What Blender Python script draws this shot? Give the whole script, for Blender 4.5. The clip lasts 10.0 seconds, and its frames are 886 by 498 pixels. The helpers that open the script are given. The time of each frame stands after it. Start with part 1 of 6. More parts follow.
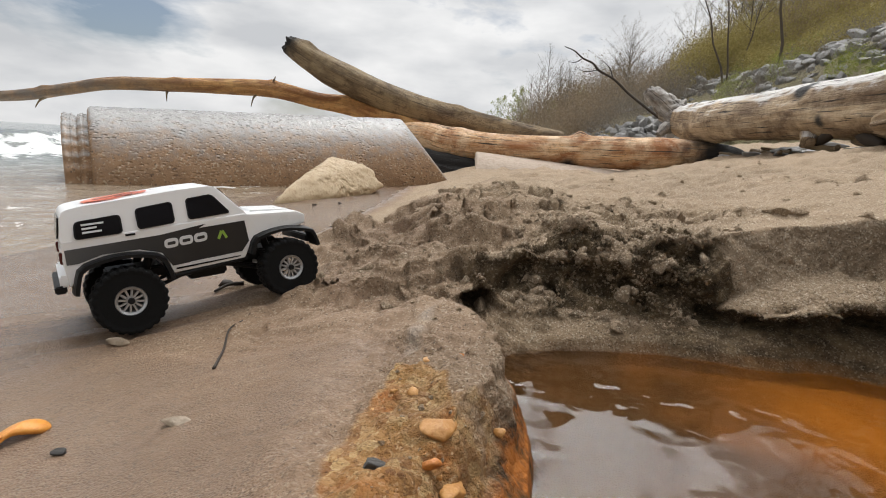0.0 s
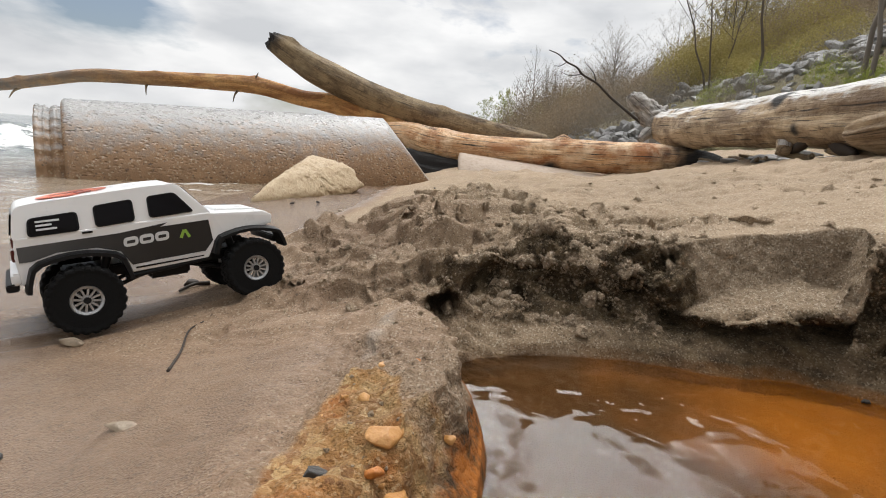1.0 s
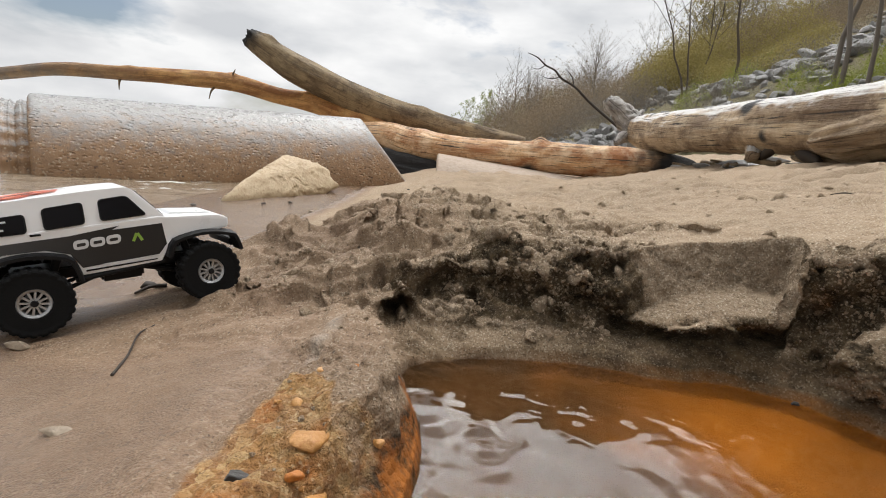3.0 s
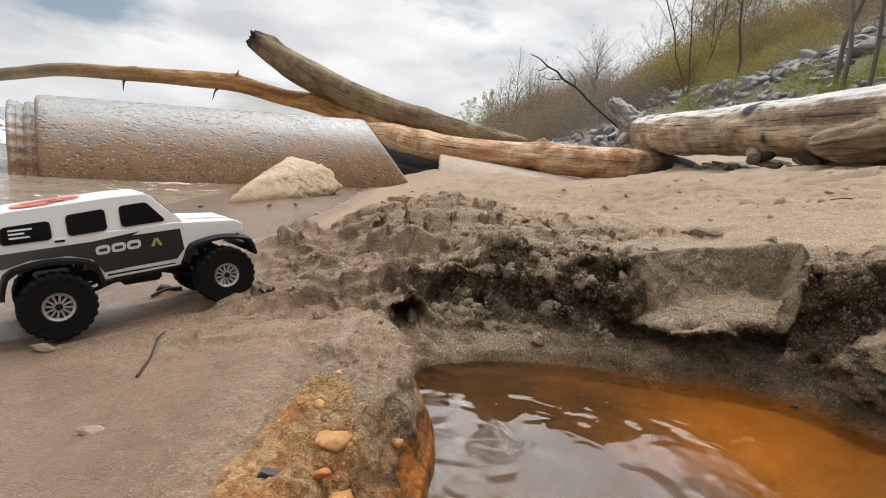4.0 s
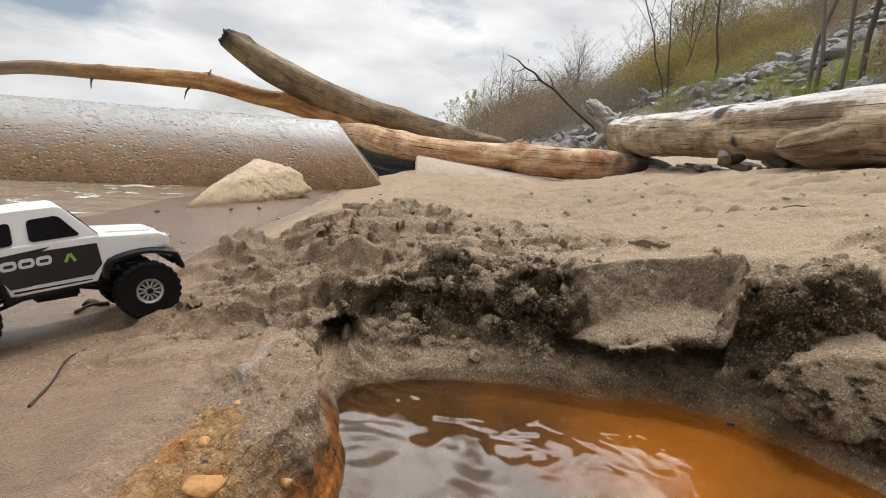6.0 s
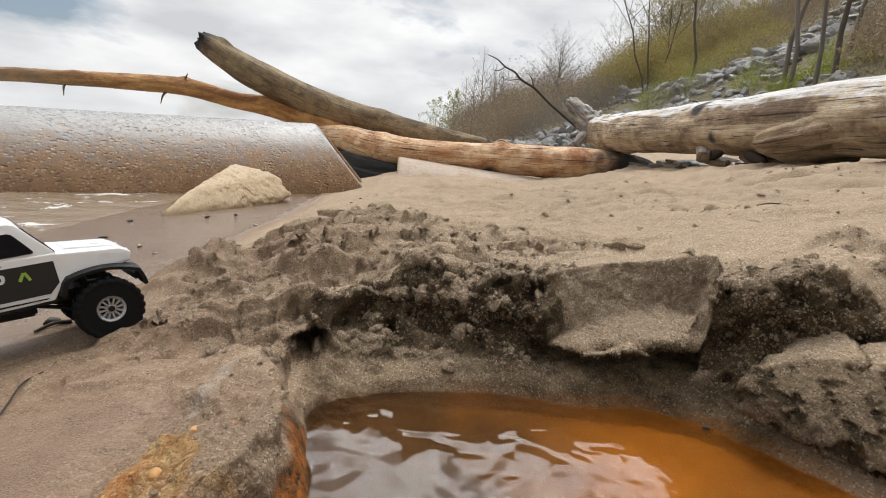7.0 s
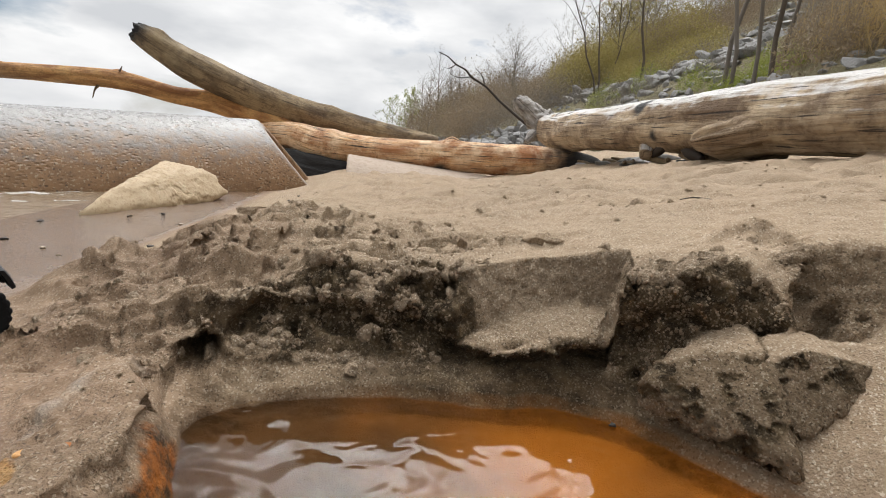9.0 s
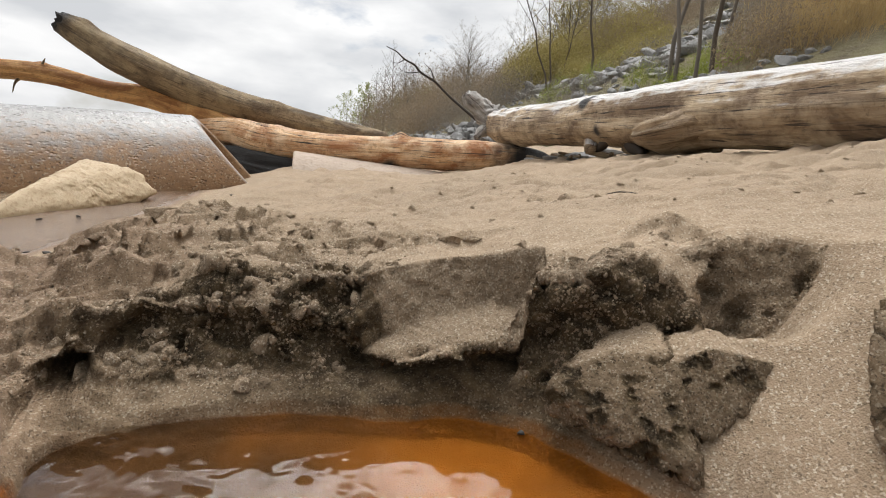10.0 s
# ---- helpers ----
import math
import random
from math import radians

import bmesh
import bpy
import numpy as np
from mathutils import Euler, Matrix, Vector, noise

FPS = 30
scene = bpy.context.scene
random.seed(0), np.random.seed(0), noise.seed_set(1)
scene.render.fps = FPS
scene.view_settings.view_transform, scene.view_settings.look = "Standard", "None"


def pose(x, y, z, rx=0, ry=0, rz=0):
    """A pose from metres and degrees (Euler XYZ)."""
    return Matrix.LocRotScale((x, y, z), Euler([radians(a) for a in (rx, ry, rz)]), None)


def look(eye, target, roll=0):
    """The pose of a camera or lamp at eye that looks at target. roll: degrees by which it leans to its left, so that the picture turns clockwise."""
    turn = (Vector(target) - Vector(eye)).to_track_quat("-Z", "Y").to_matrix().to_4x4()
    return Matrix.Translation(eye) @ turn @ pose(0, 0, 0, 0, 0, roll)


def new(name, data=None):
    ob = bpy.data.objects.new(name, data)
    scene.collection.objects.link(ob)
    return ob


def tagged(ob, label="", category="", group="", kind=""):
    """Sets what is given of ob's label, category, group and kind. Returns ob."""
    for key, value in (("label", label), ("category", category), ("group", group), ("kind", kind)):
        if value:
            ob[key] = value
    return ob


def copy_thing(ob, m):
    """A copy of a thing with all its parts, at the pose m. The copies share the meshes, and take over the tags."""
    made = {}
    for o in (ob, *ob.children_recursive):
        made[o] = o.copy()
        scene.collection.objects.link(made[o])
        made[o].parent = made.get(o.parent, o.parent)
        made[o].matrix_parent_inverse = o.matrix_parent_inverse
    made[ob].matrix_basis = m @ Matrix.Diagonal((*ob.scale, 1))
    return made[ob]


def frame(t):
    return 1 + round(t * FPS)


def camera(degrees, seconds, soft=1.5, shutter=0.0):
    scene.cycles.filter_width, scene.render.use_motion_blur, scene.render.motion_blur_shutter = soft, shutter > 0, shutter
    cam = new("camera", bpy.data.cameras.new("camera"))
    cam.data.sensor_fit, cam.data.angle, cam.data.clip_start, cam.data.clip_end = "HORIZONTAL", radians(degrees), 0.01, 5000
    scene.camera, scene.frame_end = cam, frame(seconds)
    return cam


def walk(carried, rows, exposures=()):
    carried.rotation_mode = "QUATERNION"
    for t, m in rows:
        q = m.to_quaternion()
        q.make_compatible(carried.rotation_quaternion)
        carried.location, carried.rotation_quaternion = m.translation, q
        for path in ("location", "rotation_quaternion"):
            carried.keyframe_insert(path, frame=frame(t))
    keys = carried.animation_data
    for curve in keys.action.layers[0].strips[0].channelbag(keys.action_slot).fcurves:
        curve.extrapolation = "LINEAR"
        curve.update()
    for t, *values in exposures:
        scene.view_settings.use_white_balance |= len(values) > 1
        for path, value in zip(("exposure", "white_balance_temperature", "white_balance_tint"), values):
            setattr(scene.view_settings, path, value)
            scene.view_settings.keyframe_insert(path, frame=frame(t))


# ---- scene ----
import itertools

cam = camera(80.3, 10.0, soft=1.0)
PATH = [
    (0, (0.038, 0.024, 0.166), (-0.012, 1.987, -0.213), 3.4),
    (0.5, (0.04, 0.03, 0.166), (0.013, 1.994, -0.21), 4.1),
    (1, (0.053, 0.027, 0.169), (0.063, 1.991, -0.205), 4.6),
    (1.5, (0.068, 0.021, 0.173), (0.109, 1.986, -0.199), 5.1),
    (2, (0.074, 0.021, 0.178), (0.128, 1.985, -0.194), 5.2),
    (2.5, (0.081, 0.023, 0.177), (0.162, 1.987, -0.192), 5.4),
    (4, (0.069, 0.006, 0.185), (0.146, 1.97, -0.185), 5.6),
    (4.5, (0.084, 0.015, 0.189), (0.161, 1.979, -0.182), 5.6),
    (5, (0.102, 0.021, 0.191), (0.204, 1.984, -0.177), 5.8),
    (5.5, (0.109, 0.021, 0.194), (0.232, 1.983, -0.173), 6.0),
    (7, (0.128, 0.032, 0.207), (0.319, 1.99, -0.155), 4.7),
    (7.5, (0.138, 0.035, 0.204), (0.378, 1.987, -0.156), 4.7),
    (8, (0.151, 0.041, 0.202), (0.422, 1.989, -0.156), 4.9),
    (8.5, (0.168, 0.048, 0.203), (0.477, 1.992, -0.153), 4.9),
    (9, (0.179, 0.049, 0.205), (0.525, 1.987, -0.15), 4.8),
    (9.5, (0.196, 0.052, 0.211), (0.568, 1.985, -0.143), 4.6),
    (10, (0.231, 0.068, 0.208), (0.732, 1.971, -0.149), 4.4),
]
walk(cam, [(t, look(eye, target, roll)) for t, eye, target, roll in PATH], ((0.0, -0.12), (0.5, -0.06), (1.5, 0.0), (7.0, 0.0), (10.0, 0.05)))

# ---- world, sun, exposure ----
world = bpy.data.worlds.new("sky")
scene.world = world
world.use_nodes = True
wt = world.node_tree
wt.nodes.clear()
w_out = wt.nodes.new("ShaderNodeOutputWorld")
w_bg = wt.nodes.new("ShaderNodeBackground")
w_sky = wt.nodes.new("ShaderNodeTexSky")
w_sky.sky_type = "NISHITA"
w_sky.sun_disc = False
SUN_AZ, SUN_EL = radians(4), radians(61)      # azimuth from +y towards +x
w_sky.sun_elevation = SUN_EL
w_sky.sun_rotation = SUN_AZ
w_sky.air_density, w_sky.dust_density, w_sky.ozone_density = 1.0, 2.0, 1.0
SKY = 0.079
w_tc = wt.nodes.new("ShaderNodeTexCoord")
w_map = wt.nodes.new("ShaderNodeMapping")
w_map.inputs["Scale"].default_value = (1.5, 1.5, 4.2)
w_map.inputs["Location"].default_value = (0.35, 0.2, 0.1)
w_n1 = wt.nodes.new("ShaderNodeTexNoise")
w_n1.inputs["Scale"].default_value = 1.7
w_n1.inputs["Detail"].default_value = 7
w_n1.inputs["Roughness"].default_value = 0.55
w_n1.inputs["Distortion"].default_value = 0.3
w_r1 = wt.nodes.new("ShaderNodeValToRGB")
w_r1.color_ramp.elements[0].position, w_r1.color_ramp.elements[1].position = 0.28, 0.42
w_n2 = wt.nodes.new("ShaderNodeTexNoise")
w_n2.inputs["Scale"].default_value = 2.4
w_n2.inputs["Detail"].default_value = 6
w_r2 = wt.nodes.new("ShaderNodeValToRGB")
w_r2.color_ramp.elements[0].position, w_r2.color_ramp.elements[1].position = 0.36, 0.62
w_r2.color_ramp.elements[0].color = (7.6, 7.8, 8.1, 1)
w_r2.color_ramp.elements[1].color = (11.4, 11.4, 11.4, 1)
w_mix = wt.nodes.new("ShaderNodeMix")
w_mix.data_type = "RGBA"
wt.links.new(w_tc.outputs["Generated"], w_map.inputs["Vector"])
wt.links.new(w_map.outputs[0], w_n1.inputs["Vector"])
wt.links.new(w_map.outputs[0], w_n2.inputs["Vector"])


def w_math(op, a, b):
    n = wt.nodes.new("ShaderNodeMath")
    n.operation = op
    for k, v in enumerate((a, b)):
        if hasattr(v, "is_linked"):
            wt.links.new(v, n.inputs[k])
        else:
            n.inputs[k].default_value = v
    return n.outputs[0]


def w_lobe(az, el, power):
    """A soft round lobe about a direction of the sky."""
    n = wt.nodes.new("ShaderNodeVectorMath")
    n.operation = "DOT_PRODUCT"
    wt.links.new(w_tc.outputs["Generated"], n.inputs[0])
    n.inputs[1].default_value = (math.sin(az) * math.cos(el), math.cos(az) * math.cos(el), math.sin(el))
    return w_math("POWER", w_math("MAXIMUM", n.outputs["Value"], 0.0), power)


# clouds glow round the veiled sun, and break open to blue towards the sea
w_halo = wt.nodes.new("ShaderNodeMapRange")
w_halo.interpolation_type = "SMOOTHSTEP"
w_halo.inputs["From Min"].default_value, w_halo.inputs["From Max"].default_value = math.cos(radians(48)), math.cos(radians(12))
w_halo.inputs["To Max"].default_value = 6.5
wt.links.new(w_lobe(SUN_AZ, SUN_EL, 1.0), w_halo.inputs["Value"])
w_n3 = wt.nodes.new("ShaderNodeTexNoise")
w_n3.inputs["Scale"].default_value, w_n3.inputs["Detail"].default_value = 5.5, 4
wt.links.new(w_tc.outputs["Generated"], w_n3.inputs["Vector"])
w_veil = wt.nodes.new("ShaderNodeMapRange")
w_veil.interpolation_type = "SMOOTHSTEP"
w_veil.inputs["From Min"].default_value, w_veil.inputs["From Max"].default_value = 0.45, 0.56
w_veil.inputs["To Min"].default_value, w_veil.inputs["To Max"].default_value = 0.08, 1.45
wt.links.new(w_n3.outputs["Fac"], w_veil.inputs["Value"])
w_glow = w_math("ADD", w_math("MULTIPLY", w_halo.outputs[0], w_veil.outputs[0]), w_math("ADD", w_math("MULTIPLY", w_lobe(SUN_AZ, SUN_EL, 1.0), 0.30), 0.90))
w_open = w_math("SUBTRACT", w_n1.outputs["Fac"], w_math("MULTIPLY", w_lobe(radians(-33), radians(14), 70.0), 0.27))
wt.links.new(w_open, w_r1.inputs[0])
wt.links.new(w_n2.outputs["Fac"], w_r2.inputs[0])
wt.links.new(w_r1.outputs[0], w_mix.inputs["Factor"])
wt.links.new(w_sky.outputs[0], w_mix.inputs["A"])
w_lit = wt.nodes.new("ShaderNodeVectorMath")
w_lit.operation = "SCALE"
wt.links.new(w_r2.outputs[0], w_lit.inputs[0])
wt.links.new(w_glow, w_lit.inputs["Scale"])
wt.links.new(w_lit.outputs[0], w_mix.inputs["B"])
wt.links.new(w_mix.outputs["Result"], w_bg.inputs["Color"])
w_bg.inputs["Strength"].default_value = SKY
wt.links.new(w_bg.outputs[0], w_out.inputs["Surface"])

sun_data = bpy.data.lights.new("sun", "SUN")
sun_data.energy, sun_data.angle, sun_data.color = 0.6, radians(5), (1.0, 0.95, 0.87)
sun = new("sun", sun_data)
sun_from = Vector((math.sin(SUN_AZ) * math.cos(SUN_EL), math.cos(SUN_AZ) * math.cos(SUN_EL), math.sin(SUN_EL)))
sun.matrix_world = look(sun_from * 30, (0, 0, 0))


# ---- noise and shape helpers ----
PERM = np.random.RandomState(7).permutation(512)
GRAD = np.random.RandomState(8).normal(size=(512, 3))
GRAD /= np.linalg.norm(GRAD, axis=1)[:, None]


def pn(x, y, z=0.0, seed=0):
    """Gradient noise, about -0.7 to 0.7."""
    x, y, z = np.broadcast_arrays(np.asarray(x, float), np.asarray(y, float), np.asarray(z, float) + 17.3 * seed)
    xi, yi, zi = np.floor(x).astype(int), np.floor(y).astype(int), np.floor(z).astype(int)
    xf, yf, zf = x - xi, y - yi, z - zi
    fx, fy, fz = (f * f * f * (f * (f * 6 - 15) + 10) for f in (xf, yf, zf))
    tot = 0
    for dx in (0, 1):
        for dy in (0, 1):
            for dz in (0, 1):
                g = GRAD[PERM[(PERM[(PERM[(xi + dx) % 512] + yi + dy) % 512] + zi + dz) % 512]]
                d = g[..., 0] * (xf - dx) + g[..., 1] * (yf - dy) + g[..., 2] * (zf - dz)
                tot = tot + d * (fx if dx else 1 - fx) * (fy if dy else 1 - fy) * (fz if dz else 1 - fz)
    return tot


def fbm(x, y, z=0.0, octaves=4, seed=0, gain=0.5):
    tot, a, f = 0, 1.0, 1.0
    for k in range(octaves):
        tot = tot + a * pn(x * f, y * f, np.asarray(z) * f, seed + k)
        a, f = a * gain, f * 2.03
    return tot


def billow(x, y, z=0.0, octaves=4, seed=0, gain=0.5):
    tot, a, f = 0, 1.0, 1.0
    for k in range(octaves):
        tot = tot + a * (np.abs(pn(x * f, y * f, np.asarray(z) * f, seed + k)) * 2.2 - 0.5)
        a, f = a * gain, f * 2.03
    return tot


def sstep(a, b, x):
    k = np.clip((x - a) / (b - a), 0, 1)
    return k * k * (3 - 2 * k)


def poly_distance(px, py, pts):
    """Signed distance to a closed outline, negative inside."""
    best, inside = np.full(np.shape(px), 1e9), np.zeros(np.shape(px), bool)
    for (ax, ay), (bx, by) in zip(pts, pts[1:] + pts[:1]):
        ex, ey = bx - ax, by - ay
        k = np.clip(((px - ax) * ex + (py - ay) * ey) / (ex * ex + ey * ey), 0, 1)
        best = np.minimum(best, (px - ax - k * ex) ** 2 + (py - ay - k * ey) ** 2)
        if ay != by:
            inside ^= ((ay > py) != (by > py)) & (px < ex * (py - ay) / ey + ax)
    best = np.sqrt(best)
    return np.where(inside, -best, best)


def line_distance(px, py, pts):
    best = np.full(np.shape(px), 1e9)
    for (ax, ay), (bx, by) in zip(pts, pts[1:]):
        ex, ey = bx - ax, by - ay
        k = np.clip(((px - ax) * ex + (py - ay) * ey) / (ex * ex + ey * ey), 0, 1)
        best = np.minimum(best, (px - ax - k * ex) ** 2 + (py - ay - k * ey) ** 2)
    return np.sqrt(best)


def mesh_object(name, verts, faces, material=None, parent=None, smooth=True, uv=None, label=""):
    me = bpy.data.meshes.new(name)
    me.from_pydata(np.asarray(verts, float).tolist() if not isinstance(verts, list) else verts, [], faces if isinstance(faces, list) else faces.tolist())
    if uv is not None:
        layer = me.uv_layers.new(name="grain")
        loops = np.empty(len(me.loops), int)
        me.loops.foreach_get("vertex_index", loops)
        layer.data.foreach_set("uv", np.asarray(uv, float)[loops].ravel())
    if smooth:
        me.polygons.foreach_set("use_smooth", np.ones(len(me.polygons), bool))
    if material:
        me.materials.append(material)
    me.update()
    ob = new(name, me)
    ob.parent = parent
    if label:
        ob["label"] = label
    return ob


def part(name, bm, material, parent, label="", smooth=False):
    me = bpy.data.meshes.new(name)
    bmesh.ops.recalc_face_normals(bm, faces=bm.faces)
    for f in bm.faces:
        f.smooth = smooth
    bm.to_mesh(me)
    bm.free()
    me.materials.append(material)
    ob = new(name, me)
    ob.parent = parent
    if label:
        ob["label"] = label
    return ob


def spline(pts, n):
    """A smooth line of n points through the given ones, with all their columns."""
    p = np.asarray(pts, float)
    p = np.vstack([2 * p[0] - p[1], p, 2 * p[-1] - p[-2]])
    out = []
    for s in np.linspace(0, len(pts) - 1, n):
        i = min(int(s), len(pts) - 2)
        k = s - i
        a, b, c, d = p[i], p[i + 1], p[i + 2], p[i + 3]
        out.append(0.5 * (2 * b + (c - a) * k + (2 * a - 5 * b + 4 * c - d) * k * k + (3 * b - a - 3 * c + d) * k ** 3))
    return np.array(out)


def tube(rows, sides, n, bump=None):
    """Vertices, faces and grain coordinates of a closed tube along rows of (x, y, z, radius). bump(angle, along): factor on the radius."""
    c = spline(rows, n)
    pos, rad = c[:, :3], np.maximum(c[:, 3], 1e-4)
    tan = np.gradient(pos, axis=0)
    tan /= np.linalg.norm(tan, axis=1)[:, None]
    along = np.concatenate([[0], np.cumsum(np.linalg.norm(np.diff(pos, axis=0), axis=1))])
    up = np.array([0.0, 0.0, 1.0]) if abs(tan[0, 2]) < 0.9 else np.array([1.0, 0, 0])
    side = np.cross(tan[0], up)
    side /= np.linalg.norm(side)
    ang = np.arange(sides) * 2 * np.pi / sides
    verts, uv = [], []
    for i in range(n):
        side = side - tan[i] * (side @ tan[i])
        side /= np.linalg.norm(side)
        b = np.cross(side, tan[i])
        k = np.ones(sides) if bump is None else bump(ang, along[i])
        verts.append(pos[i] + (rad[i] * k)[:, None] * (np.cos(ang)[:, None] * side + np.sin(ang)[:, None] * b))
        uv.append(np.stack([ang / (2 * np.pi), np.full(sides, along[i])], 1))
    verts, uv = np.vstack(verts + [pos[:1], pos[-1:]]), np.vstack(uv + [[[0.5, 0]], [[0.5, along[-1]]]])
    faces = []
    for i in range(n - 1):
        for j in range(sides):
            a, b = i * sides + j, i * sides + (j + 1) % sides
            faces.append((a, b, b + sides, a + sides))
    e0, e1, m = n * sides, n * sides + 1, (n - 1) * sides
    faces += [(e0, (j + 1) % sides, j) for j in range(sides)] + [(e1, m + j, m + (j + 1) % sides) for j in range(sides)]
    return verts, faces, uv


# ---- materials ----
class Mat:
    """A node material being put together."""

    def __init__(self, name):
        self.m = bpy.data.materials.new(name)
        self.m.use_nodes = True
        self.t = self.m.node_tree
        self.t.nodes.clear()
        self.out = self.t.nodes.new("ShaderNodeOutputMaterial")
        self.bsdf = self.t.nodes.new("ShaderNodeBsdfPrincipled")
        self.t.links.new(self.bsdf.outputs[0], self.out.inputs["Surface"])
        self.co = self.t.nodes.new("ShaderNodeTexCoord")

    def put(self, socket, value):
        if hasattr(value, "is_linked"):
            self.t.links.new(value, socket)
        elif isinstance(value, (tuple, list)) and socket.type == "RGBA":
            socket.default_value = (*value[:3], 1)
        else:
            socket.default_value = value

    def coord(self, kind="Object", scale=(1, 1, 1)):
        n = self.t.nodes.new("ShaderNodeMapping")
        n.inputs["Scale"].default_value = scale
        self.t.links.new(self.co.outputs[kind], n.inputs[0])
        return n.outputs[0]

    def noise(self, scale, detail=4, rough=0.55, vec=None, distort=0.0):
        n = self.t.nodes.new("ShaderNodeTexNoise")
        n.inputs["Scale"].default_value, n.inputs["Detail"].default_value = scale, detail
        n.inputs["Roughness"].default_value, n.inputs["Distortion"].default_value = rough, distort
        self.put(n.inputs["Vector"], vec if vec is not None else self.co.outputs["Object"])
        return n.outputs["Fac"]

    def cells(self, scale, vec=None, feature="F1", output="Distance", randomness=1.0):
        n = self.t.nodes.new("ShaderNodeTexVoronoi")
        n.feature = feature
        n.inputs["Scale"].default_value = scale
        n.inputs["Randomness"].default_value = randomness
        self.put(n.inputs["Vector"], vec if vec is not None else self.co.outputs["Object"])
        return n.outputs[output]

    def ramp(self, fac, *stops):
        n = self.t.nodes.new("ShaderNodeValToRGB")
        e = n.color_ramp.elements
        while len(e) < len(stops):
            e.new(0.5)
        for el, (p, c) in zip(e, stops):
            el.position = p
            el.color = (c, c, c, 1) if isinstance(c, (int, float)) else (*c, 1)
        self.put(n.inputs[0], fac)
        return n.outputs[0]

    def mix(self, fac, a, b, blend="MIX"):
        n = self.t.nodes.new("ShaderNodeMix")
        n.data_type, n.blend_type = "RGBA", blend
        self.put(n.inputs["Factor"], fac)
        self.put(n.inputs["A"], a)
        self.put(n.inputs["B"], b)
        return n.outputs["Result"]

    def math(self, op, a, b=0.0):
        n = self.t.nodes.new("ShaderNodeMath")
        n.operation = op
        self.put(n.inputs[0], a)
        self.put(n.inputs[1], b)
        return n.outputs[0]

    def attr(self, name):
        n = self.t.nodes.new("ShaderNodeAttribute")
        n.attribute_name = name
        return n.outputs["Fac"]

    def random(self):
        return self.t.nodes.new("ShaderNodeObjectInfo").outputs["Random"]

    def bump(self, height, distance, strength=1.0, under=None):
        n = self.t.nodes.new("ShaderNodeBump")
        n.inputs["Distance"].default_value = distance
        self.put(n.inputs["Strength"], strength)
        self.put(n.inputs["Height"], height)
        if under is not None:
            self.put(n.inputs["Normal"], under)
        return n.outputs[0]

    def set(self, color=None, rough=None, metal=None, normal=None, **more):
        for key, v in (("Base Color", color), ("Roughness", rough), ("Metallic", metal), ("Normal", normal), *((k.replace("_", " "), v) for k, v in more.items())):
            if v is not None:
                self.put(self.bsdf.inputs[key], v)
        return self.m


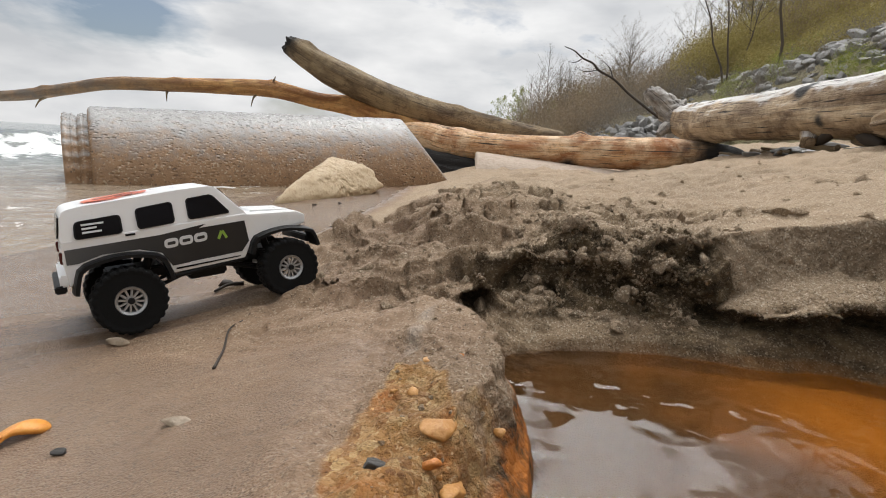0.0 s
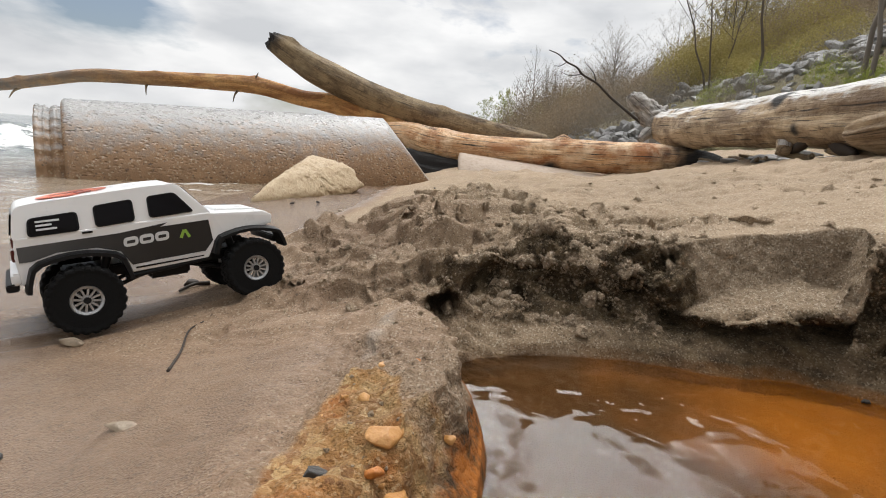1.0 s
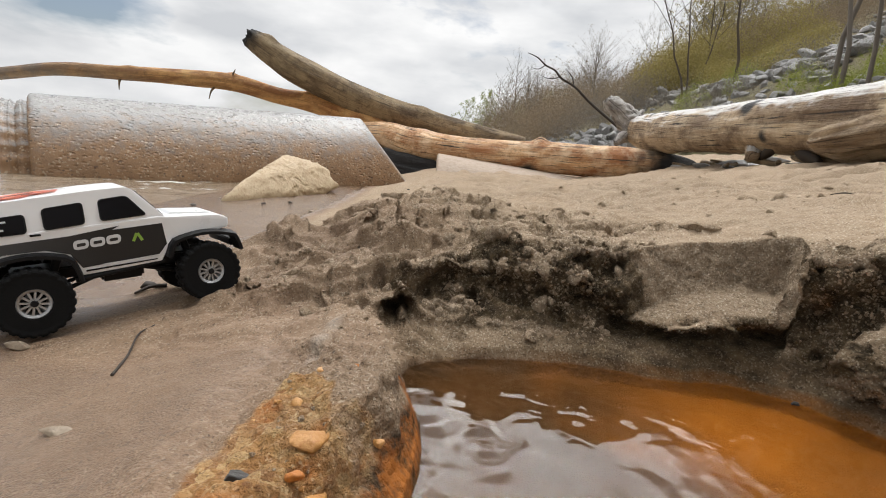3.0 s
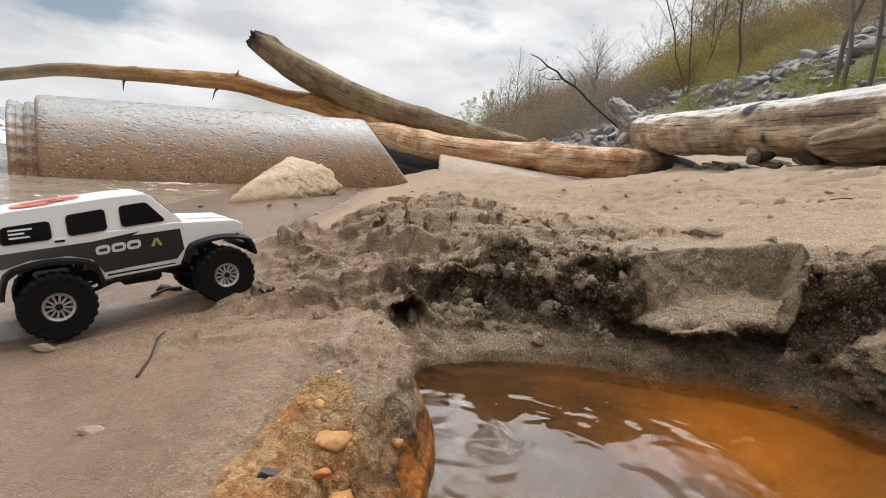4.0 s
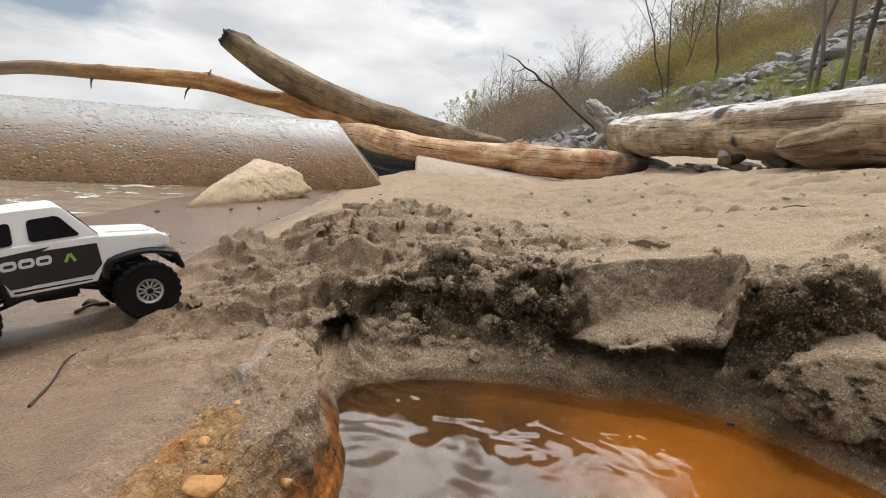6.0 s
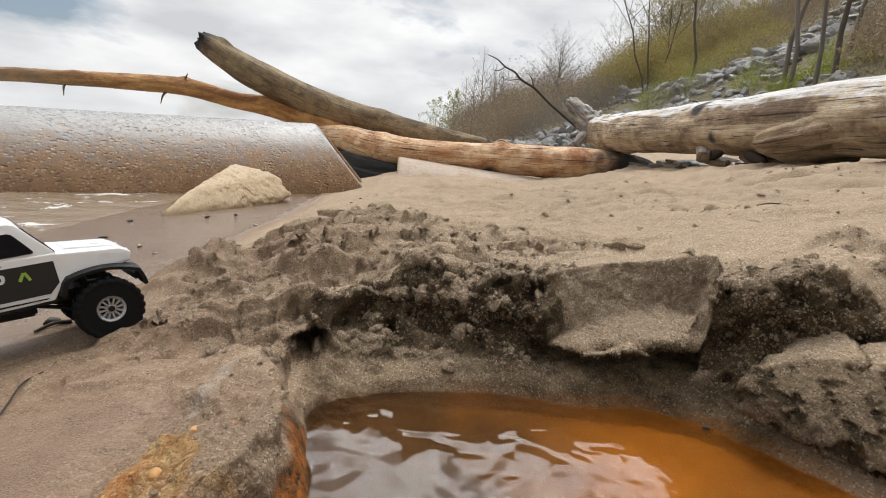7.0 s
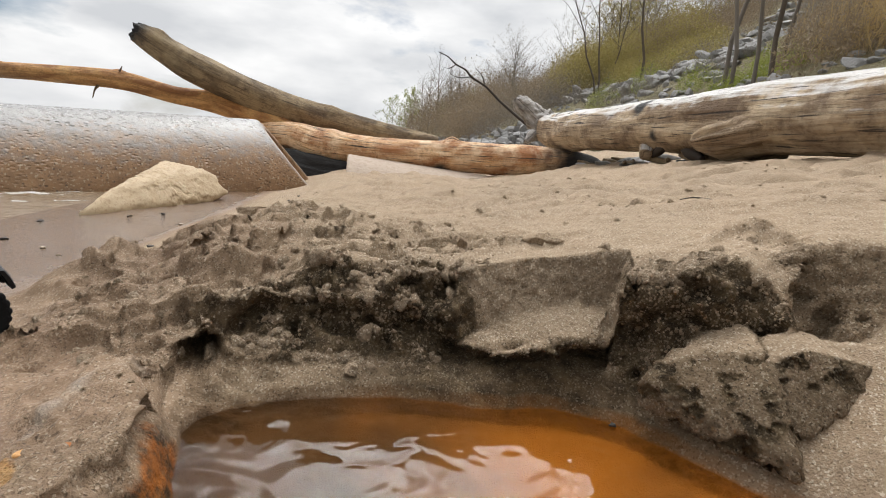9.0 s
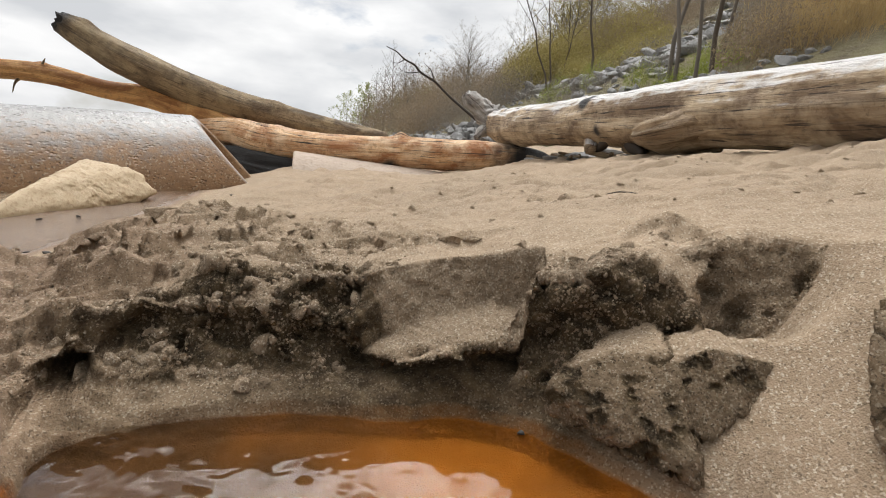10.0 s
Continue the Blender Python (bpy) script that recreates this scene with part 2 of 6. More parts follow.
def sand_material():
    s = Mat("sand")
    wet, iron, crumb, mud, raw_shade = s.attr("wet"), s.attr("iron"), s.attr("crumb"), s.attr("mud"), s.attr("raw_shade")
    grain = s.noise(900, 2, 0.7)
    speck = s.cells(760, output="Color")
    patch = s.noise(9, 5, 0.6)
    mid = s.noise(70, 4, 0.6)
    dry = s.mix(patch, (0.328, 0.237, 0.157), (0.382, 0.290, 0.201))
    dry = s.mix(s.ramp(mid, (0.35, 0.0), (0.7, 0.55)), dry, (0.255, 0.185, 0.118))
    dry = s.mix(s.ramp(s.noise(2.6, 5, 0.65), (0.42, 0.0), (0.66, 0.6)), dry, (0.25, 0.188, 0.128))
    bw = s.t.nodes.new("ShaderNodeRGBToBW")
    s.put(bw.inputs[0], speck)
    damp = s.mix(0.60, dry, (0.152, 0.068, 0.030))
    dark = s.ramp(bw.outputs[0], (0.06, 0.6), (0.30, 0.0))
    light = s.ramp(bw.outputs[0], (0.68, 0.0), (0.9, 0.7))
    dry = s.mix(light, s.mix(dark, dry, (0.07, 0.05, 0.033)), (0.58, 0.50, 0.39))
    damp = s.mix(s.ramp(s.noise(210, 4, 0.65), (0.48, 0.0), (0.66, 0.45)), damp, s.mix(0.5, damp, (0.05, 0.028, 0.014)))
    damp = s.mix(s.math("MULTIPLY", light, 0.45), s.mix(dark, damp, (0.035, 0.026, 0.018)), (0.42, 0.35, 0.25))
    sat = s.mix(0.6, damp, (0.098, 0.061, 0.037))
    # near-black tone for broken damp sand, also painted in as crevice shade
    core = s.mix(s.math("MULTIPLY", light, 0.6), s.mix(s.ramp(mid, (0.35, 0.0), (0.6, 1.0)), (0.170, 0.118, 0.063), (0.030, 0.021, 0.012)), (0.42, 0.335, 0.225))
    w1 = s.math("ADD", wet, s.math("MULTIPLY", s.math("SUBTRACT", s.noise(14, 5, 0.6), 0.5), 0.45))
    # mask of broken damp sand together with the shade painted in recesses
    fresh_shade = s.math("ADD", raw_shade, s.math("MULTIPLY", s.math("SUBTRACT", s.noise(30, 5, 0.65), 0.5), 0.6))
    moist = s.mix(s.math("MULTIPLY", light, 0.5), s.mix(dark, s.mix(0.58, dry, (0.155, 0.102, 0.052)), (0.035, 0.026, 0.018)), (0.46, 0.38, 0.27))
    col = s.mix(s.ramp(fresh_shade, (0.2, 0.0), (0.85, 0.9)), dry, moist)
    col = s.mix(s.ramp(fresh_shade, (0.72, 0.0), (1.08, 0.85)), col, core)
    col = s.mix(s.ramp(w1, (0.3, 0.0), (0.62, 0.82)), col, damp)
    col = s.mix(s.ramp(w1, (0.6, 0.0), (0.9, 0.8)), col, sat)
    peb = s.cells(150, output="Color")
    pbw = s.t.nodes.new("ShaderNodeRGBToBW")
    s.put(pbw.inputs[0], peb)
    ore = s.ramp(pbw.outputs[0], (0.12, (0.22, 0.095, 0.028)), (0.35, (0.31, 0.15, 0.045)), (0.6, (0.36, 0.195, 0.068)), (0.85, (0.43, 0.275, 0.12)))
    ore = s.mix(s.ramp(s.noise(34, 5, 0.65), (0.42, 0.0), (0.62, 0.5)), ore, s.mix(s.noise(160, 3, 0.7), (0.17, 0.092, 0.042), (0.30, 0.18, 0.085)))
    ore = s.mix(s.ramp(s.noise(24, 4, 0.6), (0.54, 0.0), (0.68, 0.8)), ore, (0.36, 0.12, 0.022))
    ore = s.mix(s.math("MULTIPLY", light, 0.5), s.mix(s.math("MULTIPLY", dark, 0.8), ore, (0.06, 0.035, 0.018)), (0.62, 0.47, 0.28))
    col = s.mix(s.ramp(s.math("ADD", iron, s.math("MULTIPLY", s.math("SUBTRACT", s.noise(45, 5, 0.65), 0.5), 0.7)), (0.38, 0.0), (0.62, 0.92)), col, ore)
    crust = s.mix(s.ramp(s.noise(60, 4, 0.65), (0.40, 0.0), (0.60, 1.0)), (0.035, 0.020, 0.010), (0.33, 0.105, 0.016))
    col = s.mix(s.ramp(s.math("ADD", s.attr("rust"), s.math("MULTIPLY", s.math("SUBTRACT", s.noise(50, 5, 0.65), 0.5), 0.9)), (0.40, 0.0), (0.70, 0.9)), col, crust)
    col = s.mix(s.math("MULTIPLY", s.attr("salt"), 0.22), col, (0.60, 0.56, 0.50))
    silt = s.mix(s.noise(11, 4, 0.6), (0.30, 0.105, 0.013), (0.48, 0.185, 0.026))
    silt = s.mix(s.ramp(s.noise(6, 3, 0.5), (0.45, 0.0), (0.65, 0.6)), silt, (0.16, 0.075, 0.025))
    silt = s.mix(s.math("MULTIPLY", s.attr("peat"), 0.85), silt, s.mix(s.noise(16, 4, 0.6), (0.036, 0.026, 0.016), (0.085, 0.054, 0.028)))
    col = s.mix(s.ramp(s.math("ADD", mud, s.math("MULTIPLY", s.math("SUBTRACT", s.noise(20, 4, 0.6), 0.5), 0.5)), (0.3, 0.0), (0.7, 1.0)), col, silt)
    rough = s.ramp(w1, (0.35, 0.92), (0.60, 0.66), (0.80, 0.36), (1.0, 0.14))
    fine = s.bump(grain, 0.0012, s.ramp(w1, (0.5, 0.9), (0.95, 0.4)))
    fine = s.bump(s.cells(700), 0.0010, s.ramp(s.noise(40, 3, 0.6), (0.4, 0.2), (0.65, 0.8)), under=fine)
    peb_h = s.bump(s.ramp(s.cells(150), (0.0, 1.0), (0.7, 0.0)), 0.0026, s.ramp(iron, (0.3, 0.0), (0.7, 0.6)), under=fine)
    rubble = s.bump(s.noise(240, 4, 0.7), 0.006, s.ramp(crumb, (0.1, 0.12), (0.7, 1.0)), under=peb_h)
    chunk = s.bump(s.noise(130, 6, 0.72, distort=0.6), 0.012, s.ramp(raw_shade, (0.3, 0.0), (0.8, 0.9)), under=rubble)
    return s.set(col, rough, normal=chunk, Specular_IOR_Level=s.ramp(w1, (0.4, 0.12), (0.7, 0.3), (0.9, 0.5)))


def puddle_material():
    """Clear calm water with slow rounded ripples."""
    s = Mat("puddle_water")
    slow = s.bump(s.noise(19, 1, 0.4, vec=s.coord("Object", (1.0, 1.2, 1.0)), distort=0.9), 0.0036, 0.6)
    quick = s.bump(s.noise(40, 1, 0.45, distort=0.6), 0.0017, s.ramp(s.noise(6, 2, 0.5), (0.36, 0.2), (0.62, 0.9)), under=slow)
    return s.set((0.95, 0.86, 0.70), 0.0, normal=quick, Transmission_Weight=1.0, IOR=1.33)


def sea_material():
    s = Mat("sea_water")
    swell = s.bump(s.noise(5, 2, 0.45, vec=s.coord("Object", (1.0, 1.8, 1.0)), distort=0.6), 0.03, 0.55)
    fo = s.math("ADD", s.attr("foam"), s.math("MULTIPLY", s.math("SUBTRACT", s.noise(7, 8, 0.72, distort=0.5), 0.5), 1.5))
    k = s.ramp(fo, (0.42, 0.0), (0.58, 1.0))
    silty = s.mix(s.attr("shoal"), (0.20, 0.215, 0.20), s.mix(s.noise(3, 4, 0.6), (0.20, 0.145, 0.095), (0.27, 0.205, 0.14)))
    return s.set(s.mix(k, silty, (0.80, 0.81, 0.80)), s.ramp(k, (0.0, 0.08), (1.0, 0.75)), normal=s.bump(s.noise(26, 5, 0.65), 0.02, 0.6, under=swell), IOR=1.33)


def wood_material(name, pale, mid, dark, grey=0.0, wet=0.0, crack=0.5):
    s = Mat(name)
    fib = s.noise(3.2, 8, 0.68, vec=s.coord("UV", (30, 2.2, 1)), distort=0.6)
    big = s.noise(1.5, 5, 0.6, vec=s.coord("UV", (3, 2.5, 1)), distort=0.8)
    crk = s.noise(2.2, 5, 0.6, vec=s.coord("UV", (26, 1.6, 1)), distort=0.4)
    blot = s.noise(7, 6, 0.6)
    col = s.mix(s.ramp(fib, (0.38, 0.0), (0.62, 1.0)), mid, pale)
    col = s.mix(s.ramp(big, (0.40, 0.0), (0.60, 0.95)), col, dark)
    col = s.mix(s.ramp(s.noise(38, 5, 0.7), (0.52, 0.0), (0.70, 0.6)), col, tuple(0.5 * v for v in dark))
    col = s.mix(s.ramp(blot, (0.50, 0.0), (0.66, 0.75)), col, pale)
    geo = s.t.nodes.new("ShaderNodeNewGeometry")
    sep = s.t.nodes.new("ShaderNodeSeparateXYZ")
    s.put(sep.inputs[0], geo.outputs["Normal"])
    if grey:
        g = s.math("ADD", sep.outputs[2], s.math("MULTIPLY", s.math("SUBTRACT", s.noise(9, 6, 0.65), 0.5), 1.3))
        col = s.mix(s.ramp(g, (0.42, 0.0), (0.75, grey)), col, (0.66, 0.64, 0.61))
    split = s.ramp(crk, (0.36, 1.0), (0.42, 0.0))
    col = s.mix(s.math("MULTIPLY", split, crack), col, (0.045, 0.03, 0.02))
    col = s.mix(s.math("MULTIPLY", s.attr("weather"), s.ramp(s.noise(12, 4, 0.6), (0.3, 0.5), (0.6, 1.0))), col, s.mix(fib, (0.13, 0.10, 0.075), (0.26, 0.21, 0.165)))
    char = s.attr("char")
    col = s.mix(char, col, (0.012, 0.010, 0.009))
    nm = s.bump(fib, 0.02, 0.7)
    nm = s.bump(split, 0.02, -0.9, under=nm)
    nm = s.bump(s.noise(45, 5, 0.65), 0.012, 0.6, under=nm)
    return s.set(col, s.ramp(fib, (0.2, 0.85 - wet), (0.8, 0.6 - wet)), normal=nm)


def concrete_material():
    s = Mat("wet_concrete")
    big, mid, fine = s.noise(3, 5, 0.6), s.noise(26, 6, 0.65), s.noise(160, 3, 0.7)
    agg = s.cells(190, output="Color")
    bw = s.t.nodes.new("ShaderNodeRGBToBW")
    s.put(bw.inputs[0], agg)
    col = s.mix(big, (0.255, 0.140, 0.064), (0.33, 0.20, 0.105))
    col = s.mix(s.ramp(mid, (0.4, 0.0), (0.7, 0.6)), col, (0.15, 0.09, 0.05))
    col = s.mix(s.ramp(bw.outputs[0], (0.78, 0.0), (0.86, 0.7)), col, (0.45, 0.36, 0.25))
    col = s.mix(s.ramp(bw.outputs[0], (0.1, 0.8), (0.18, 0.0)), col, (0.09, 0.055, 0.035))
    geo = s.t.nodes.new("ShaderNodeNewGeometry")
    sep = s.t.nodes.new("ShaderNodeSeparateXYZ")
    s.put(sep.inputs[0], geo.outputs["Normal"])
    # upward faces coloured paler grey, the sheen of the sky painted in
    sky_sheen = s.math("ADD", sep.outputs[2], s.math("MULTIPLY", s.math("SUBTRACT", mid, 0.5), 0.8))
    k = s.ramp(sky_sheen, (0.42, 0.0), (0.85, 0.95))
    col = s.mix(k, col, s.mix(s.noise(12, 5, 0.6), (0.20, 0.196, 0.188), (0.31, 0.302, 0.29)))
    pits = s.cells(62, vec=s.coord("Object", (0.75, 1, 1.3)))
    nm = s.bump(s.ramp(pits, (0.1, 0.0), (0.4, 1.0)), 0.012, s.ramp(s.noise(7, 4, 0.6), (0.4, 0.14), (0.65, 0.58)))
    nm = s.bump(mid, 0.012, 0.16, under=nm)
    nm = s.bump(fine, 0.003, 0.5, under=nm)
    return s.set(col, s.mix(k, s.ramp(mid, (0.35, 0.35), (0.7, 0.65)), s.ramp(mid, (0.35, 0.2), (0.7, 0.42))), normal=nm)


def rock_material(name, a, b, c, scale=12.0, rough=0.7):
    s = Mat(name)
    n1, n2 = s.noise(scale, 6, 0.62), s.noise(scale * 5, 5, 0.65)
    col = s.mix(n1, a, b)
    col = s.mix(s.ramp(n2, (0.5, 0.0), (0.72, 0.8)), col, c)
    col = s.mix(s.math("MULTIPLY", s.random(), 0.35), col, c)
    nm = s.bump(n2, 0.06 / scale, 0.7, under=s.bump(n1, 0.2 / scale, 0.6))
    return s.set(col, rough, normal=nm)


def plain_material(name, color, rough=0.5, metal=0.0, grain=0.0, scale=300, coat=0.0):
    s = Mat(name)
    n = s.noise(scale, 4, 0.6)
    dark = tuple(v * (1 - 0.3 * grain) for v in color)
    return s.set(s.mix(n, dark, color), s.ramp(n, (0.2, max(0.05, rough - 0.1)), (0.8, min(1, rough + 0.1))), metal, s.bump(n, 0.0004, grain), Coat_Weight=coat, Specular_IOR_Level=0.2 if max(color) < 0.02 else 0.5)


def leaf_material(name, a, b):
    s = Mat(name)
    n = s.noise(0.9, 3, 0.6)
    geo = s.t.nodes.new("ShaderNodeNewGeometry")
    col = s.mix(geo.outputs["Random Per Island"], a, b)
    col = s.mix(s.math("MULTIPLY", n, 0.5), col, tuple(v * 0.5 for v in a))
    m = s.set(col, 0.75)
    tl = s.t.nodes.new("ShaderNodeBsdfTranslucent")
    s.put(tl.inputs["Color"], col)
    mx = s.t.nodes.new("ShaderNodeMixShader")
    mx.inputs[0].default_value = 0.35
    s.t.links.new(s.bsdf.outputs[0], mx.inputs[1])
    s.t.links.new(tl.outputs[0], mx.inputs[2])
    s.t.links.new(mx.outputs[0], s.out.inputs["Surface"])
    return m


def hill_material():
    s = Mat("hillside_soil")
    n1, n2, n3 = s.noise(0.35, 5, 0.6), s.noise(2.2, 6, 0.7), s.noise(9, 5, 0.7)
    col = s.mix(s.ramp(n1, (0.35, 0.0), (0.65, 1.0)), (0.17, 0.135, 0.075), (0.20, 0.18, 0.075))
    col = s.mix(s.ramp(n2, (0.45, 0.0), (0.7, 0.8)), col, (0.11, 0.08, 0.045))
    col = s.mix(s.ramp(n3, (0.55, 0.0), (0.75, 0.6)), col, (0.25, 0.20, 0.11))
    return s.set(col, 0.95, normal=s.bump(n3, 0.25, 0.9))


M_SAND = sand_material()
M_PUDDLE = puddle_material()
M_SEA = sea_material()
M_CONCRETE = concrete_material()
M_LOG_DARK = wood_material("weathered_brown_wood", (0.40, 0.30, 0.17), (0.25, 0.17, 0.095), (0.11, 0.07, 0.036), crack=0.7)
M_LOG_ORANGE = wood_material("stripped_orange_wood", (0.74, 0.44, 0.18), (0.62, 0.30, 0.09), (0.32, 0.13, 0.04), crack=0.4)
M_LOG_TAN = wood_material("split_tan_wood", (0.84, 0.64, 0.42), (0.66, 0.35, 0.14), (0.36, 0.14, 0.045), crack=1.0)
M_LOG_GREY = wood_material("sunbleached_log_wood", (0.60, 0.47, 0.31), (0.40, 0.28, 0.165), (0.16, 0.10, 0.055), grey=0.95, crack=1.0)
M_LOG_ASH = wood_material("ash_grey_wood", (0.50, 0.47, 0.43), (0.30, 0.27, 0.235), (0.10, 0.08, 0.065), grey=0.5, crack=0.95)
M_LOG_LIMB = wood_material("brown_limb_wood", (0.52, 0.39, 0.25), (0.36, 0.25, 0.145), (0.16, 0.10, 0.055), crack=1.0)
M_STONE = rock_material("cream_stone", (0.38, 0.27, 0.145), (0.60, 0.49, 0.33), (0.24, 0.135, 0.06), 26)
M_RIPRAP = rock_material("grey_riprap", (0.24, 0.235, 0.225), (0.36, 0.35, 0.335), (0.14, 0.135, 0.13), 3.5)
M_HILL = hill_material()
M_TWIG = plain_material("dark_twig", (0.035, 0.024, 0.016), 0.7, grain=0.8, scale=400)
M_BARK = plain_material("bare_bark", (0.12, 0.095, 0.07), 0.9, grain=1.0, scale=12)
M_CONCRETE_PALE = rock_material("sandy_pale_concrete", (0.42, 0.33, 0.26), (0.50, 0.41, 0.33), (0.34, 0.26, 0.19), 9, 0.85)
M_BARK_GREY = plain_material("grey_bark", (0.17, 0.145, 0.12), 0.9, grain=1.0, scale=12)
M_LEAF_YELLOW = leaf_material("budding_leaves", (0.30, 0.24, 0.07), (0.42, 0.35, 0.13))
M_LEAF_GREEN = leaf_material("spring_green_leaves", (0.22, 0.26, 0.04), (0.36, 0.38, 0.09))
M_LEAF_BROWN = leaf_material("dry_brown_scrub", (0.24, 0.18, 0.115), (0.36, 0.28, 0.185))
M_SCRUB_GREY = leaf_material("bare_grey_scrub", (0.17, 0.145, 0.115), (0.29, 0.255, 0.21))
M_REED = leaf_material("dry_reed", (0.42, 0.28, 0.11), (0.55, 0.42, 0.21))


# ---- the ground: beach, sand bank, puddle basin, sea bed ----
BASIN = [(0.066, 0.10), (0.074, 0.20), (0.082, 0.28), (0.085, 0.32), (0.076, 0.374), (0.066, 0.42), (0.095, 0.447), (0.141, 0.460), (0.19, 0.468), (0.25, 0.466),
         (0.30, 0.449), (0.345, 0.447), (0.372, 0.438), (0.405, 0.420), (0.425, 0.385), (0.450, 0.345), (0.475, 0.315), (0.50, 0.28), (0.52, 0.18), (0.48, 0.02),
         (0.30, -0.14), (0.12, -0.12)]
BASIN = [(0.75 * a + 0.25 * c, 0.75 * b + 0.25 * d) if k == 0 else (0.25 * a + 0.75 * c, 0.25 * b + 0.75 * d) for (a, b), (c, d) in zip(BASIN, BASIN[1:] + BASIN[:1]) for k in (0, 1)]
PRINT = [(0.226, 0.530), (0.246, 0.486), (0.276, 0.425), (0.31, 0.420), (0.37, 0.420), (0.400, 0.440), (0.415, 0.466), (0.447, 0.528), (0.40, 0.550), (0.35, 0.543), (0.286, 0.527)]
BX = [(-300, -8.0), (-30, -1.5), (-3, -0.4), (-1.2, -0.095), (-0.8, -0.045), (-0.58, -0.016), (-0.45, -0.003), (-0.27, -0.001), (-0.22, 0.0), (-0.115, 0.014), (-0.09, 0.02),
      (0.0, 0.045), (0.04, 0.058), (0.1, 0.068), (0.217, 0.080), (0.28, 0.096), (0.35, 0.110), (0.42, 0.118), (0.515, 0.144), (0.55, 0.155), (0.624, 0.166), (1.0, 0.22),
      (1.6, 0.335), (2.5, 0.46), (4.5, 0.72), (300, 0.9)]


def beach(x, y):
    b = np.interp(x, [p[0] for p in BX], [p[1] for p in BX])
    k = sstep(-0.25, 0.0, x)
    hump = np.interp(y, [0.35, 0.45, 0.57, 0.73, 0.95, 1.6], [-0.006, 0.0, 0.018, 0.036, 0.03, 0.0])
    b = b + k * hump * (1 - sstep(0.08, 0.4, x))
    b = b + 0.05 * pn(x * 0.5, y * 0.55, 0, 54) * np.maximum(sstep(3.0, 5.0, y), sstep(-0.4, -1.5, y)) * sstep(0.5, -0.3, x) * sstep(-4, -1.5, x)
    fall = np.interp(y, [0.7, 4.2], [0.0, 1.0])
    return b - fall * (0.03 + 0.17 * sstep(0.1, 0.9, x)) * sstep(-0.6, 0.0, x)


HOLLOW = [(0.528, 0.404), (0.545, 0.412), (0.560, 0.418), (0.585, 0.406), (0.602, 0.390), (0.585, 0.368), (0.55, 0.368), (0.522, 0.382)]


def plateau(x, y):
    """Height of the beach and of the shoe print pressed into it."""
    wob = (0.004 + 0.018 * sstep(0.32, 0.26, x)) * pn(x * 38, y * 38, 0, 2) + 0.004 * pn(x * 90, y * 90, 0, 5)
    edge = poly_distance(x, y, PRINT) + wob + 0.008 * pn(x * 19, y * 19, 0, 8)
    slant = np.interp(x, [0.38, 0.42], [0.028, 0.014])
    inside = np.clip((0.004 - edge) / slant, 0, 1)
    inside = 0.7 * inside + 0.3 * sstep(0, 1, inside)
    inside = np.maximum(inside, sstep(0.004, -0.006, edge) * sstep(0.475, 0.455, y))
    floor = np.clip(0.049 + 0.19 * (x - 0.305) + 0.04 * (y - 0.459), 0.044, 0.070) + 0.002 * np.sin(40 * x) + 0.030 * sstep(0.262, 0.232, x + 0.02 * pn(x * 30, y * 30, 0, 9)) * sstep(0.452, 0.48, y)
    return beach(x, y) * (1 - inside) + floor * inside


def terrain(x, y):
    """Height of the ground, without its small relief."""
    top = plateau(x, y)
    wob = (0.004 + 0.018 * sstep(0.32, 0.26, x)) * pn(x * 38, y * 38, 0, 2) + 0.004 * pn(x * 90, y * 90, 0, 5)
    d = poly_distance(x + 0.006 * pn(x * 30, y * 30, 0, 3), y + 0.009 * pn(x * 26, y * 26, 4.0, 4), BASIN)
    ang = np.degrees(np.arctan2(y - 0.33, x - 0.22)) % 360
    w = np.interp(ang, [0, 8, 19, 40, 58, 75, 98, 128, 149, 165, 200, 270, 320, 349, 360], [0.13, 0.12, 0.055, 0.014, 0.014, 0.05, 0.062, 0.09, 0.05, 0.022, 0.022, 0.25, 0.2, 0.16, 0.13])
    k = np.clip(d / w, 0, 1)
    rise = k ** np.interp(ang, [0, 19, 40, 75, 98, 128, 149, 165, 360], [0.9, 1.1, 1.0, 1.0, 1.15, 1.5, 1.0, 0.8, 0.9])
    rise = rise * rise * (3 - 2 * rise)
    toe = np.interp(ang, [50, 68, 146, 156], [0, 1, 1, 0])
    rise = rise * (1 - toe) + toe * np.interp(k + 0.28 * fbm(x * 17, y * 17, 0, 3, 6) * sstep(0.05, 0.35, k) * sstep(1, 0.8, k), [0, 0.42, 0.55, 0.60, 0.80, 1], [0, 0.27, 0.40, 0.5, 0.92, 1])
    out = 0.010 + (top - 0.010) * rise
    slide = np.minimum(top, 0.010 + 0.93 * d)
    g = np.interp(ang, [0, 9, 21, 300, 335, 360], [1, 1, 0, 0, 1, 1])
    out = out * (1 - g) + slide * g
    cave = poly_distance(x, y, HOLLOW) + wob + 0.012 * pn(x * 26, y * 26, 0, 7)
    out = out - np.maximum(out - 0.078 - 0.25 * np.maximum(x - 0.555, 0), 0) * sstep(0.004 + 0.036 * sstep(0.545, 0.585, x), -0.006 - 0.012 * sstep(0.545, 0.585, x), cave)
    m = np.clip(-d, 0, 1)
    sharp = np.interp(ang, [0, 140, 150, 210, 220, 360], [0.012, 0.009, 0.004, 0.004, 0.02, 0.012])
    inn = 0.010 - 0.018 * (1 - np.exp(-m / sharp)) - 0.024 * sstep(0.0, 0.1, m)
    return np.where(d > 0, out, inn)


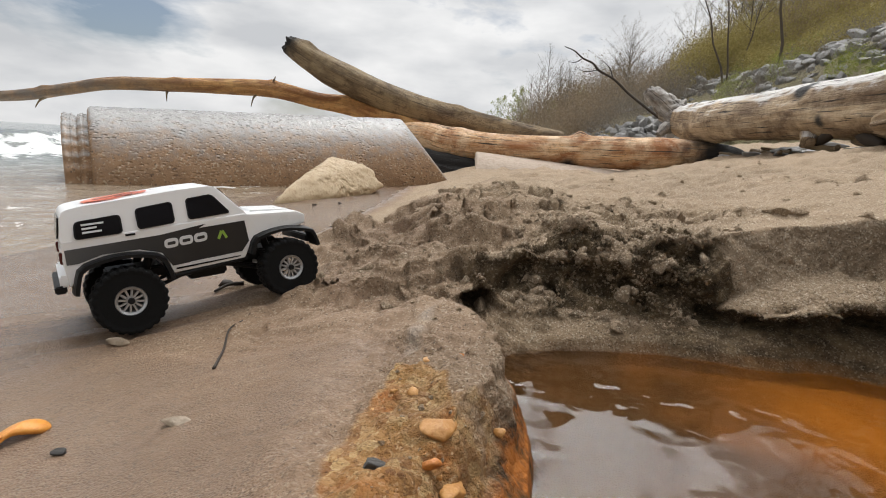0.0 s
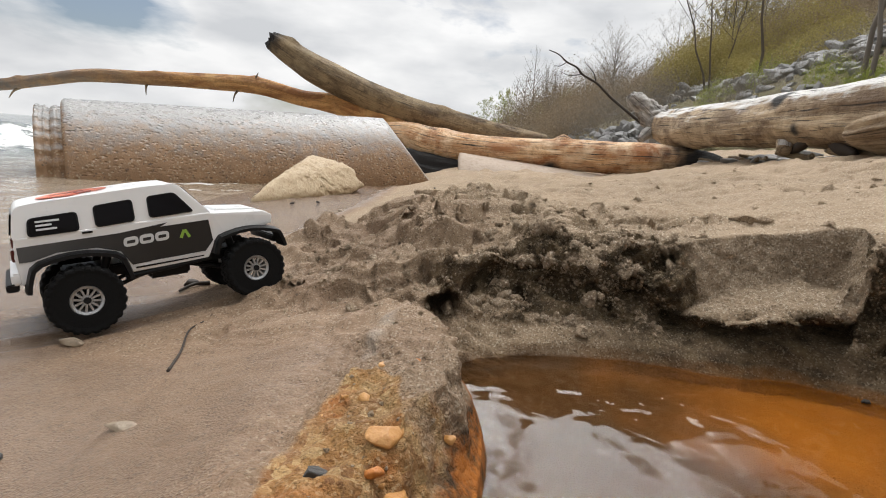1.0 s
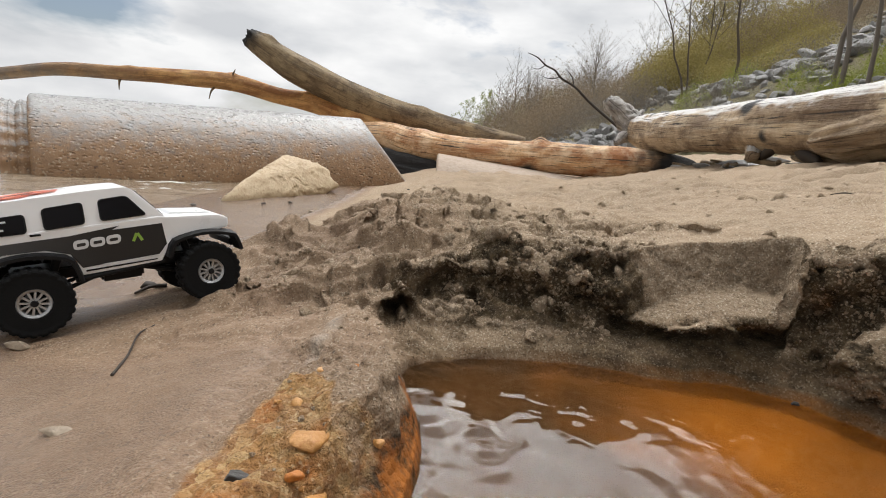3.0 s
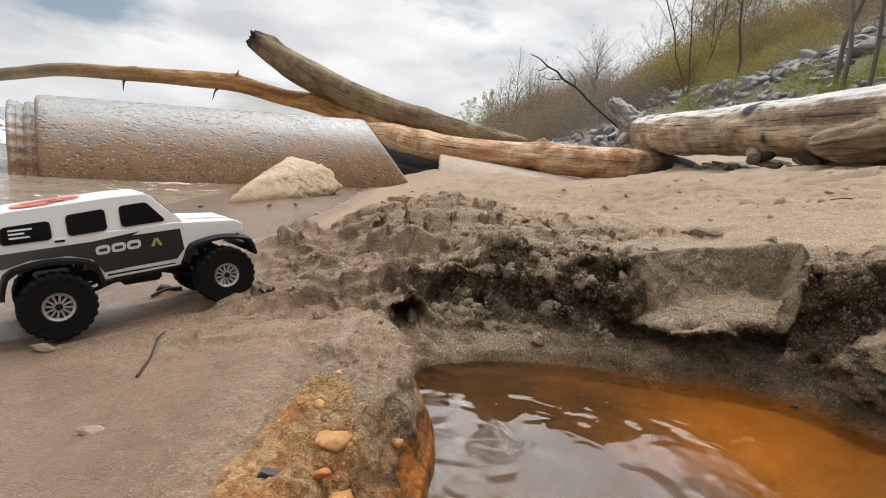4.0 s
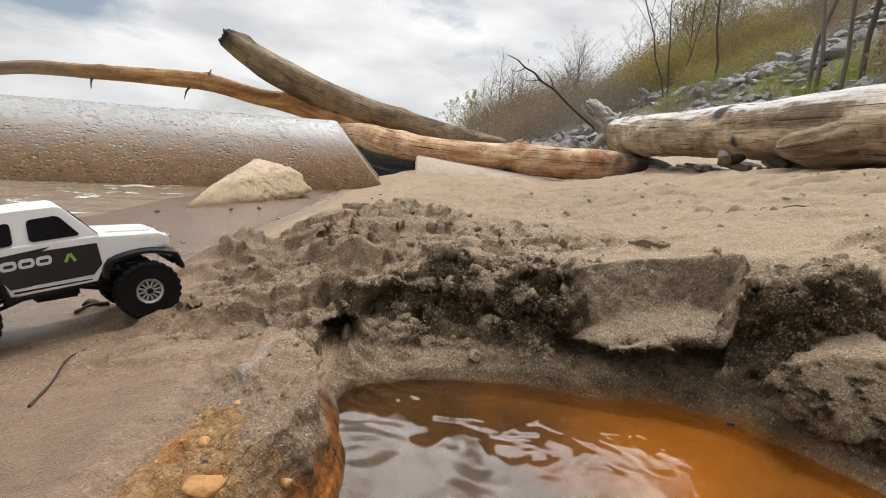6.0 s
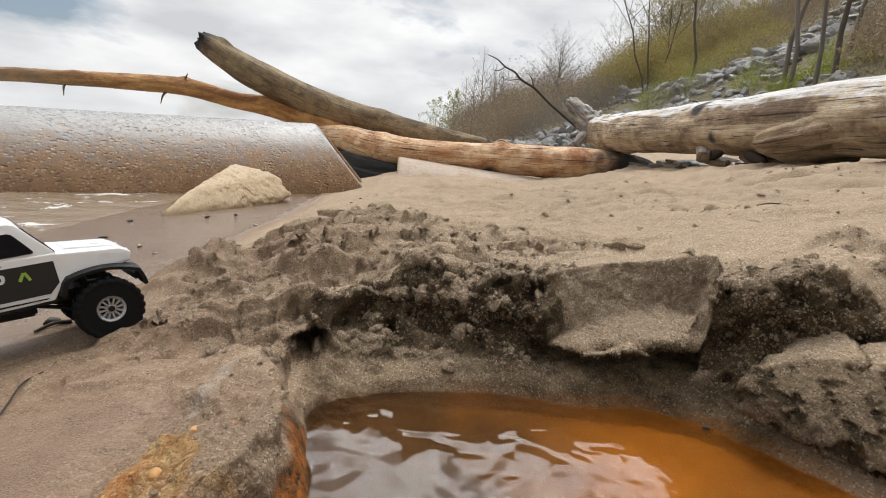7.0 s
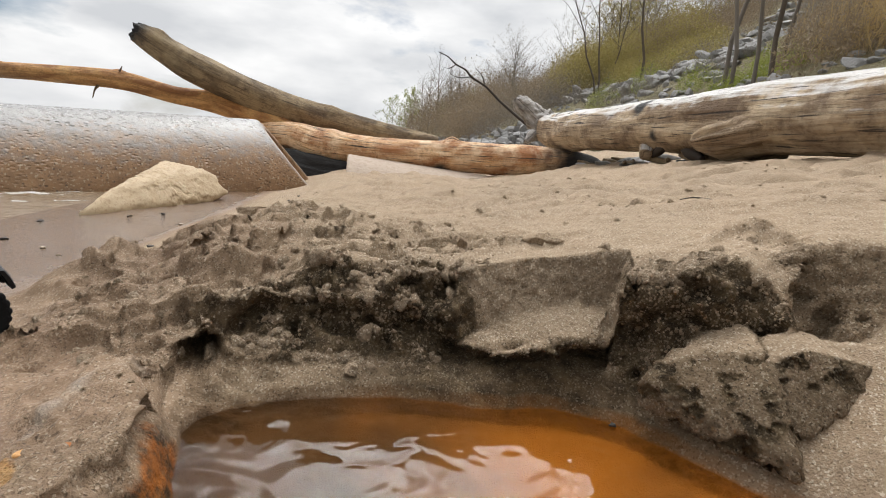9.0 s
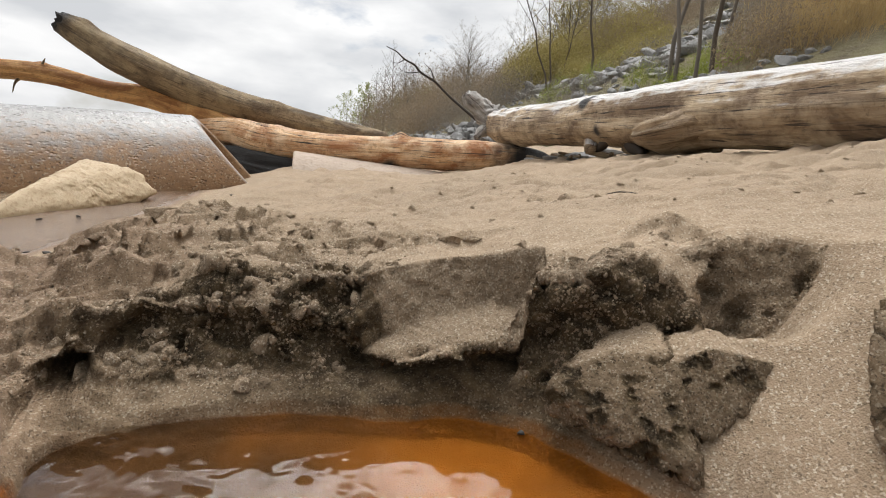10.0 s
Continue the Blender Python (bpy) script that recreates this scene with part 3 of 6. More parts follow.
CLODS = [(-0.098, 0.745, 0.028, 0.014), (-0.115, 0.715, 0.030, 0.011), (-0.135, 0.68, 0.035, 0.010), (-0.03, 0.70, 0.035, -0.016), (-0.075, 0.69, 0.03, -0.012), (0.02, 0.76, 0.03, 0.012), (0.06, 0.86, 0.022, 0.016), (0.10, 0.84, 0.02, 0.012),
         (0.13, 0.70, 0.03, 0.014), (0.10, 0.60, 0.03, -0.012), (0.165, 0.555, 0.022, 0.016), (0.045, 0.63, 0.025, 0.01), (0.19, 0.66, 0.03, 0.008), (0.30, 0.70, 0.024, 0.010), (0.335, 0.655, 0.014, 0.012),
         (0.352, 0.624, 0.010, 0.010), (0.40, 0.66, 0.025, 0.006), (0.46, 0.565, 0.018, 0.003), (0.543, 0.50, 0.02, 0.008), (0.57, 0.48, 0.015, 0.009), (0.05, 0.52, 0.02, 0.01)]


TRACKS = [[(-0.70, 0.05), (-0.45, 0.235), (-0.219, 0.426), (-0.115, 0.513)], [(-0.76, 0.11), (-0.51, 0.295), (-0.27, 0.487), (-0.165, 0.573)]]


def ramp_mask(x, y):
    """Where the bank is a smooth slide of dry sand instead of a broken face."""
    edge = np.interp(x, [0.44, 0.46, 0.52, 0.56, 0.64, 0.80], [0.25, 0.345, 0.405, 0.372, 0.362, 0.33])
    return sstep(0.008, -0.008, y - edge) * sstep(0.43, 0.455, x)


def terraces(f, step):
    """Crusted plates: flat treads with short broken risers."""
    t = f / step
    k = np.floor(t)
    return (k + sstep(0.72, 1.0, t - k)) * step


TREADS = [[(0.100, 0.585), (0.118, 0.66), (0.158, 0.815)], [(0.02, 0.66), (0.045, 0.74), (0.06, 0.86)]]


def relief(x, y):
    """Height of clods, hollows, tracks and ripples, and how crumbled the sand is."""
    z = np.zeros(np.shape(x))
    wx, wy = x + 0.012 * pn(x * 22, y * 22, 0, 61), y + 0.012 * pn(x * 22, y * 22, 3, 62)
    for cx, cy, r, h in CLODS:
        z = z + h * np.exp(-(((wx - cx) ** 2 + (wy - cy) ** 2) / (r * r)) ** 1.6)
    d = poly_distance(x, y, BASIN)
    near = sstep(0.13, 0.06, d + 0.03 * pn(x * 16, y * 16, 0, 72)) * sstep(0.004, 0.02, d)
    ang = np.degrees(np.arctan2(y - 0.33, x - 0.22)) % 360
    near = near * np.interp(ang, [0, 10, 50, 100, 118, 132, 146, 158, 200, 320, 348, 354, 360], [0.7, 1, 1, 1, 0.9, 0.5, 0.4, 0.2, 0.2, 0.1, 0.1, 0.2, 0.7])
    near = near * (1 - ramp_mask(x, y))
    churn = sstep(0.32, 0.14, np.hypot((x - 0.09) / 1.15, (y - 0.70) / 0.85)) + 0.7 * sstep(0.1, 0.04, np.hypot((x - 0.31) / 2, y - 0.66)) + 0.5 * sstep(0.09, 0.03, np.hypot(x - 0.55, y - 0.48))
    churn = np.clip(churn, 0, 1) * sstep(0.03, 0.07, d)
    floor = sstep(0.012, -0.004, poly_distance(x, y, PRINT)) * sstep(0.012, 0.024, d) * sstep(0.262, 0.31, x + 0.03 * pn(x * 40, y * 40, 0, 66))
    spur = np.exp(-((x - 0.52 - 0.5 * (0.43 - y)) / 0.016) ** 2)
    scallop = sstep(0.17, 0.07, x) * sstep(-0.20, -0.06, x) * sstep(0.36, 0.46, y) * sstep(0.80, 0.62, y)
    rill = sstep(-0.22, -0.12, x) * sstep(0.09, 0.03, x) * sstep(0.50, 0.42, y)
    recess = sstep(0.035, 0.02, np.abs(poly_distance(x, y, HOLLOW))) * (x > 0.5) * (y > 0.39)
    crumb = np.clip(np.maximum(np.maximum(near, recess), np.maximum(0.4 * churn, np.maximum(0.4 * scallop, 0.15 * rill))), 0, 1) * (1 - 0.85 * floor) * (1 - 0.8 * spur)
    far = np.hypot(x - 0.1, y)
    soft = 0.5 + 0.5 * sstep(0.8, 2.0, far)
    # trodden crust: plates, rolled lumps and the prints between them
    soil = np.maximum(churn, 0.8 * scallop) * (1 - 0.8 * floor)
    tread = np.zeros(np.shape(x))
    for line in TREADS:
        tread = np.maximum(tread, sstep(0.017, 0.011, line_distance(x, y, line)))
    soil = soil * (1 - 0.75 * tread)
    f = fbm(wx * 6, wy * 11, 0, 3, 11, 0.55)
    z = z + soil * 0.040 * terraces(f, 0.20)
    z = z + soil * 0.0105 * billow(wx * 12, wy * 20, 0, 4, 12, 0.45)
    z = z + soil * 0.0078 * billow(wx * 40, wy * 54, 0, 3, 13, 0.5) * sstep(-0.1, 0.35, fbm(x * 9, y * 9, 0, 2, 73))
    lug = np.sin((x * 0.3 + y * 0.95) * 2 * np.pi / 0.0095 + 3.0 * np.abs(pn(x * 60, y * 20, 0, 74)))
    z = z - tread * (0.006 + 0.0016 * lug)
    z = z + near * 0.009 * billow(wx * 20, wy * 20, 0, 3, 14, 0.42) * (1 - floor)
    z = z - near * 0.007 * sstep(0.06, 0.24, fbm(wx * 15, wy * 19, 0, 3, 15)) * (1 - floor)
    z = z - scallop * 0.008 * sstep(0.03, 0.17, fbm(wx * 9 + 0.7, wy * 17, 0, 3, 15))
    z = z + rill * (0.0022 * fbm(x * 14 - y * 5, y * 10 + x * 5, 0, 3, 17) + 0.0004 * billow(x * 45, y * 45, 0, 2, 19))
    z = z + floor * (0.0022 * billow(x * 45, y * 45, 0, 3, 18) - 0.005 * np.exp(-((x - 0.345) / 0.010) ** 2 - ((y - 0.468) / 0.005) ** 2))
    z = z + soft * 0.009 * fbm(x * 5, y * 5, 0, 5, 20) * sstep(-0.01, 0.05, d) * sstep(-0.6, -0.1, x)
    z = z + sstep(0.7, 2.0, far) * sstep(-0.2, 0.5, x) * (0.046 * fbm(x * 2.6, y * 2.6, 0, 4, 23) - 0.022 * sstep(0.05, 0.2, fbm(x * 4, y * 7, 0, 3, 27)) * sstep(3.5, 1.0, far))
    z = z + sstep(0.6, 1.1, far) * sstep(-0.05, 0.3, x) * (0.019 * billow(x * 5, y * 6.5, 0, 3, 25) + 0.004 * billow(x * 22, y * 24, 0, 2, 26) * sstep(2.5, 1.2, far))
    z = z + 0.006 * billow(x * 11, y * 13, 0, 3, 29, 0.4) * sstep(0.25, 0.45, x) * sstep(0.08, 0.16, d) * sstep(1.6, 0.8, far) * (1 - ramp_mask(x, y))
    # the rusty ridge: rounded, lumpy and gullied
    ore = sstep(-0.06, -0.01, x) * sstep(0.10, 0.085, x) * sstep(0.47, 0.42, y) * sstep(0.002, 0.012, d)
    z = z + ore * (0.011 * fbm(wx * 13, wy * 13, 0, 3, 47, 0.55) + 0.0045 * billow(wx * 26, wy * 26, 0, 3, 48, 0.5))
    # low broken ridges on the dry sand
    for pts, h in (([(0.451, 0.425), (0.483, 0.441), (0.537, 0.466), (0.56, 0.487)], 0.006), ([(0.36, 0.60), (0.405, 0.606), (0.441, 0.555)], 0.007), ([(-0.125, 0.66), (-0.115, 0.72), (-0.095, 0.75), (-0.05, 0.735)], 0.008)):
        t = line_distance(wx, wy, pts)
        z = z + h * np.exp(-(t / 0.010) ** 2) * np.clip(0.75 + 1.1 * pn(x * 24, y * 24, 0, 75), 0, 1.4)
    for line in TRACKS:
        t = line_distance(x, y, line)
        z = z - 0.0028 * sstep(0.012, 0.006, t) * (0.7 + 0.5 * pn(x * 70, y * 70, 0, 63)) + 0.0015 * np.exp(-((t - 0.015) / 0.004) ** 2)
    return z, crumb


SURFACE = {}
IRON = [(-0.010, 0.08), (-0.008, 0.243), (0.000, 0.276), (0.006, 0.318), (0.022, 0.308), (0.038, 0.278), (0.044, 0.247), (0.058, 0.237), (0.064, 0.20), (0.068, 0.08)]


def ground_mesh():
    ox, oy = 0.15, -0.06
    th = np.concatenate([np.linspace(-66, 70, 1020), np.linspace(70, 294, 70)[1:-1]])
    th = np.radians(th)
    fine = np.concatenate([np.geomspace(0.10, 1.4, 1100), np.geomspace(1.4, 9, 300)[1:]])
    ct, st = np.sin(th)[:, None], np.cos(th)[:, None]
    hx, hy = ox + fine[None] * ct, oy + fine[None] * st
    h = terrain(hx, hy)
    slope = np.abs(np.gradient(h, axis=1) / np.gradient(fine)[None])
    slope = np.minimum(slope, 6)
    weight = np.sqrt(1 + (1.3 * slope) ** 2) / fine[None] * np.where(fine < 1.1, 1, (1.1 / fine) ** 0.8)[None]
    pad = np.pad(weight, ((5, 5), (0, 0)), mode="wrap")
    weight = sum(pad[i:i + len(th)] for i in range(11)) / 11
    cum = np.cumsum(weight * np.gradient(fine)[None], axis=1)
    n = 600
    rr = np.empty((len(th), n))
    for i in range(len(th)):
        rr[i] = np.interp(np.linspace(cum[i, 0], cum[i, -1], n), cum[i], fine)
    tail = np.geomspace(9, 1500, 26)[1:]
    rr = np.hstack([rr, np.repeat(tail[None], len(th), 0)])
    x, y = ox + rr * ct, oy + rr * st
    z = terrain(x, y)
    dz, crumb = relief(x, y)
    z = z + dz
    p = np.stack([x, y, z], -1)
    du, dv = np.roll(p, -1, 0) - np.roll(p, 1, 0), np.gradient(p, axis=1)
    nr = np.cross(dv, du)
    nr /= np.linalg.norm(nr, axis=-1)[..., None] + 1e-12
    nr[nr[..., 2] < 0] *= -1
    steep = sstep(0.9, 0.55, nr[..., 2]) * (rr < 1.5)
    k = crumb * (0.12 + 0.88 * steep)
    low = sstep(0.016, 0.034, z)
    k = k * low
    amp = k * (0.011 * fbm(x * 17, y * 17, z * 20, 2, 33) + 0.0075 * billow(x * 36, y * 36, z * 36, 2, 31, 0.45)) + 0.0024 * k * fbm(x * 95, y * 95, z * 95, 2, 36)
    d = poly_distance(x, y, BASIN)
    shoe = poly_distance(x, y, PRINT)
    lid = np.maximum(plateau(x, y), 0.03)
    rel = (z - 0.012) / (lid - 0.012)
    wild = np.clip(0.8 + 2.0 * pn(x * 24, y * 24, 0, 38), 0, 2)
    front = steep * sstep(0.13, 0.10, d) * (1 - sstep(0.02, 0.0, shoe) * sstep(0.014, 0.022, d) * sstep(0.262, 0.31, x)) * (1 - ramp_mask(x, y)) * (x > 0.06) * sstep(0.3, 0.36, y)
    ledge = sstep(0.25, 0.28, x) * sstep(0.43, 0.41, x)
    push = (0.007 + 0.006 * ledge) * wild * (1 + 1.2 * pn(x * 60, y * 60, 0, 67)) * np.exp(-((rel - 0.93) / 0.16) ** 2) - (0.011 + 0.013 * ledge) * (0.5 + 0.5 * wild) * np.exp(-((rel - 0.52) / 0.19) ** 2)
    gx = (poly_distance(x + 0.002, y, BASIN) - poly_distance(x - 0.002, y, BASIN)) / 0.004
    gy = (poly_distance(x, y + 0.002, BASIN) - poly_distance(x, y - 0.002, BASIN)) / 0.004
    p[..., 0] -= front * push * gx
    p[..., 1] -= front * push * gy
    holes = sstep(0.08, 0.26, fbm(x * 34, y * 34, z * 40, 2, 39))
    amp = amp - 0.014 * steep * k * holes
    amp = amp + 0.0011 * crumb * (rr < 1.6) * fbm(x * 150, y * 150, z * 60, 2, 40)
    tread = np.maximum(steep * sstep(0.03, 0.01, np.abs(shoe)), 0.75 * sstep(0.002, -0.006, shoe)) * sstep(0.010, 0.022, d)
    amp = amp + tread * (0.0038 * billow(x * 85, y * 85, z * 100, 2, 41, 0.6) + 0.002 * billow(x * 36, y * 36, z * 36, 2, 42))
    ridge = sstep(0.0, 0.012, d) * sstep(-0.045, 0.02, x + 0.012 * pn(y * 30, x * 30, 0, 60)) * sstep(0.40, 0.32, y + 0.4 * (x - 0.05)) * (x < 0.12)
    amp = amp + ridge * (0.0042 * billow(x * 30, y * 30, z * 30, 2, 46) + 0.0026 * fbm(x * 60, y * 60, z * 60, 2, 44) + 0.0014 * billow(x * 130, y * 130, z * 130, 2, 45))
    cave = np.exp(-np.abs((x - 0.061) / 0.014) ** 4 - np.abs((z - 0.0275) / 0.0105) ** 6) * sstep(0.40, 0.415, y) * sstep(0.50, 0.475, y)
    amp = amp * (1 - cave)
    p = p + nr * amp[..., None]
    p[..., 1] += 0.055 * cave
    p[..., 0] -= 0.008 * cave
    wet = sstep(0.0, -0.32, x + 0.06 * pn(x * 4, y * 4, 0, 50) + 0.25 * pn(x * 0.9, y * 0.8, 0, 53) * np.maximum(sstep(1.8, 3.0, y), sstep(-0.2, -0.8, y)) - 0.12 * sstep(0.6, 1.6, y)) * (1 - 0.8 * sstep(2.6, 3.5, y)) * (1 - 0.4 * sstep(0.3, -0.1, y))
    wet = np.maximum(wet, 0.75 * sstep(0.020, 0.006, z) * sstep(0.05, 0.0, d))
    wet = np.maximum(wet * sstep(-0.06, -0.22, x), (0.54 + 0.24 * sstep(0.44, 0.33, y + 0.05 * pn(x * 12, y * 12, 0, 55)) * sstep(0.03, -0.06, x)) * sstep(0.24, 0.02, x + 0.08 * pn(x * 7, y * 7, 0, 52)) * sstep(1.05, 0.75, y))
    bank = sstep(0.2, 0.03, d) * sstep(-0.035, -0.02, d) * (np.degrees(np.arctan2(y - 0.33, x - 0.22)) > -8) * (x > 0.06) * (x < 0.68)
    high = sstep(0.015, 0.032, z)
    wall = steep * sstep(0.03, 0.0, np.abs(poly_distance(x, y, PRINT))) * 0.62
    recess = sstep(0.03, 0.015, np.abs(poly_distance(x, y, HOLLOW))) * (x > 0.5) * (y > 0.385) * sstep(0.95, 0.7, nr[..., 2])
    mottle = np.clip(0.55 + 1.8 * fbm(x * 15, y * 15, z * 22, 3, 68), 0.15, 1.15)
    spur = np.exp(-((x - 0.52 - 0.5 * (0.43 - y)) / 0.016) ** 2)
    # broken damp sand, plus shade painted under the ledge, in cave and hollow
    raw_shade = np.clip(np.maximum(np.maximum(np.maximum(0.8 * recess, sstep(0.2, 0.6, cave)), np.maximum(front * ledge * sstep(0.25, 0.45, rel) * sstep(1.0, 0.93, rel),high * steep * sstep(0.2, 0.7, crumb) * 1.1 * (0.25 + 0.75 * sstep(0.12, 0.08, d)), wall)), 0), 0, 1) * (rr < 1.3) * np.maximum(1 - ramp_mask(x, y), recess) * np.maximum(mottle * (0.55 + 0.45 * sstep(0.02, 0.10, x)), sstep(0.2, 0.6, cave)) * (1 - 0.85 * spur)
    raw_shade = np.maximum(raw_shade, np.maximum((0.52 + 0.40 * sstep(0.14, 0.28, x)) * sstep(0.47, 0.41, x) * bank * sstep(0.05, 0.03, z) * (1 - ramp_mask(x, y)), np.clip(wall * 1.9, 0, 0.95)))
    iron = np.maximum(0.52 * sstep(0.0, 0.01, d) * sstep(0.30, 0.25, y) * sstep(-0.01, 0.01, x) * (x < 0.12), 0.95 * sstep(0.010, -0.008, poly_distance(x + 0.010 * pn(x * 30, y * 30, 0, 64), y + 0.012 * pn(x * 30, y * 30, 7, 65), IRON)))
    iron = np.maximum(iron, sstep(0.03, 0.016, z) * sstep(0.03, 0.0, np.abs(d)) * sstep(0.38, 0.30, y) * (x < 0.13))
    # steep risers of the trodden crust darkened as well, painted shade
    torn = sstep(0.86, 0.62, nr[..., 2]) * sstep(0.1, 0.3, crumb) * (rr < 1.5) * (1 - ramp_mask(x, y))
    raw_shade = np.maximum(raw_shade, 0.55 * torn)
    mud = sstep(0.006, -0.004, z) * sstep(0.004, -0.004, d)
    mud = np.maximum(mud, 0.42 * sstep(0.018, 0.006, z) * sstep(0.025, 0.005, d))
    rust = sstep(0.046, 0.018, z + 0.012 * pn(x * 40, y * 40, z * 40, 76)) * sstep(0.035, 0.0, np.abs(d)) * sstep(0.42, 0.34, y) * (x < 0.13)
    salt = sstep(0.009, 0.001, line_distance(x + 0.008 * pn(x * 40, y * 40, 0, 77), y, [(0.010, 0.335), (0.016, 0.365), (0.030, 0.405), (0.048, 0.44)])) * np.clip(0.5 + 2.4 * pn(x * 60, y * 60, 0, 78), 0, 1)
    peat = sstep(0.33, 0.19, x + 0.35 * (y - 0.40) + 0.10 * fbm(x * 9, y * 9, 0, 3, 69))
    m, q = rr.shape
    verts = p.reshape(-1, 3)
    i, j = np.meshgrid(np.arange(m), np.arange(q - 1), indexing="ij")
    a, b = i * q + j, ((i + 1) % m) * q + j
    faces = np.stack([a, b, b + 1, a + 1], -1).reshape(-1, 4)
    centre = len(verts)
    verts = np.vstack([verts, [[ox, oy, float(np.mean(p[:, 0, 2]))]]])
    ring = np.arange(m)
    tris = np.stack([np.full(m, centre), ((ring + 1) % m) * q, ring * q], -1)
    SURFACE["p"], SURFACE["n"], SURFACE["r"] = p.reshape(-1, 3), nr.reshape(-1, 3), rr.ravel()
    SURFACE["raw_shade"], SURFACE["crumb"], SURFACE["steep"] = (raw_shade * sstep(0.026, 0.04, z)).ravel(), crumb.ravel(), steep.ravel()
    me = bpy.data.meshes.new("ground")
    nl = faces.size + tris.size
    me.vertices.add(len(verts))
    me.vertices.foreach_set("co", verts.ravel())
    me.loops.add(nl)
    me.loops.foreach_set("vertex_index", np.concatenate([faces.ravel(), tris.ravel()]).astype(np.int32))
    me.polygons.add(len(faces) + len(tris))
    me.polygons.foreach_set("loop_start", np.concatenate([np.arange(len(faces)) * 4, faces.size + np.arange(len(tris)) * 3]).astype(np.int32))
    me.update(calc_edges=True)
    me.polygons.foreach_set("use_smooth", np.ones(len(me.polygons), bool))
    for name, values in (("wet", wet), ("iron", iron), ("crumb", np.maximum(crumb * sstep(0.01, 0.03, z), np.maximum(np.maximum(0.45 * bank * sstep(0.05, 0.03, z), 0.55 * ridge), 0.9 * tread))), ("mud", mud), ("raw_shade", raw_shade), ("peat", peat), ("rust", rust), ("salt", salt)):
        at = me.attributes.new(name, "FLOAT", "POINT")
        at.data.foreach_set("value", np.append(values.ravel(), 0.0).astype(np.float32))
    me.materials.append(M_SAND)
    me.validate()
    return me


def height(x, y):
    a, b = np.array([x]), np.array([y])
    return float(terrain(a, b)[0] + relief(a, b)[0][0])


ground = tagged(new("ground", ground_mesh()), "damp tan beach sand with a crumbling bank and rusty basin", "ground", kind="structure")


# ---- puddle and sea ----
def puddle():
    xs, ys = np.linspace(0.02, 0.54, 150), np.linspace(-0.16, 0.50, 180)
    x, y = np.meshgrid(xs, ys, indexing="ij")
    z = 0.0002 * fbm(x * 9, y * 12, 0, 2, 70)
    v = np.stack([x, y, z], -1).reshape(-1, 3)
    i, j = np.meshgrid(np.arange(149), np.arange(179), indexing="ij")
    a = (i * 180 + j).ravel()
    c = v[a] + np.array([0.0017, 0.0018, 0])
    keep = poly_distance(c[:, 0], c[:, 1], BASIN) < 0.012
    f = np.stack([a, a + 180, a + 181, a + 1], -1)[keep]
    ob = mesh_object("water_puddle", v, f, M_PUDDLE)
    ob.visible_shadow = False
    return tagged(ob, "shallow clear puddle over rusty orange silt", "puddle", kind="structure")


def sea():
    xs = -np.concatenate([np.linspace(0.45, 5.0, 230), np.geomspace(5.0, 1500, 60)[1:]])
    ys = np.concatenate([-np.geomspace(2, 1400, 30)[::-1], np.linspace(-1.9, 6, 220), np.geomspace(6, 1600, 40)[1:]])
    x, y = np.meshgrid(xs, ys, indexing="ij")
    off = -x
    swell = np.exp(-((off - 3.1 - 0.25 * np.sin(y * 0.9) - 0.06 * y) / 0.33) ** 2) * 0.17 * (0.75 + 0.5 * pn(y * 0.8, 0, 0, 80))
    far = 0.05 * sstep(3.5, 9, off) * np.sin(off * 1.1 + 0.6 * np.sin(y * 0.3)) * (off < 60)
    z = -0.016 + swell + far + sstep(0.6, 2.5, off) * 0.035 * fbm(x * 3.2, y * 3.2, 0, 4, 82) + 0.004 * fbm(x * 12, y * 12, 0, 3, 84)
    foam = 0.55 * np.exp(-((off - 2.75 - 0.5 * np.sin(y * 0.31) * sstep(4, 9, np.abs(y - 3)) - 0.25 * np.sin(y * 0.9)) / 0.6) ** 2) + 0.2 * np.exp(-((off - 0.75) / 0.35) ** 2) + 0.12
    v = np.stack([x, y, z], -1).reshape(-1, 3)
    q = len(ys)
    i, j = np.meshgrid(np.arange(len(xs) - 1), np.arange(q - 1), indexing="ij")
    a = (i * q + j).ravel()
    ob = mesh_object("water_sea", v, np.stack([a, a + 1, a + q + 1, a + q], -1), M_SEA)
    at = ob.data.attributes.new("foam", "FLOAT", "POINT")
    at.data.foreach_set("value", foam.ravel().astype(np.float32))
    at = ob.data.attributes.new("shoal", "FLOAT", "POINT")
    at.data.foreach_set("value", sstep(2.2, 0.9, off).ravel().astype(np.float32))
    return tagged(ob, "grey choppy sea with white foam washing ashore", "sea", kind="structure")


puddle()
sea()


# ---- concrete pipe sections ----
def ring_rows(profile, sides, axis_noise, seed):
    """A surface of revolution about +x with rough skin, from rows of (x, radius)."""
    rows = np.asarray(profile, float)
    ang = np.arange(sides) * 2 * np.pi / sides
    x = np.repeat(rows[:, :1], sides, 1)
    r = np.repeat(rows[:, 1:2], sides, 1)
    y, z = np.cos(ang)[None] * r, np.sin(ang)[None] * r
    k = axis_noise * fbm(x * 22, y * 22, z * 22, 4, seed) + 0.3 * axis_noise * billow(x * 60, y * 60, z * 60, 2, seed + 5)
    r = r + k
    x = x + 0.6 * axis_noise * pn(x * 9, y * 14, z * 14, seed + 9)
    return np.stack([x, np.cos(ang)[None] * r, np.sin(ang)[None] * r], -1), rows, ang


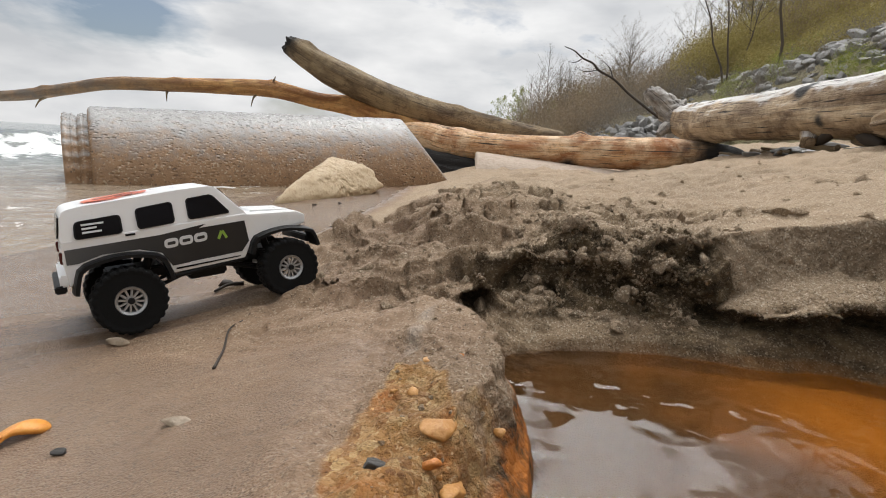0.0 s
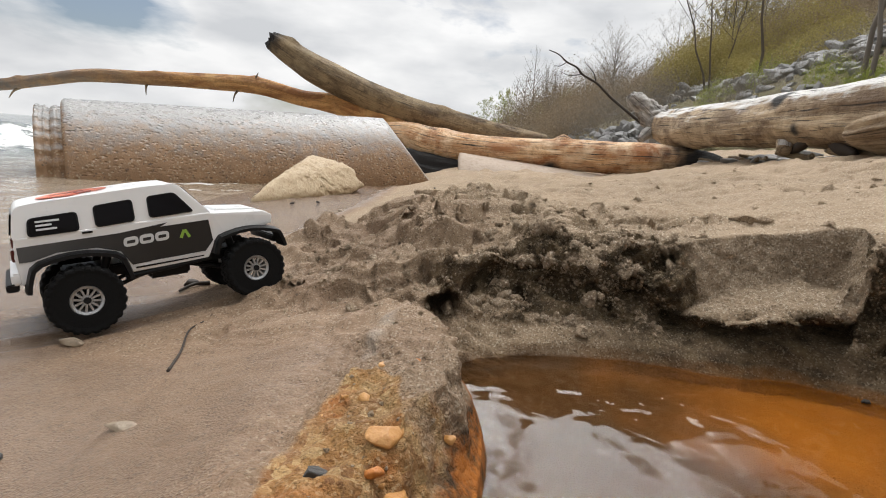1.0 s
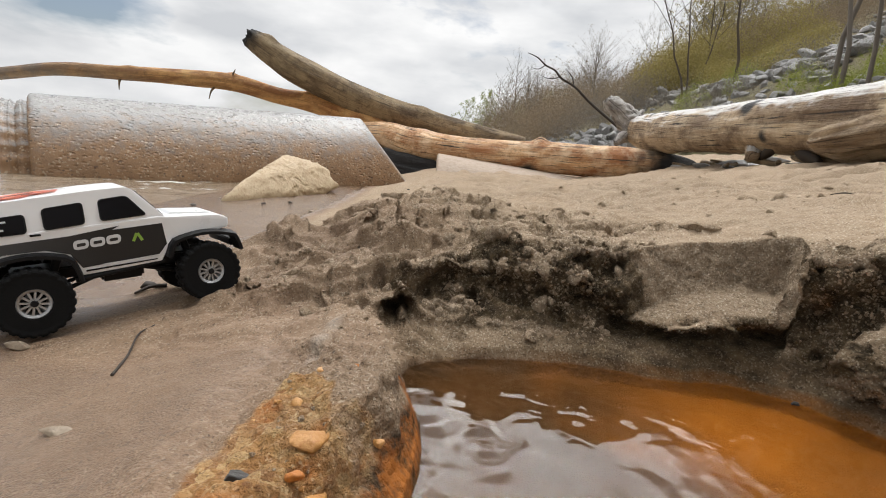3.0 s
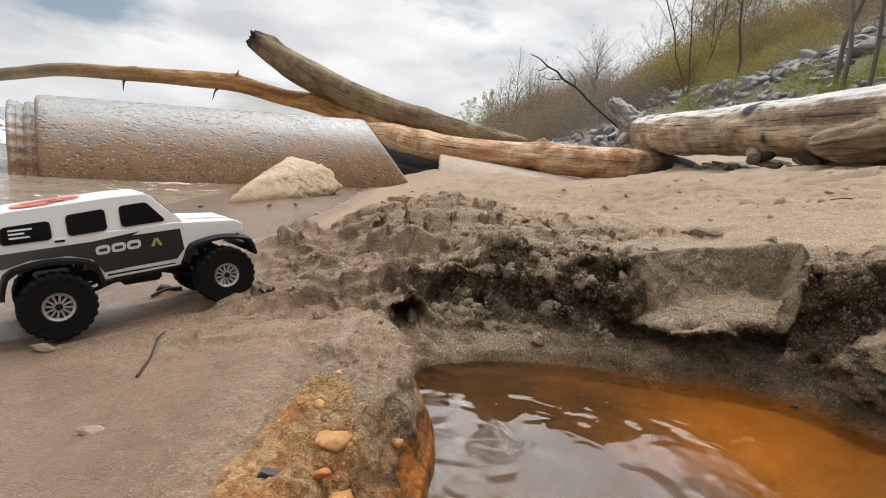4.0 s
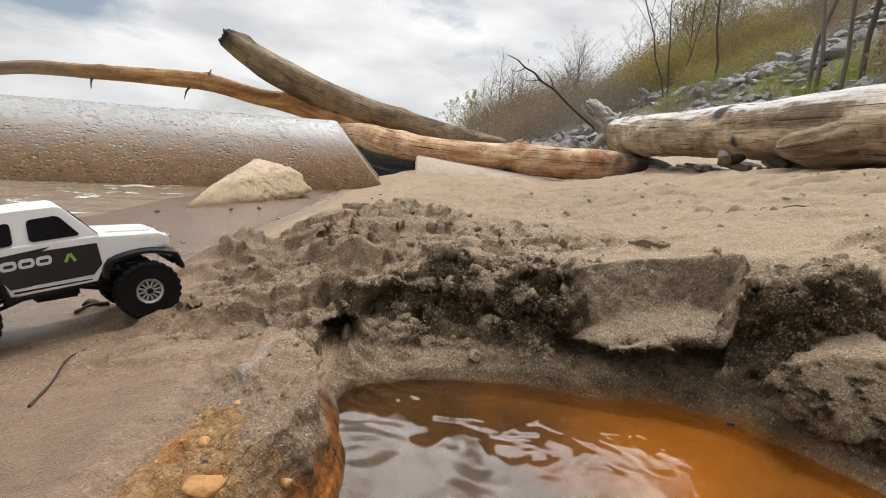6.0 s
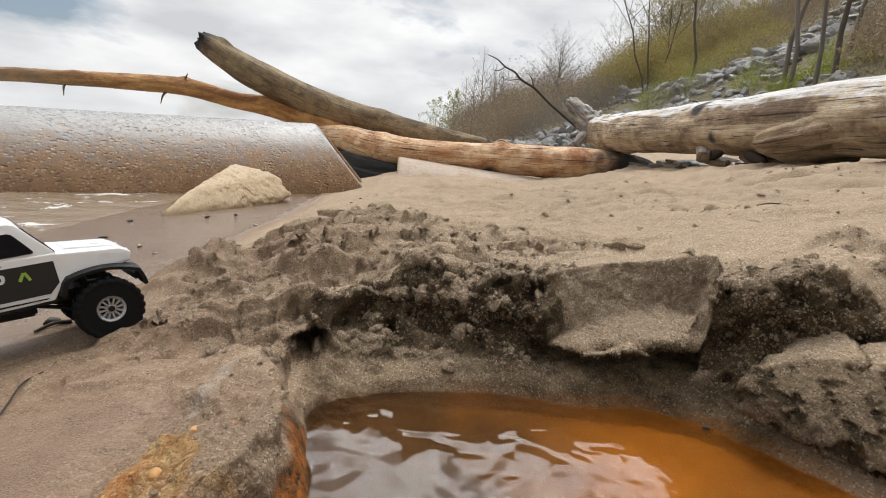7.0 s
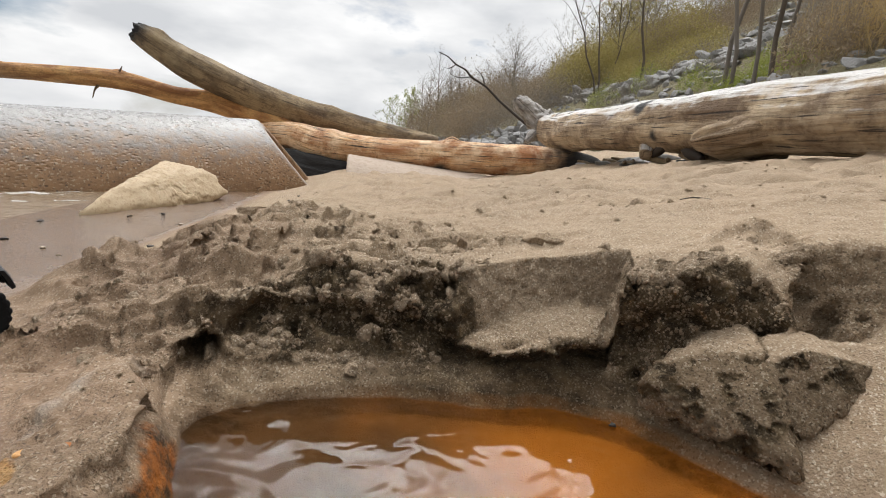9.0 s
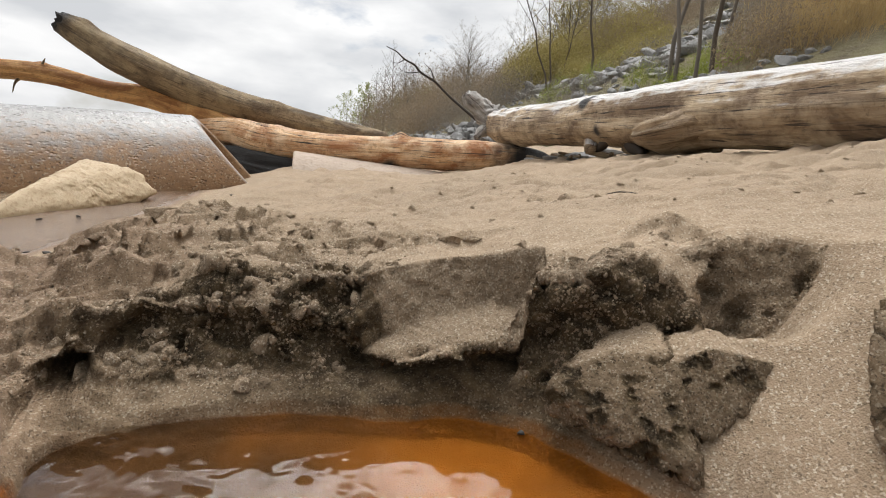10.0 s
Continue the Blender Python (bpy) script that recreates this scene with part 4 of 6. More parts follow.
def pipe_section(name, start, end, radius, label, spigot=True, cut=None, material=None):
    a, b = Vector(start), Vector(end)
    length = (b - a).length
    wall = radius * 0.16
    inner = radius - wall
    prof = []
    if spigot:
        for xx in np.linspace(-0.075, 0.0, 22):
            prof.append((xx, radius * (0.90 + 0.012 * (math.sin(xx * 260) > 0.2))))
        prof = [(-0.075, inner)] + prof
    else:
        prof = [(0.0, inner)]
    prof += [(0.0, radius - 0.012), (0.004, radius - 0.004), (0.012, radius)]
    prof += [(xx, radius) for xx in np.linspace(0.03, length - 0.03, 150)]
    prof += [(length - 0.012, radius), (length - 0.004, radius - 0.004), (length, radius - 0.014), (length, inner + 0.01), (length - 0.01, inner)]
    prof += [(xx, inner) for xx in np.linspace(length - 0.05, -0.075 if spigot else 0.0, 12)]
    sides = 200
    v, rows, ang = ring_rows(prof, sides, 0.0018, 91)
    if spigot:
        low = np.array([p[0] < -0.002 for p in rows])
        block = 1 + 0.012 * (np.sin(ang * 34 + 0.8 * np.sin(ang * 5)) > 0.1) - 0.03 * (np.abs(rows[low, 0] + 0.036) < 0.007)[:, None]
        v[low, :, 1:] *= block[..., None]
    if cut:
        stop = cut[0] + cut[1] * v[..., 1] + cut[2] * v[..., 2]
        v[..., 0] += (stop - length) * np.clip(v[..., 0] / length, 0, 1) ** 3
    m = len(rows)
    i, j = np.meshgrid(np.arange(m - 1), np.arange(sides), indexing="ij")
    q0 = (i * sides + j).ravel()
    q1 = (i * sides + (j + 1) % sides).ravel()
    ob = mesh_object(name, v.reshape(-1, 3), np.stack([q0, q1, q1 + sides, q0 + sides], -1), material or M_CONCRETE)
    ob.matrix_world = Matrix.Translation(a) @ (b - a).to_track_quat("X", "Z").to_matrix().to_4x4()
    return tagged(ob, label, "pipe")


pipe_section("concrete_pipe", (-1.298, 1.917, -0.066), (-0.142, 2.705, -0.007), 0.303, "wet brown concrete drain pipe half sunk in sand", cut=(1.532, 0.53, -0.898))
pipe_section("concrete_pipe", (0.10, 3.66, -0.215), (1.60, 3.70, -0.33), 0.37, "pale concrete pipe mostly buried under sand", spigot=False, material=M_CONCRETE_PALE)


# ---- driftwood ----
def driftwood(name, rows, material, label, sides=64, n=150, rough=0.10, knots=(), char=None, seed=0, broken=0.0, weather=None, category="driftwood"):
    def bump(ang, s):
        c, d = np.cos(ang), np.sin(ang)
        k = 1 + rough * fbm(c * 1.3, d * 1.3, s * 2.2, 3, seed) + 0.35 * rough * np.abs(pn(c * 5, d * 5, s * 1.5, seed + 7)) + 0.2 * rough * fbm(c * 8, d * 8, s * 6, 2, seed + 9)
        for ks, ka, kr, kh in knots:
            da = (ang - ka + np.pi) % (2 * np.pi) - np.pi
            k = k + kh * np.exp(-((s - ks) / kr) ** 2 - (da / (kr * 6)) ** 2)
        return k
    v, f, uv = tube(rows, sides, n, bump)
    if broken:
        m = len(v) - 2
        s = uv[:m, 1]
        first = s < broken
        d0 = v[sides * 4:sides * 5].mean(0) - v[:sides].mean(0)
        d0 /= np.linalg.norm(d0)
        jag = fbm(v[:m, 0] * 28, v[:m, 1] * 28, v[:m, 2] * 28, 3, seed + 20)
        k0 = np.where(first, 1 - s / broken, 0) * jag * broken * 0.9
        v[:m] += d0[None] * k0[:, None]
    ob = mesh_object(name, v, f, material, uv=uv)
    if char:
        ch = np.zeros(len(v))
        for cx, cy, cz, r in char:
            dist = np.sqrt(((v - np.array([cx, cy, cz])) ** 2).sum(1))
            ch = np.maximum(ch, sstep(r, r * 0.5, dist + 0.25 * r * fbm(v[:, 0] * 14, v[:, 1] * 14, v[:, 2] * 14, 3, seed + 3)))
        at = ob.data.attributes.new("char", "FLOAT", "POINT")
        at.data.foreach_set("value", ch.astype(np.float32))
    if weather:
        at = ob.data.attributes.new("weather", "FLOAT", "POINT")
        at.data.foreach_set("value", sstep(weather[0], weather[1], v[:, 0] + 0.2 * fbm(v[:, 0] * 5, v[:, 1] * 5, v[:, 2] * 5, 3, seed)).astype(np.float32))
    return tagged(ob, label, category)


def stub(parent, name, rows, material, seed=0, sides=14, n=20, label="", rough=0.15, wave=14):
    v, f, uv = tube(rows, sides, n, lambda a, s: 1 + rough * fbm(np.cos(a) * 2, np.sin(a) * 2, s * wave, 3, seed))
    return mesh_object(name, v, f, material, parent=parent, uv=uv, label=label)


dark_log = driftwood("driftwood_log", [(-1.175, 3.668, 0.785, 0.05), (-1.14, 3.68, 0.765, 0.066), (-0.98, 3.72, 0.675, 0.085), (-0.839, 3.754, 0.604, 0.095), (-0.468, 3.942, 0.472, 0.098), (-0.056, 4.088, 0.384, 0.097), (0.383, 4.187, 0.312, 0.088), (0.80, 4.25, 0.27, 0.07)],
                     M_LOG_DARK, "weathered dark brown driftwood log leaning on the pipe", knots=((0.12, 1.2, 0.05, 0.25), (0.78, 4.4, 0.09, 0.22), (1.3, 1.0, 0.07, 0.15)), seed=3, broken=0.05, char=((-1.19, 3.66, 0.80, 0.13),))
branch = driftwood("driftwood_branch", [(-3.095, 3.332, 0.302, 0.030), (-2.784, 3.399, 0.339, 0.034), (-2.537, 3.466, 0.395, 0.036), (-2.281, 3.535, 0.452, 0.040), (-1.938, 3.598, 0.471, 0.044), (-1.53, 3.714, 0.491, 0.050), (-1.276, 3.771, 0.489, 0.054), (-1.011, 3.82, 0.439, 0.056), (-0.781, 3.872, 0.417, 0.064), (-0.502, 3.919, 0.345, 0.060), (-0.22, 3.96, 0.27, 0.055), (0.05, 4.0, 0.20, 0.04)],
                   M_LOG_ORANGE, "long stripped orange branch lying across the pipe", sides=40, n=170, rough=0.16, knots=((0.45, 1.2, 0.03, 0.3), (1.25, 1.0, 0.04, 0.25), (0.83, 2.6, 0.03, 0.3), (1.86, 1.6, 0.03, 0.25), (2.4, 1.2, 0.08, 0.2)), seed=13, weather=(-1.5, -2.6))
for k, (px, py, pz, dx, dz) in enumerate(((-2.66, 3.43, 0.335, -0.05, -0.07), (-1.95, 3.59, 0.43, 0.01, -0.07), (-1.41, 3.73, 0.445, -0.02, -0.08), (-1.30, 3.76, 0.54, 0.03, 0.035))):
    stub(branch, "twig", [(px, py, pz, 0.010), (px + dx * 0.5, py - 0.02, pz + dz * 0.35, 0.006), (px + dx, py - 0.03, pz + dz, 0.002)], M_LOG_DARK, seed=k)
# dark patches on the underside at left and middle, charred right tip
low_log = driftwood("driftwood_log", [(-0.75, 3.98, 0.20, 0.055), (-0.52, 3.90, 0.225, 0.075), (-0.25, 3.84, 0.232, 0.10), (-0.037, 3.793, 0.190, 0.112), (0.357, 3.753, 0.180, 0.100), (0.743, 3.735, 0.190, 0.102), (1.12, 3.706, 0.197, 0.108), (1.48, 3.665, 0.206, 0.108), (1.785, 3.607, 0.203, 0.085), (1.93, 3.58, 0.188, 0.03)],
                    M_LOG_TAN, "split tan driftwood log with a charred tip and dark underside patches", knots=((1.62, 1.5, 0.045, 0.35), (0.8, 1.9, 0.06, 0.15)), seed=23, rough=0.13, char=((-0.30, 3.76, 0.10, 0.10), (1.95, 3.52, 0.17, 0.62), (0.75, 3.70, 0.08, 0.10)))
big_log = driftwood("driftwood_log", [(1.70, 4.20, 0.50, 0.09), (1.67, 4.05, 0.455, 0.125), (1.652, 3.60, 0.430, 0.125), (1.655, 3.2, 0.432, 0.125), (1.70, 2.75, 0.437, 0.13), (1.72, 2.25, 0.440, 0.135), (1.79, 1.80, 0.446, 0.135), (1.90, 1.25, 0.455, 0.14), (2.05, 0.6, 0.47, 0.145)],
                    M_LOG_GREY, "thick sun-bleached driftwood log with grey top", knots=((1.46, 2.6, 0.05, 0.2), (2.15, 4.5, 0.09, 0.30), (2.15, 5.4, 0.08, 0.2)), seed=33, n=260, sides=96, rough=0.15, char=((1.60, 2.62, 0.54, 0.075), (1.62, 3.76, 0.54, 0.05), (1.60, 3.1, 0.40, 0.05), (1.60, 2.45, 0.38, 0.04)))
# black block added to stand for the shadowed gap under the low log
gap_shade = driftwood("charred_stump", [(-0.33, 3.74, 0.10, 0.05), (-0.22, 3.72, 0.06, 0.075), (-0.10, 3.70, 0.03, 0.085), (0.08, 3.72, 0.0, 0.10), (0.2, 3.74, -0.02, 0.09)], M_LOG_DARK, "black block added for the shadowed gap between the pipe sections", seed=81, sides=48, n=70, rough=0.5, char=((-0.1, 3.64, 0.08, 0.9),))
fork = stub(big_log, "fork", [(1.69, 4.10, 0.47, 0.115), (1.60, 4.14, 0.52, 0.098), (1.52, 4.18, 0.595, 0.072), (1.44, 4.22, 0.66, 0.06), (1.415, 4.23, 0.69, 0.035)], M_LOG_ASH, seed=5, sides=40, n=60, label="pale broken fork", rough=0.5)
stub(big_log, "fork", [(1.60, 4.12, 0.43, 0.055), (1.53, 4.08, 0.40, 0.045), (1.47, 4.04, 0.345, 0.022)], M_LOG_ASH, seed=6, sides=24, n=24, label="pale broken fork")
stub(big_log, "root_limb", [(1.60, 2.15, 0.345, 0.012), (1.605, 2.10, 0.352, 0.042), (1.632, 2.0, 0.37, 0.056), (1.70, 1.86, 0.40, 0.06), (1.80, 1.68, 0.44, 0.05)], M_LOG_LIMB, seed=8, sides=56, n=90, label="pale knotted root limb", rough=0.45, wave=5)
twig = driftwood("dead_branch", [(0.80, 4.49, 1.015, 0.003), (0.88, 4.48, 0.985, 0.005), (0.95, 4.47, 0.93, 0.007), (1.03, 4.46, 0.895, 0.008), (1.086, 4.46, 0.842, 0.010), (1.20, 4.45, 0.785, 0.009), (1.28, 4.44, 0.72, 0.010), (1.36, 4.43, 0.655, 0.010), (1.60, 4.30, 0.46, 0.011)], M_TWIG, "thin bare dead branch sticking up behind logs", sides=10, n=60, seed=43, category="branch")
for k, r in enumerate(([(1.08, 4.46, 0.845, 0.005), (0.98, 4.47, 0.83, 0.003), (0.90, 4.48, 0.86, 0.001)], [(1.20, 4.45, 0.785, 0.006), (1.18, 4.5, 0.87, 0.004), (1.12, 4.52, 0.93, 0.0015)], [(0.95, 4.47, 0.93, 0.004), (0.90, 4.5, 0.90, 0.003), (0.84, 4.5, 0.905, 0.001)])):
    stub(twig, "twig", r, M_TWIG, seed=k, sides=6, n=14)


# ---- stones ----
def boulder_mesh(name, size, seed, cuts=9, detail=4, rough=0.07):
    """A stone: a ball cut flat by random planes, then roughened."""
    bm = bmesh.new()
    bmesh.ops.create_icosphere(bm, subdivisions=detail, radius=1)
    v = np.array([p.co for p in bm.verts])
    rs = np.random.RandomState(seed)
    for _ in range(cuts):
        nrm = rs.normal(size=3)
        nrm /= np.linalg.norm(nrm)
        lim = rs.uniform(0.42, 0.75)
        d = v @ nrm
        v = v - nrm[None] * np.maximum(d - lim, 0)[:, None]
    v = v * (1 + rough * fbm(v[:, 0] * 2.5, v[:, 1] * 2.5, v[:, 2] * 2.5, 4, seed))[:, None] * np.array(size)[None]
    for p, c in zip(bm.verts, v):
        p.co = c
    me = bpy.data.meshes.new(name)
    for f in bm.faces:
        f.smooth = True
    bm.to_mesh(me)
    bm.free()
    return me


def ball(detail):
    bm = bmesh.new()
    bmesh.ops.create_icosphere(bm, subdivisions=detail, radius=1)
    v = np.array([p.co for p in bm.verts])
    f = np.array([[q.index for q in t.verts] for t in bm.faces])
    bm.free()
    return v, f


def hull_planes(c):
    """The outer planes of a block spanned by its corners, about its middle."""
    planes = []
    for i, j, k in itertools.combinations(range(len(c)), 3):
        n = np.cross(c[j] - c[i], c[k] - c[i])
        if np.linalg.norm(n) < 1e-9:
            continue
        n /= np.linalg.norm(n)
        h = n @ c[i]
        n, h = (-n, -h) if h < 0 else (n, h)
        if np.all(c @ n < h + 1e-6):
            planes.append((n, h))
    return planes


def wedge_stone():
    c = np.array([(-0.445, 1.35, 0.0), (-0.425, 1.50, 0.050), (-0.435, 1.64, 0.070), (-0.412, 1.85, 0.112), (-0.345, 1.88, 0.104), (-0.285, 1.92, 0.080), (-0.235, 1.92, 0.015), (-0.30, 1.78, -0.03), (-0.39, 1.58, -0.03), (-0.43, 1.40, -0.03), (-0.54, 1.75, -0.03), (-0.48, 1.93, 0.06), (-0.40, 2.02, -0.03)])
    mid = c.mean(0)
    planes = hull_planes((c - mid) * 1.04)
    v, f = ball(6)
    inv = sum((np.maximum(v @ n, 0) / h) ** 22 for n, h in planes)
    q = v / (inv ** (1 / 22))[:, None]
    k = 0.05 * fbm(q[:, 0] * 12, q[:, 1] * 12, q[:, 2] * 12, 4, 5) + 0.04 * billow(q[:, 0] * 34, q[:, 1] * 34, q[:, 2] * 34, 3, 6, 0.55) - 0.05 * sstep(0.08, 0.28, fbm(q[:, 0] * 24, q[:, 1] * 24, q[:, 2] * 40, 3, 8))
    ob = mesh_object("boulder", q * (1 + k)[:, None], f, M_STONE)
    ob.matrix_world = Matrix.Translation(mid)
    return tagged(ob, "angular cream stone resting on wet sand by the pipe", "stone")


wedge_stone()


# ---- hillside, riprap, trees ----
HILL_X, HILL_SLOPE = 4.3, 0.47


def hill_z(x, y):
    up = np.maximum(x - HILL_X - 0.02 * np.maximum(y - 40, 0), 0)
    return 0.62 + HILL_SLOPE * np.minimum(up, 60) + 0.25 * fbm(x * 0.25, y * 0.25, 0, 4, 101) * sstep(0, 4, up)


def hillside():
    xs = np.concatenate([np.linspace(HILL_X - 0.6, 24, 90), np.linspace(24, 160, 50)[1:]])
    ys = np.concatenate([np.linspace(-30, 40, 130), np.linspace(40, 420, 60)[1:]])
    x, y = np.meshgrid(xs, ys, indexing="ij")
    z = hill_z(x, y)
    z[x < HILL_X] = 0.3
    v = np.stack([x, y, z], -1).reshape(-1, 3)
    q = len(ys)
    i, j = np.meshgrid(np.arange(len(xs) - 1), np.arange(q - 1), indexing="ij")
    a = (i * q + j).ravel()
    return tagged(mesh_object("hillside", v, np.stack([a, a + q, a + q + 1, a + 1], -1), M_HILL), "steep brown scrubby hillside above the beach", "hillside", kind="structure")


hillside()

RIPRAP = [boulder_mesh("riprap_stone", (1.0, 0.8, 0.6), 200 + k, cuts=16, detail=3, rough=0.04) for k in range(6)]
for me in RIPRAP:
    me.polygons.foreach_set("use_smooth", np.zeros(len(me.polygons), bool))
    me.materials.append(M_RIPRAP)
rs = np.random.RandomState(5)
for k in range(520):
    y = 2.5 + 30 * rs.rand() ** 1.6
    up = rs.rand() ** 1.3 * 4.6
    x = HILL_X - 0.45 + up + 0.02 * y
    if fbm(x * 0.35, y * 0.22, 0, 2, 120) < -0.05 + 0.035 * up - 0.25 * (up < 1.0):
        continue
    size = rs.uniform(0.07, 0.19) * (1 + 0.03 * y)
    ob = new("riprap_stone", RIPRAP[k % 6])
    ob.matrix_world = pose(x, y, float(hill_z(np.array(x), np.array(y))) + size * 0.12, *(rs.uniform(-35, 35, 2)), rs.uniform(0, 360)) @ Matrix.Diagonal((size, size, size, 1))
    tagged(ob, "grey angular riprap stone on the slope", "stone", "riprap stones")
for k in range(90):
    t, u = rs.rand(), rs.rand()
    x, y = 3.15 + 1.45 * t, 11.3 + 1.3 * u + 0.1 * rs.normal()
    size = rs.uniform(0.14, 0.25)
    ob = new("riprap_stone", RIPRAP[k % 6])
    ob.matrix_world = pose(x, y, height(x, y) + 0.05 + u * (0.10 + 0.85 * t), *(rs.uniform(-40, 40, 2)), rs.uniform(0, 360)) @ Matrix.Diagonal((size * 1.2, size, size * 0.9, 1))
    tagged(ob, "grey angular riprap stone in a heap at the slope foot", "stone", "riprap stones")
# pale rock bands that climb the slope
ROCK_BANDS = [[(8.4, 14.6), (9.3, 14.8), (10.6, 15.6), (12.1, 15.4), (13.3, 15.9), (16.0, 19.2), (19.5, 23.2), (26.8, 30.7)],
              [(8.9, 23.8), (9.7, 22.6), (9.5, 18.8), (8.5, 15.2)], [(9.4, 12.8), (10.3, 13.7), (12.6, 16.0)]]
for band, count, wide in zip(ROCK_BANDS, (110, 46, 26), (0.45, 0.5, 0.35)):
    way = spline(band, count)
    for k in range(count):
        x, y = way[k] + rs.normal(size=2) * wide * (0.6 + 0.02 * way[k][1])
        size = rs.uniform(0.16, 0.46) * (0.6 + 0.028 * y)
        ob = new("rock_outcrop", RIPRAP[k % 6])
        ob.matrix_world = pose(x, y, float(hill_z(np.array(x), np.array(y))) + size * 0.15, *(rs.uniform(-30, 30, 2)), rs.uniform(0, 360)) @ Matrix.Diagonal((size * 1.3, size, size * 0.75, 1))
        tagged(ob, "pale grey rock jutting from the scrubby slope", "rock", "outcrop rocks")


# ---- trees ----
def limb(verts, faces, a, b, r0, r1, sides=4, bend=None):
    """One tapered limb from a to b, with a bend in the middle."""
    a, b = np.asarray(a, float), np.asarray(b, float)
    mid = (a + b) / 2 + (0 if bend is None else bend)
    d = (b - a) / (np.linalg.norm(b - a) + 1e-9)
    s = np.cross(d, [0.31, 0.22, 0.92])
    s /= np.linalg.norm(s) + 1e-9
    t = np.cross(d, s)
    base = len(verts)
    for p, r in ((a, r0), (mid, (r0 + r1) / 2), (b, r1)):
        for k in range(sides):
            an = 2 * math.pi * k / sides
            verts.append(tuple(p + r * (math.cos(an) * s + math.sin(an) * t)))
    for i in range(2):
        for k in range(sides):
            p, q = base + i * sides + k, base + i * sides + (k + 1) % sides
            faces.append((p, q, q + sides, p + sides))


def tree_parts(seed, tall, spread=0.5, limbs=11, twigs=6, droop=0.0, leaves=0, leaf=0.1, bare=0.3, lean=(0, 0), forks=1, thick=1.0):
    r = np.random.RandomState(seed)
    tv, tf, cv, cf, lv, lf = [], [], [], [], [], []
    for fk in range(forks):
        p = np.array([fk * 0.12 - 0.06 * (forks - 1), 0, -0.25])
        pts, rad = [p], []
        way = np.array([lean[0] + (fk - (forks - 1) / 2) * 0.25, lean[1], 1.0])
        for k in range(7):
            p = p + way / 7 * tall * 1.05 + r.normal(size=3) * np.array([1, 1, 0]) * tall * 0.012
            pts.append(p)
        r0 = tall * 0.0095 * thick
        rad = [r0 * (1 - 0.86 * k / 7) for k in range(8)]
        for k in range(7):
            limb(tv, tf, pts[k], pts[k + 1], rad[k], rad[k + 1], 7)
        for q in range(limbs):
            h = bare + (0.97 - bare) * (q + r.rand()) / limbs
            i = min(int(h * 7), 6)
            o = pts[i] + (pts[i + 1] - pts[i]) * (h * 7 - i)
            an = q * 2.4 + r.rand()
            ln = tall * spread * (1.08 - h) * r.uniform(0.6, 1.1) + tall * 0.06
            e = o + ln * np.array([math.cos(an), math.sin(an), 0.85 + 0.5 * h - droop])
            limb(cv, cf, o, e, rad[i] * 0.5, rad[i] * 0.16, 4, r.normal(size=3) * ln * 0.07)
            for w in range(twigs):
                k = 0.25 + 0.75 * (w + r.rand()) / twigs
                o2 = o + (e - o) * k
                a2 = r.rand() * 6.28
                l2 = ln * r.uniform(0.25, 0.5)
                e2 = o2 + l2 * np.array([math.cos(a2) * 0.8, math.sin(a2) * 0.8, r.uniform(0.2, 1.0)])
                limb(cv, cf, o2, e2, rad[i] * 0.16, rad[i] * 0.06, 3, r.normal(size=3) * l2 * 0.08)
                for _ in range(4):
                    o3 = o2 + (e2 - o2) * r.uniform(0.3, 1)
                    e3 = o3 + l2 * 0.6 * np.array([*(r.normal(size=2) * 0.5), r.uniform(0.1, 0.9)])
                    limb(cv, cf, o3, e3, rad[i] * 0.07, rad[i] * 0.03, 3)
                    for _ in range(leaves):
                        c = o3 + (e3 - o3) * r.rand() + r.normal(size=3) * leaf * 0.8
                        u, v = r.normal(size=3), r.normal(size=3)
                        u, v = u / np.linalg.norm(u) * leaf * r.uniform(0.4, 1), v / np.linalg.norm(v) * leaf * r.uniform(0.4, 1)
                        b = len(lv)
                        lv += [tuple(c - u), tuple(c + v), tuple(c + u)]
                        lf.append((b, b + 1, b + 2))
    return tv, tf, cv, cf, lv, lf


def tree(name, label, bark, leafmat, **kw):
    tv, tf, cv, cf, lv, lf = tree_parts(**kw)
    root = new(name)
    mesh_object("trunk", tv, tf, bark, parent=root)
    mesh_object("crown", cv, cf, bark, parent=root)["kind"] = "stuff"
    if lf:
        lo = mesh_object("foliage", lv, lf, leafmat, parent=root, smooth=False)
        lo["kind"] = "stuff"
    return tagged(root, label, "tree")


def stand(ob, x, y, turn=0.0, size=1.0, sink=0.0):
    ob.matrix_world = pose(x, y, float(hill_z(np.array(x), np.array(y))) - sink, 0, 0, turn) @ Matrix.Diagonal((size, size, size, 1))
    return ob


bare_a = stand(tree("bare_tree", "slender bare forked tree leaning over the slope", M_BARK, None, seed=1, tall=5.6, spread=0.42, limbs=9, twigs=4, bare=0.3, lean=(-0.27, 0.0), forks=2, thick=0.8), 9.9, 21.3)
bare_b = stand(tree("bare_tree", "bare grey-barked tree with a stout trunk on the hillside", M_BARK_GREY, None, seed=2, tall=7.5, spread=0.30, limbs=10, twigs=5, bare=0.35, lean=(0.03, 0), thick=0.66), 6.94, 9.37)
bare_c = stand(tree("bare_tree", "tall thin bare tree among brown scrub", M_BARK, None, seed=3, tall=7.0, spread=0.3, limbs=14, twigs=5, bare=0.3, lean=(-0.10, 0), thick=0.8), 10.2, 18.5)
